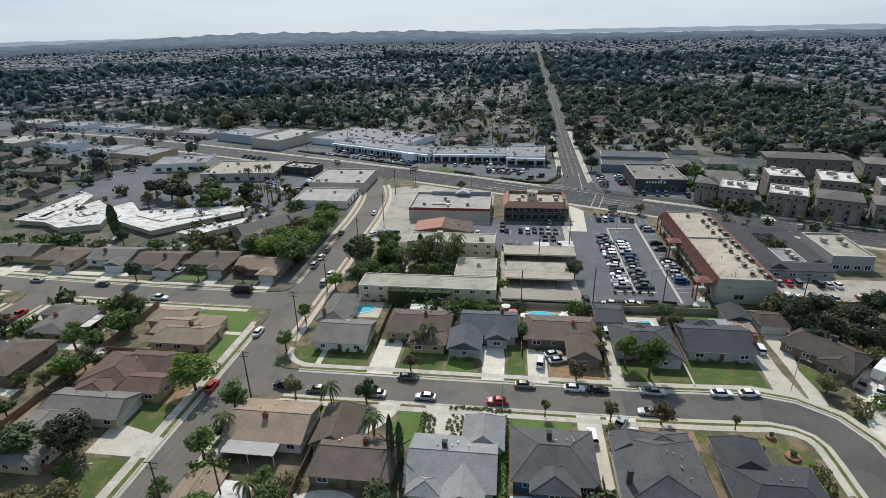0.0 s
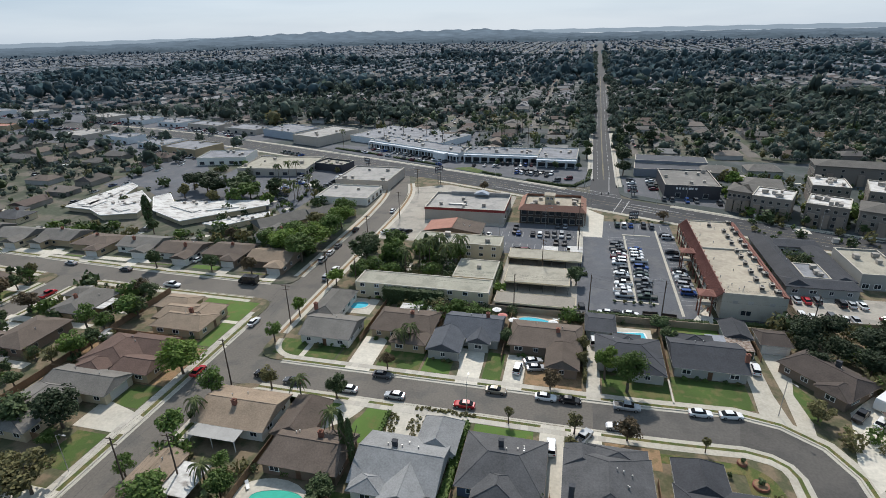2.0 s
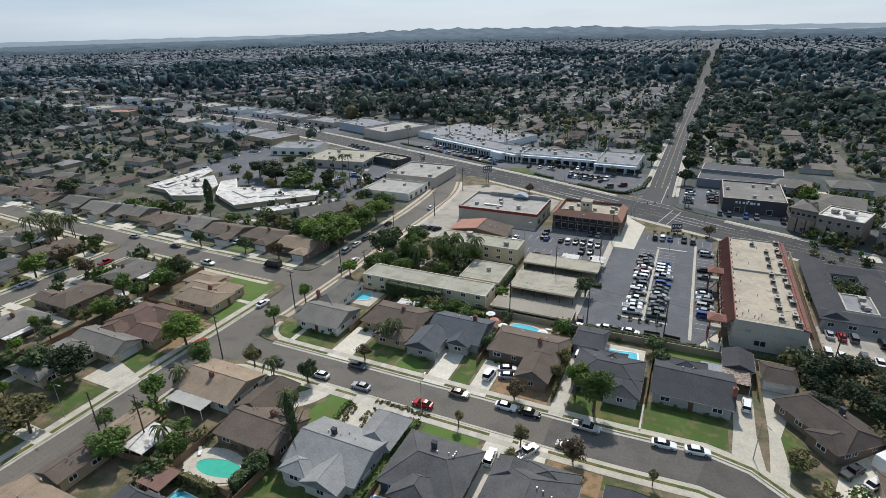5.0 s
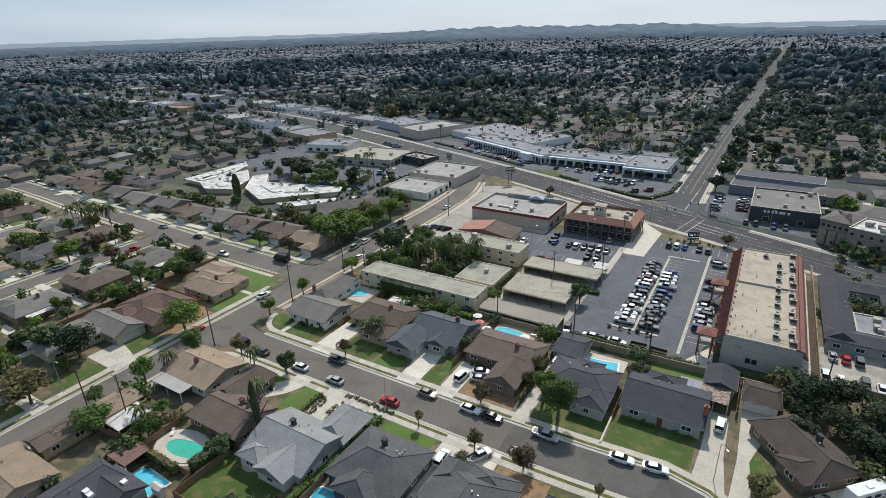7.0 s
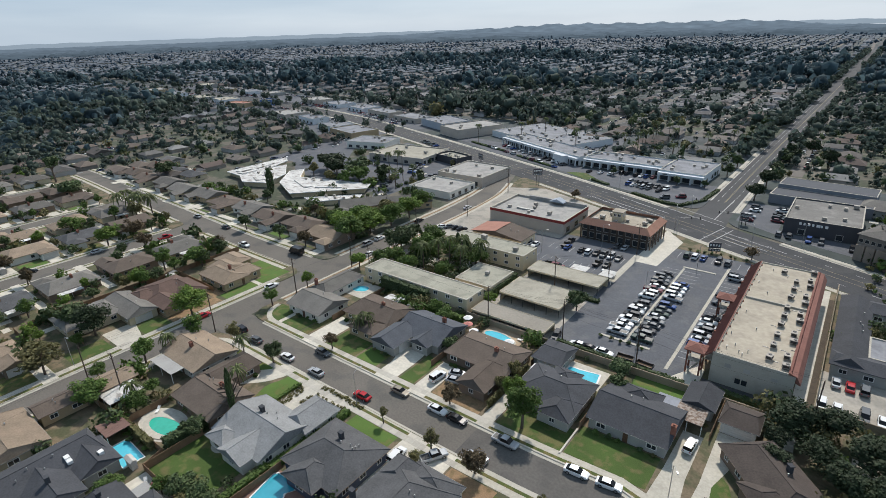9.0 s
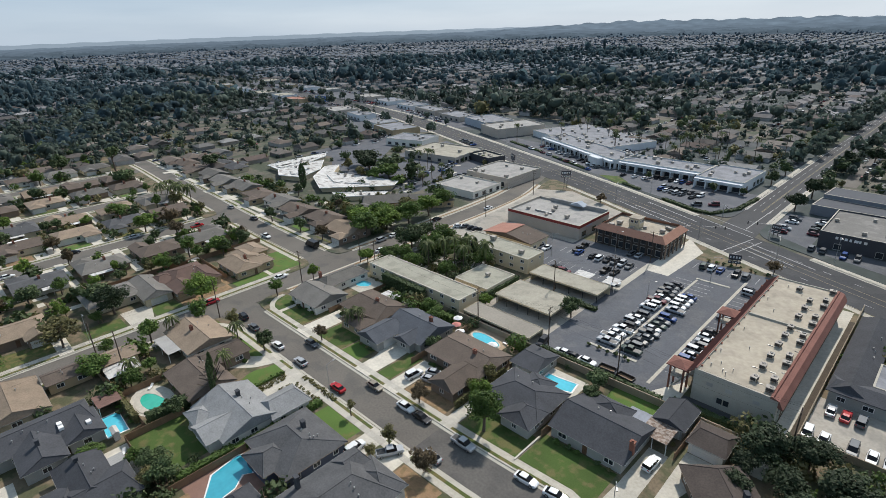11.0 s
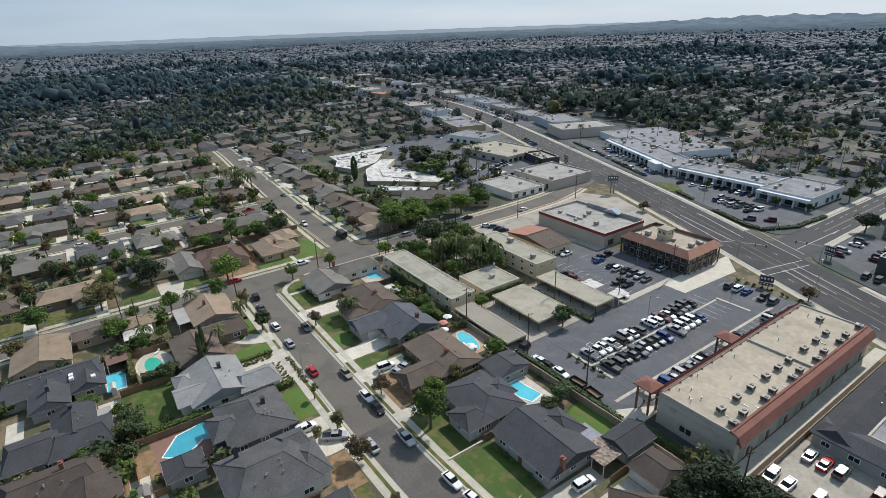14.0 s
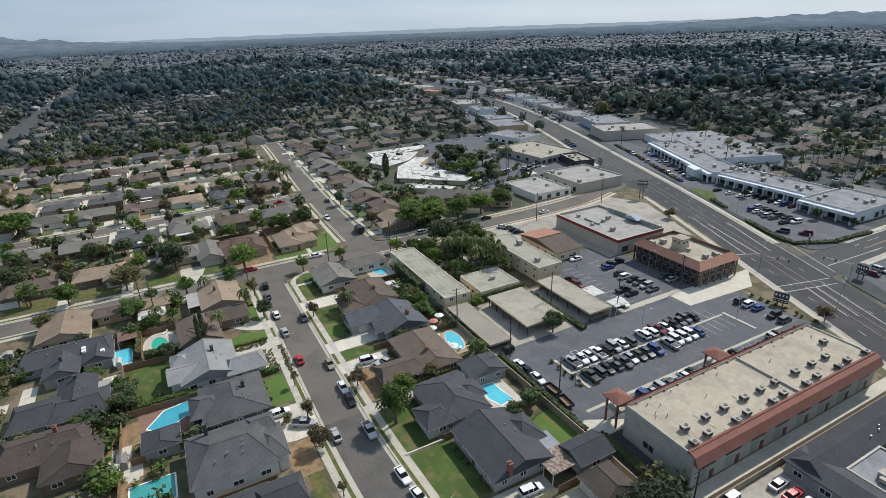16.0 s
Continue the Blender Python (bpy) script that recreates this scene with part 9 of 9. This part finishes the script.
def far_trees(name, r0, r1, n, lobes, per, size, h0, h1, material, label, a0=-112, a1=52):
    """Scattered trees between two distances, each a few leafy lumps with loose leaf cards round them."""
    k = int(n * 3)
    r = np.sqrt(FR.uniform(r0 ** 2, r1 ** 2, k))
    a = np.radians(FR.uniform(a0, a1, k))
    x, y = 40 + r * np.sin(a), 20 + r * np.cos(a)
    keep = ~taken(x, y, -2)
    grid = np.abs(((x + 2600 + 34) % 68) - 34)
    keep &= (grid > 2.2) | (r > 1200)
    x, y = x[keep][:n], y[keep][:n]
    m = len(x)
    clump = 0.75 + 0.5 * np.sin(x * 0.011 + 2 * np.sin(y * 0.006)) * np.sin(y * 0.013 + x * 0.004)
    h = FR.uniform(h0, h1, m) * (0.62 + 0.75 * FR.uniform(0, 1, m) ** 3) * np.clip(clump, 0.5, 1.35)
    rad = h * FR.uniform(0.32, 0.60, m)
    tall = FR.uniform(0, 1, m) < 0.05
    h[tall] *= 1.5
    rad[tall] *= 0.4
    z = ground_z(x, y)
    off = FR.normal(0, 1, (m, lobes, 3))
    off /= np.linalg.norm(off, axis=2)[:, :, None]
    off *= 0.0 if lobes == 1 else 0.5
    c = np.empty_like(off)
    c[:, :, 0] = x[:, None] + off[:, :, 0] * rad[:, None]
    c[:, :, 1] = y[:, None] + off[:, :, 1] * rad[:, None]
    c[:, :, 2] = z[:, None] + 0.56 * h[:, None] + off[:, :, 2] * 0.4 * h[:, None]
    lr = (0.82 if lobes == 1 else 0.56) * FR.uniform(0.75, 1.15, (m, lobes))
    lump_r = np.stack([rad[:, None] * lr, rad[:, None] * lr, 0.46 * h[:, None] * lr], 2)
    p = FR.normal(0, 1, (m, per, 3))
    p /= np.linalg.norm(p, axis=2)[:, :, None]
    nrm = p.reshape(-1, 3).copy()
    p *= FR.uniform(0.8, 1.08, (m, per, 1))
    q = np.stack([x[:, None] + p[:, :, 0] * rad[:, None], y[:, None] + p[:, :, 1] * rad[:, None], z[:, None] + 0.56 * h[:, None] + p[:, :, 2] * 0.44 * h[:, None]], 2)
    NPR.seed(5)
    cards = leaf_quads(q.reshape(-1, 3), nrm, np.repeat(rad, per)[:, None] * size, 0.2)
    me = foliage_mesh(name, c.reshape(-1, 3), lump_r.reshape(-1, 3), cards, material, *((OCTA, OCTA_FACES) if r0 > 1400 else ()))
    tagged(new(name, me), label, "trees", "", "stuff")


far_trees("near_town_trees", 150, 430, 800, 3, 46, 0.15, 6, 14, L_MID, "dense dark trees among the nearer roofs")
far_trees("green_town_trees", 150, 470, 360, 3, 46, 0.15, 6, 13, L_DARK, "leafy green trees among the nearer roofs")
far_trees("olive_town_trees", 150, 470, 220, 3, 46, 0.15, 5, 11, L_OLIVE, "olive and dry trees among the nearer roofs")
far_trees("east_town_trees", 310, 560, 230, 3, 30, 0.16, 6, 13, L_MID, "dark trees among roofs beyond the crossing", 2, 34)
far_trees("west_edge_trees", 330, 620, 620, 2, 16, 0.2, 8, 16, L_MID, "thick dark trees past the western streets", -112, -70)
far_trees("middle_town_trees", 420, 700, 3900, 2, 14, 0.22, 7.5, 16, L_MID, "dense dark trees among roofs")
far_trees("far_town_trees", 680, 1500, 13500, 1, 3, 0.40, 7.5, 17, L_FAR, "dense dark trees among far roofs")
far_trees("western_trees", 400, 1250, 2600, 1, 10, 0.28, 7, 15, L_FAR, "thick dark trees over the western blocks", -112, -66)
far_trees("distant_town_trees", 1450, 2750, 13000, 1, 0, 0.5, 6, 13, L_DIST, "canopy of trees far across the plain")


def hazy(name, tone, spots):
    """Distance whose haze is put into its glow colour, faintly mottled."""
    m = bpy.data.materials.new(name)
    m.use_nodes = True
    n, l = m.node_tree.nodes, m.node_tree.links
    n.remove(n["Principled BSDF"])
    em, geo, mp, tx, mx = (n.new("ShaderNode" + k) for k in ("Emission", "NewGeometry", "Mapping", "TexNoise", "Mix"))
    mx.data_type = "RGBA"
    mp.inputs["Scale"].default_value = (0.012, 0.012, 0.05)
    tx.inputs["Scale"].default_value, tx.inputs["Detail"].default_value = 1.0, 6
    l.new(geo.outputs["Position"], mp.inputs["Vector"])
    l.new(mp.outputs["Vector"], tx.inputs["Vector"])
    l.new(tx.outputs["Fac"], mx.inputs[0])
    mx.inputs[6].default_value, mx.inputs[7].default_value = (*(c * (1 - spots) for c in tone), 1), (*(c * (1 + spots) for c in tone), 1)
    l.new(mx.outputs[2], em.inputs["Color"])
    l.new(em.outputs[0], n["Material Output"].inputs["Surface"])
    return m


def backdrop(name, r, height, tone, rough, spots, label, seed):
    """A ring of distance glowing in its haze tone: a ridge that rises and falls, standing far behind the town."""
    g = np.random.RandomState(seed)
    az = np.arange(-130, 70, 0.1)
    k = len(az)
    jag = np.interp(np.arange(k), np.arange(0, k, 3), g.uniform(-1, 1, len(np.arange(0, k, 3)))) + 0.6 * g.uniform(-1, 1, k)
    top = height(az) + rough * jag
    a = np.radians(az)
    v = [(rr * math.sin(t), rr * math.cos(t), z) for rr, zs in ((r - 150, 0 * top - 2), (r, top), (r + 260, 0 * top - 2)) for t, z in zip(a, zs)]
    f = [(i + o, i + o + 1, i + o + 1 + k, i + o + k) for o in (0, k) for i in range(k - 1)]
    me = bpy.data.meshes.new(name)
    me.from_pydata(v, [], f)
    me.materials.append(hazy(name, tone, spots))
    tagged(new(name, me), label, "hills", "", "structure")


# tones lighten with distance: haze as glow, the last belt pure horizon haze
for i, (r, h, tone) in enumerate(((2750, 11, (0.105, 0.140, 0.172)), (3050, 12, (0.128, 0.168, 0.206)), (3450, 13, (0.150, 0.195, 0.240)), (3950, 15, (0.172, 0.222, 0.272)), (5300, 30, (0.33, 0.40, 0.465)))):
    backdrop("backdrop_woods", r, lambda az, h=h, i=i: h + 2.5 * np.sin(az * (0.9 + 0.3 * i) + i), tone, max(0.8, 4.0 - 0.8 * i), max(0.06, 0.7 - 0.16 * i), "glowing belt of distant woods and roofs in haze tones", 60 + i)
backdrop("backdrop_hills", 4600, lambda az: np.interp(az, HILL_AZ, HILL_H) * (1 + 0.10 * np.sin(az * 1.9 + 0.7) + 0.06 * np.sin(az * 4.7 + 1.0)) + 2, (0.190, 0.245, 0.300), 1.4, 0.45, "low hills on the horizon, glowing in haze blue-grey", 80)


def boulevard_trees():
    """Trees and tall palms along the far boulevard and in the lots beside it."""
    n = 190
    x = FR.uniform(-1000, -205, n)
    by = np.interp(x, BLV[:, 0], BLV[:, 1])
    y = by + FR.choice((-1, 1), n) * FR.choice((13.8, 14.4, 26, 48, 54, 57), n)
    h = FR.uniform(4.5, 10, n)
    w = FR.uniform(0.34, 0.52, n)
    slim = FR.uniform(0, 1, n) < 0.2
    h[slim], w[slim] = h[slim] + 4, 0.12
    p = FR.normal(0, 1, (n, 60, 3))
    p /= np.linalg.norm(p, axis=2)[:, :, None]
    nrm = p.reshape(-1, 3).copy()
    p *= FR.uniform(0.5, 1.05, (n, 60, 1))
    c = np.stack([x[:, None] + p[:, :, 0] * (h * w)[:, None], y[:, None] + p[:, :, 1] * (h * w)[:, None], 0.58 * h[:, None] + p[:, :, 2] * h[:, None] * 0.42], 2)
    q = leaf_quads(c.reshape(-1, 3), nrm, np.repeat(np.clip(h * w, 1.5, 9), 60)[:, None] * 0.26, 0.2)
    tagged(new("boulevard_trees", quads("boulevard_trees", q, L_MID)), "dark trees in the lots along the far boulevard", "trees", "", "stuff")


boulevard_trees()


def avenue_trees():
    y = FR.uniform(336, 1500, 180)
    side = np.tile((-1, 1), 90) * FR.uniform(7.4, 13, 180)
    x = np.interp(y, AVE[:, 1], AVE[:, 0]) + side
    h = FR.uniform(4.5, 11.5, 180)
    p = FR.normal(0, 1, (180, 70, 3))
    p /= np.linalg.norm(p, axis=2)[:, :, None]
    nrm = p.reshape(-1, 3).copy()
    p *= FR.uniform(0.5, 1.05, (180, 70, 1))
    c = np.stack([x[:, None] + p[:, :, 0] * h[:, None] * 0.46, y[:, None] + p[:, :, 1] * h[:, None] * 0.46, 0.58 * h[:, None] + p[:, :, 2] * h[:, None] * 0.42], 2)
    q = leaf_quads(c.reshape(-1, 3), nrm, np.repeat(h, 70)[:, None] * 0.11, 0.2)
    tagged(new("avenue_trees", quads("avenue_trees", q, L_MID)), "two long rows of dark trees along the avenue", "trees", "", "stuff")


avenue_trees()


def far_cars():
    """Cars along the far kerbs and in the lots of the boulevard shops."""
    pos = []
    for sx in np.arange(-2600, 2000, 68):
        for y in np.arange(-240, 1500, 11.0):
            for side in (-1, 1):
                if FR.uniform() < 0.42:
                    pos.append((sx + side * 2.5, y + FR.uniform(-3, 3), 90, 0))
    xs, ys = np.array([p[0] for p in pos]), np.array([p[1] for p in pos])
    ok = in_view(xs, ys) & ~taken(xs, ys, 0) & (np.hypot(xs, ys) < 1300)
    pos = [p for p, k in zip(pos, ok) if k]
    for x in np.arange(-740, -205, 3.1):
        by = float(np.interp(x, BLV[:, 0], BLV[:, 1]))
        for off in (15.5, 21.5, 52, -15.5, -21.5, -50):
            if FR.uniform() < 0.45 and math.sin(x * 0.05 + off) > -0.4:
                pos.append((x, by + off, 75 + FR.uniform(-6, 6), 0.15))
    v, f, mi = [], [], []
    for x, y, rz, z in pos:
        c, s = math.cos(radians(rz)), math.sin(radians(rz))
        L, W = FR.uniform(2.1, 2.5), FR.uniform(0.86, 0.98)
        b = len(v)
        for l0, l1, w, zz in ((-L, L, W, 0.3), (-L, L * 0.98, W, 0.85), (-L * 0.72, L * 0.42, W * 0.94, 0.88), (-L * 0.55, L * 0.12, W * 0.74, 1.45)):
            v += [(x + c * a - s * q, y + s * a + c * q, z + zz) for a, q in ((l0, -w), (l1, -w), (l1, w), (l0, w))]
        for o, m in ((0, 0), (8, 1)):
            f += [(b + o + k, b + o + (k + 1) % 4, b + o + 4 + (k + 1) % 4, b + o + 4 + k) for k in range(4)] + [(b + o + 4, b + o + 5, b + o + 6, b + o + 7)]
            mi += [m] * 4 + [0]
    me = bpy.data.meshes.new("distant_cars")
    me.from_pydata(v, [], f)
    me.materials.append(palette("far_car_paint", ((0.70, 0.70, 0.69), (0.02, 0.02, 0.022), (0.42, 0.43, 0.44), (0.12, 0.125, 0.13), (0.72, 0.72, 0.71), (0.03, 0.03, 0.035), (0.30, 0.05, 0.05), (0.05, 0.07, 0.14)), 0.35, 0.05))
    me.materials.append(CARGLASS)
    me.polygons.foreach_set("material_index", mi)
    tagged(new("distant_cars", me), "many small parked cars far off", "cars", "", "stuff")


far_cars()


# ---------------------------------------------------------------- sidewalk slabs of the two near streets
def walk_slabs():
    b = bmesh.new()
    v0 = [b.verts.new((x, y, 0)) for x, y in ((-0.735, -0.735), (0.735, -0.735), (0.735, 0.735), (-0.735, 0.735))]
    v1 = [b.verts.new((x, y, 0.02)) for x, y in ((-0.72, -0.72), (0.72, -0.72), (0.72, 0.72), (-0.72, 0.72))]
    b.faces.new(v1)
    for k in range(4):
        b.faces.new((v0[k], v0[(k + 1) % 4], v1[(k + 1) % 4], v1[k]))
    me = mesh_of("slab", b, mat("sidewalk_slab", (0.42, 0.39, 0.335), 0.85, 0.16, 0.3, 3.0, 0.2, rand=0.14))
    host = {ob.name: ob for ob in bpy.data.objects if ob.name.startswith("walk_")}
    rows = [("walk_street", x, 103.15, 0) for x in np.arange(-47, 27, 1.5)] + [("walk_street.001", x, 89.65, 0) for x in np.arange(-47, 27, 1.5)]
    rows += [("walk_side_street", -69.85, y, 0) for y in np.arange(40, 122, 1.5)] + [("walk_side_street.001", -54.15, y, 0) for y in np.arange(40, 82, 1.5)]
    for name, x, y, r in rows:
        put("slab", me, host[name], pose(x, y, 0.178))


walk_slabs()
